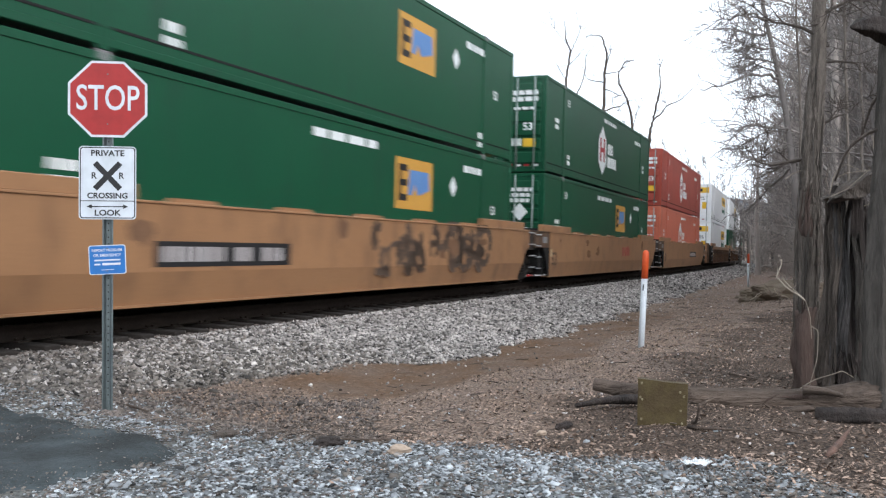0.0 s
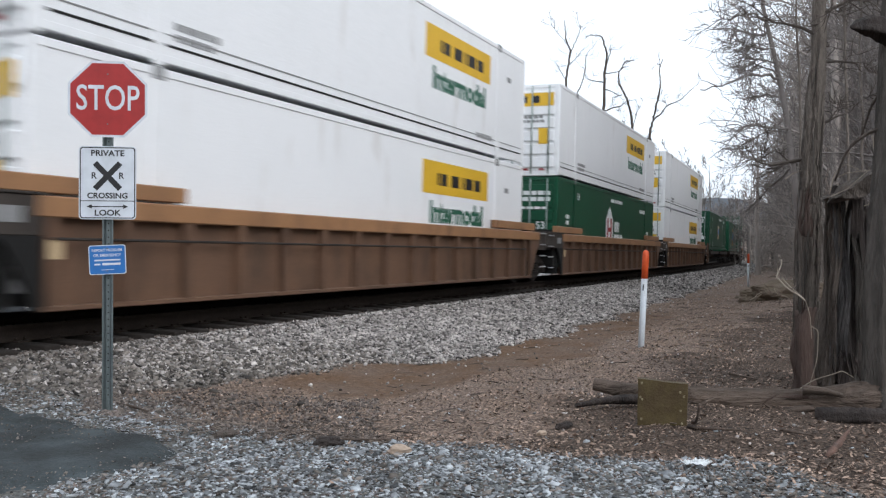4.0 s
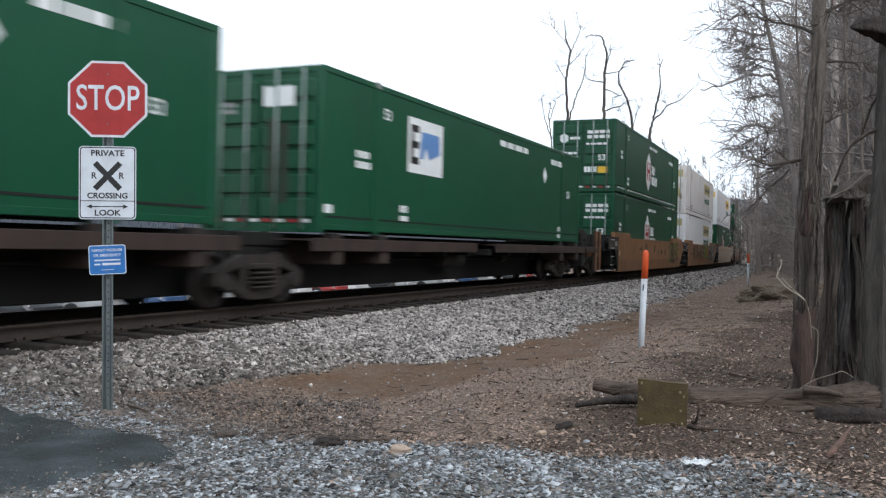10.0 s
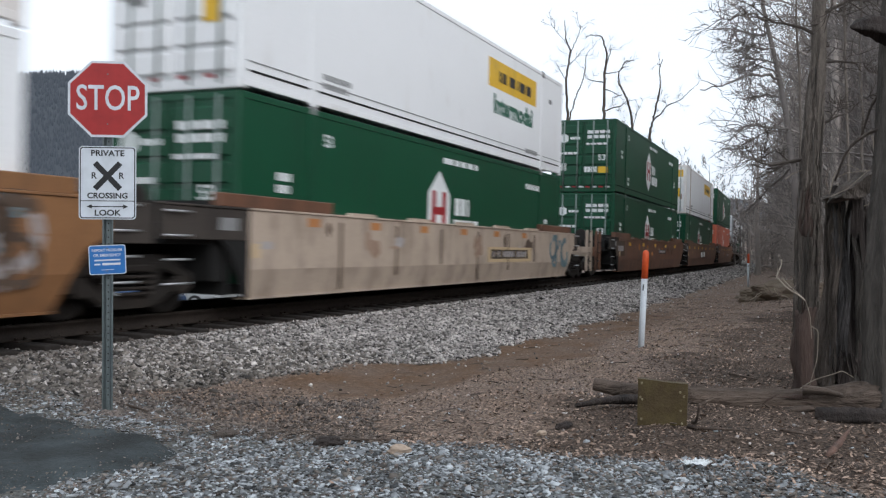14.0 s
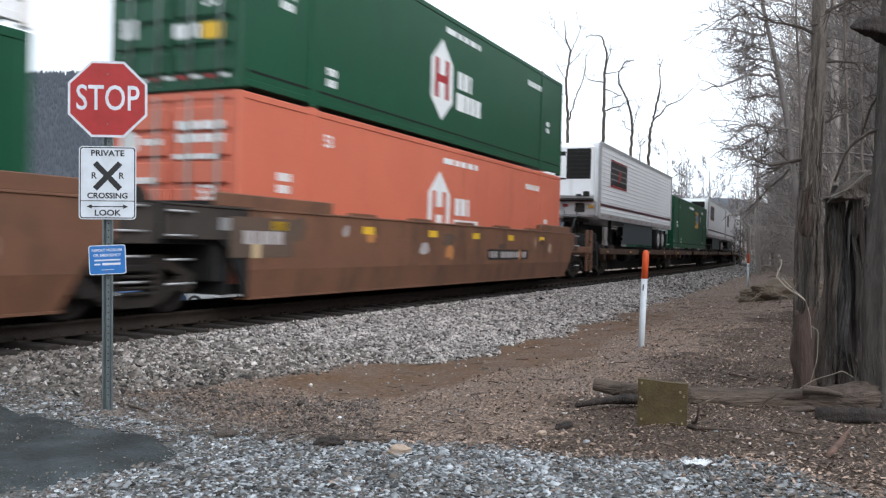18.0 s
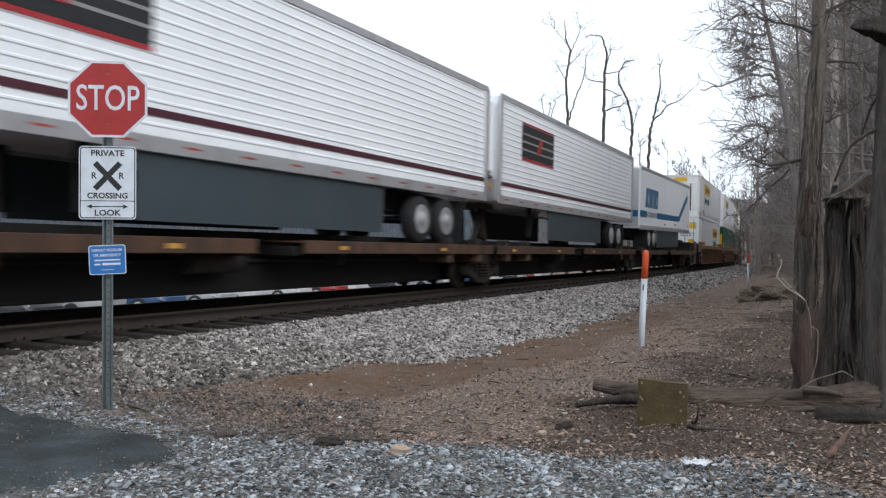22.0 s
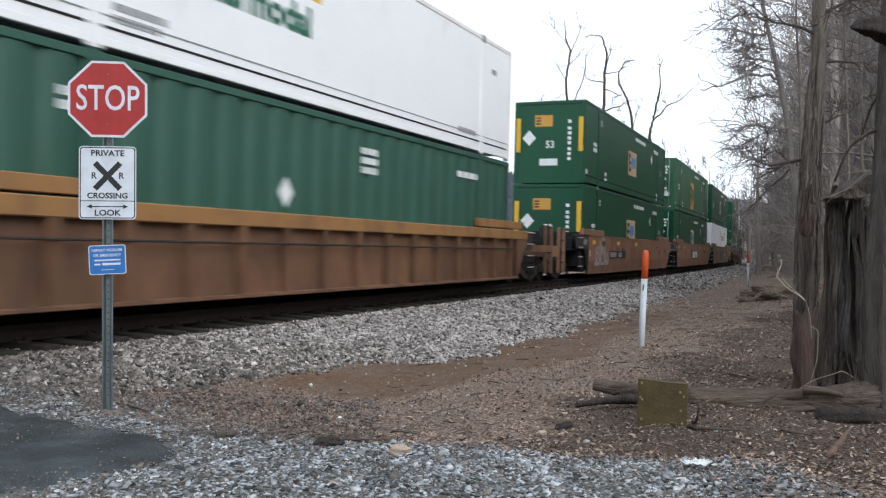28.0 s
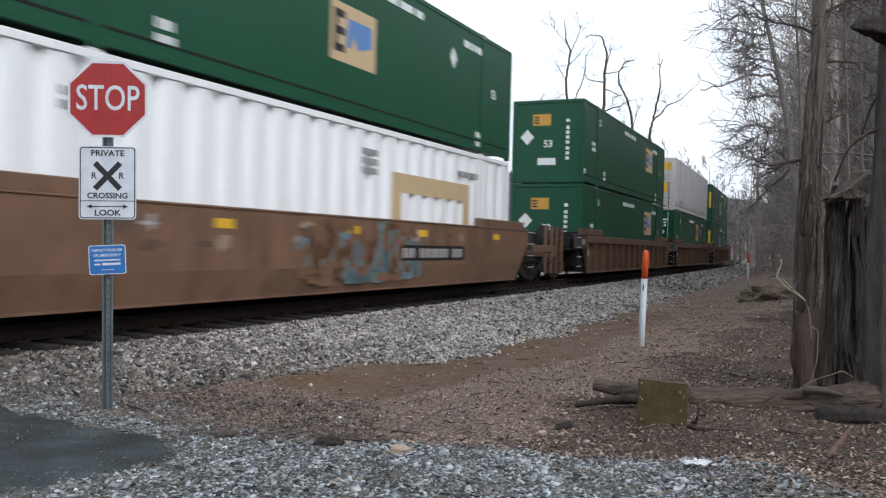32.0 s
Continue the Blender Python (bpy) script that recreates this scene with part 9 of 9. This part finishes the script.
def parked_car(paint, kind="sedan"):
    root = new("parked_car")
    tagged(root, {"paint_silver": "silver parked car", "paint_white": "white parked car", "paint_blue": "dark blue parked car", "paint_red": "red parked car", "paint_dark": "dark grey parked car"}[paint] + " in the lot beyond the track", "car", group="parked cars")
    tall = 0.12 if kind == "suv" else 0.0

    def loft(rings):
        bm = bmesh.new()
        R = [[bm.verts.new(p) for p in ring] for ring in rings]
        k = len(R[0])
        for a, b in zip(R, R[1:]):
            for i in range(k):
                bm.faces.new((a[i], a[(i + 1) % k], b[(i + 1) % k], b[i])).smooth = True
        bm.faces.new(R[0])
        bm.faces.new(R[-1])
        bmesh.ops.recalc_face_normals(bm, faces=bm.faces[:])
        return bm

    def ring(x, w, z0, z1):
        return [(x, -w * 0.92, z0), (x, -w, z0 + 0.2), (x, -w, z1 - 0.18), (x, -w * 0.86, z1), (x, w * 0.86, z1), (x, w, z1 - 0.18), (x, w, z0 + 0.2), (x, w * 0.92, z0)]
    body = cached(("car_body", kind), lambda: loft([ring(-2.25, 0.66, 0.35, 0.72), ring(-2.15, 0.82, 0.26, 0.86 + tall), ring(-1.2, 0.9, 0.22, 0.98 + tall), ring(0.6, 0.91, 0.22, 0.98 + tall), ring(1.2, 0.9, 0.22, 0.94 + tall), ring(2.0, 0.84, 0.25, 0.82 + tall), ring(2.3, 0.66, 0.32, 0.66)]), M[paint])
    part("body", body, M[paint], root)
    back = -2.0 if kind == "suv" else -1.75
    cab = cached(("cabin", kind), lambda: loft([ring(back, 0.78, 0.9 + tall, 1.02 + tall), ring(back + 0.5, 0.72, 0.9 + tall, 1.38 + 2 * tall), ring(-0.3, 0.7, 0.9 + tall, 1.45 + 2 * tall), ring(0.3, 0.7, 0.9 + tall, 1.42 + 2 * tall), ring(1.15, 0.8, 0.9 + tall, 1.0 + tall)]), M["glass"])
    part("glasshouse", cab, M["glass"], root, "dark glass")
    part("roof", cached(("roof", kind), lambda: loft([ring(back + 0.55, 0.66, 1.2 + 2 * tall, 1.405 + 2 * tall), ring(-0.3, 0.66, 1.2 + 2 * tall, 1.475 + 2 * tall), ring(0.25, 0.64, 1.2 + 2 * tall, 1.44 + 2 * tall)]), M[paint]), M[paint], root)
    for x in (-1.38, 1.42):
        for y in (-0.82, 0.82):
            w = part("wheel", cached("car_tyre", lambda: lathe(bmesh.new(), [(0.2, -0.1), (0.3, -0.1), (0.32, -0.06), (0.32, 0.06), (0.3, 0.1), (0.2, 0.1)], 18), M["rubber"]), M["rubber"], root, "", pose(x, y, 0.32))
            part("rim", cached("car_rim", lambda: lathe(bmesh.new(), [(0.02, -0.12), (0.19, -0.115), (0.21, -0.105), (0.21, 0.07), (0.02, 0.07)], 14), M["alu"]), M["alu"], w)
    for y in (-0.55, 0.55):
        part("headlight", cached("headlight", lambda: boxm(-0.08, 0.08, -0.16, 0.16, -0.06, 0.06, 0.02), M["alu"]), M["alu"], root, "", pose(2.13, y, 0.66 + tall * 0.5))
        part("tail_light", cached("tail_light", lambda: boxm(-0.05, 0.05, -0.14, 0.14, -0.07, 0.07, 0.02), M["decal_red"]), M["decal_red"], root, "", pose(-2.16, y, 0.74 + tall * 0.5))
    return root


def build_lot():
    """A row of cars parked beyond the track."""
    protos = {}
    rng = random.Random(6)
    order = ("paint_silver", "paint_silver", "paint_dark", "paint_silver", "paint_blue", "paint_silver", "paint_white", "paint_white", "paint_red", "paint_white", "paint_dark", "paint_silver", "paint_silver", "paint_white", "paint_blue", "paint_silver", "paint_white", "paint_dark", "paint_silver", "paint_red", "paint_white", "paint_silver")
    for i, paint in enumerate(order):
        s = 11.5 + i * 2.75
        x, y = on_track(s, 13.5 + rng.uniform(-0.3, 0.3))
        kind = "suv" if i % 4 == 2 else "sedan"
        m = pose(x, y, ground_z(x, y), 0, 0, -80 + rng.uniform(-4, 4) + (180 if i % 3 == 0 else 0))
        if (paint, kind) not in protos:
            protos[paint, kind] = parked_car(paint, kind)
            protos[paint, kind].matrix_basis = m
        else:
            copy_thing(protos[paint, kind], m)


build_lot()


# ---------------------------------------------------------------- what moves
CLOCK = [0.0, 4.5, 9.0, 13.5, 18.0, 22.5, 27.0, 32.0]
RUN = [0.0, 69.42, 140.54, 211.43, 282.28, 352.61, 423.04, 502.15]


def motions():
    for thing, mid, seat in TRAIN:
        rows = []
        for k in range(33):
            s = mid - float(np.interp(k, CLOCK, RUN))
            rows.append((float(k), track_pose(s) @ seat))
        walk(thing, rows)
    # wheels roll while they are near
    mids = {thing.name: mid for thing, mid, seat in TRAIN}
    for ws, tr, x in WHEELS:
        place = mids[tr.parent.name] + tr.location.x + x
        rows, angle = [(0.0, pose(x, 0, 0.43))], 0.0
        for f in range(1, 960):
            s = place - float(np.interp(f / 30, CLOCK, RUN))
            if 5.0 < s < 45.0:
                angle -= 71.0
                rows.append((f / 30, pose(x, 0, 0.43) @ Matrix.Rotation(radians(angle % 360), 4, "Y")))
        rows.append((32.0, rows[-1][1]))
        walk(ws, rows)


motions()
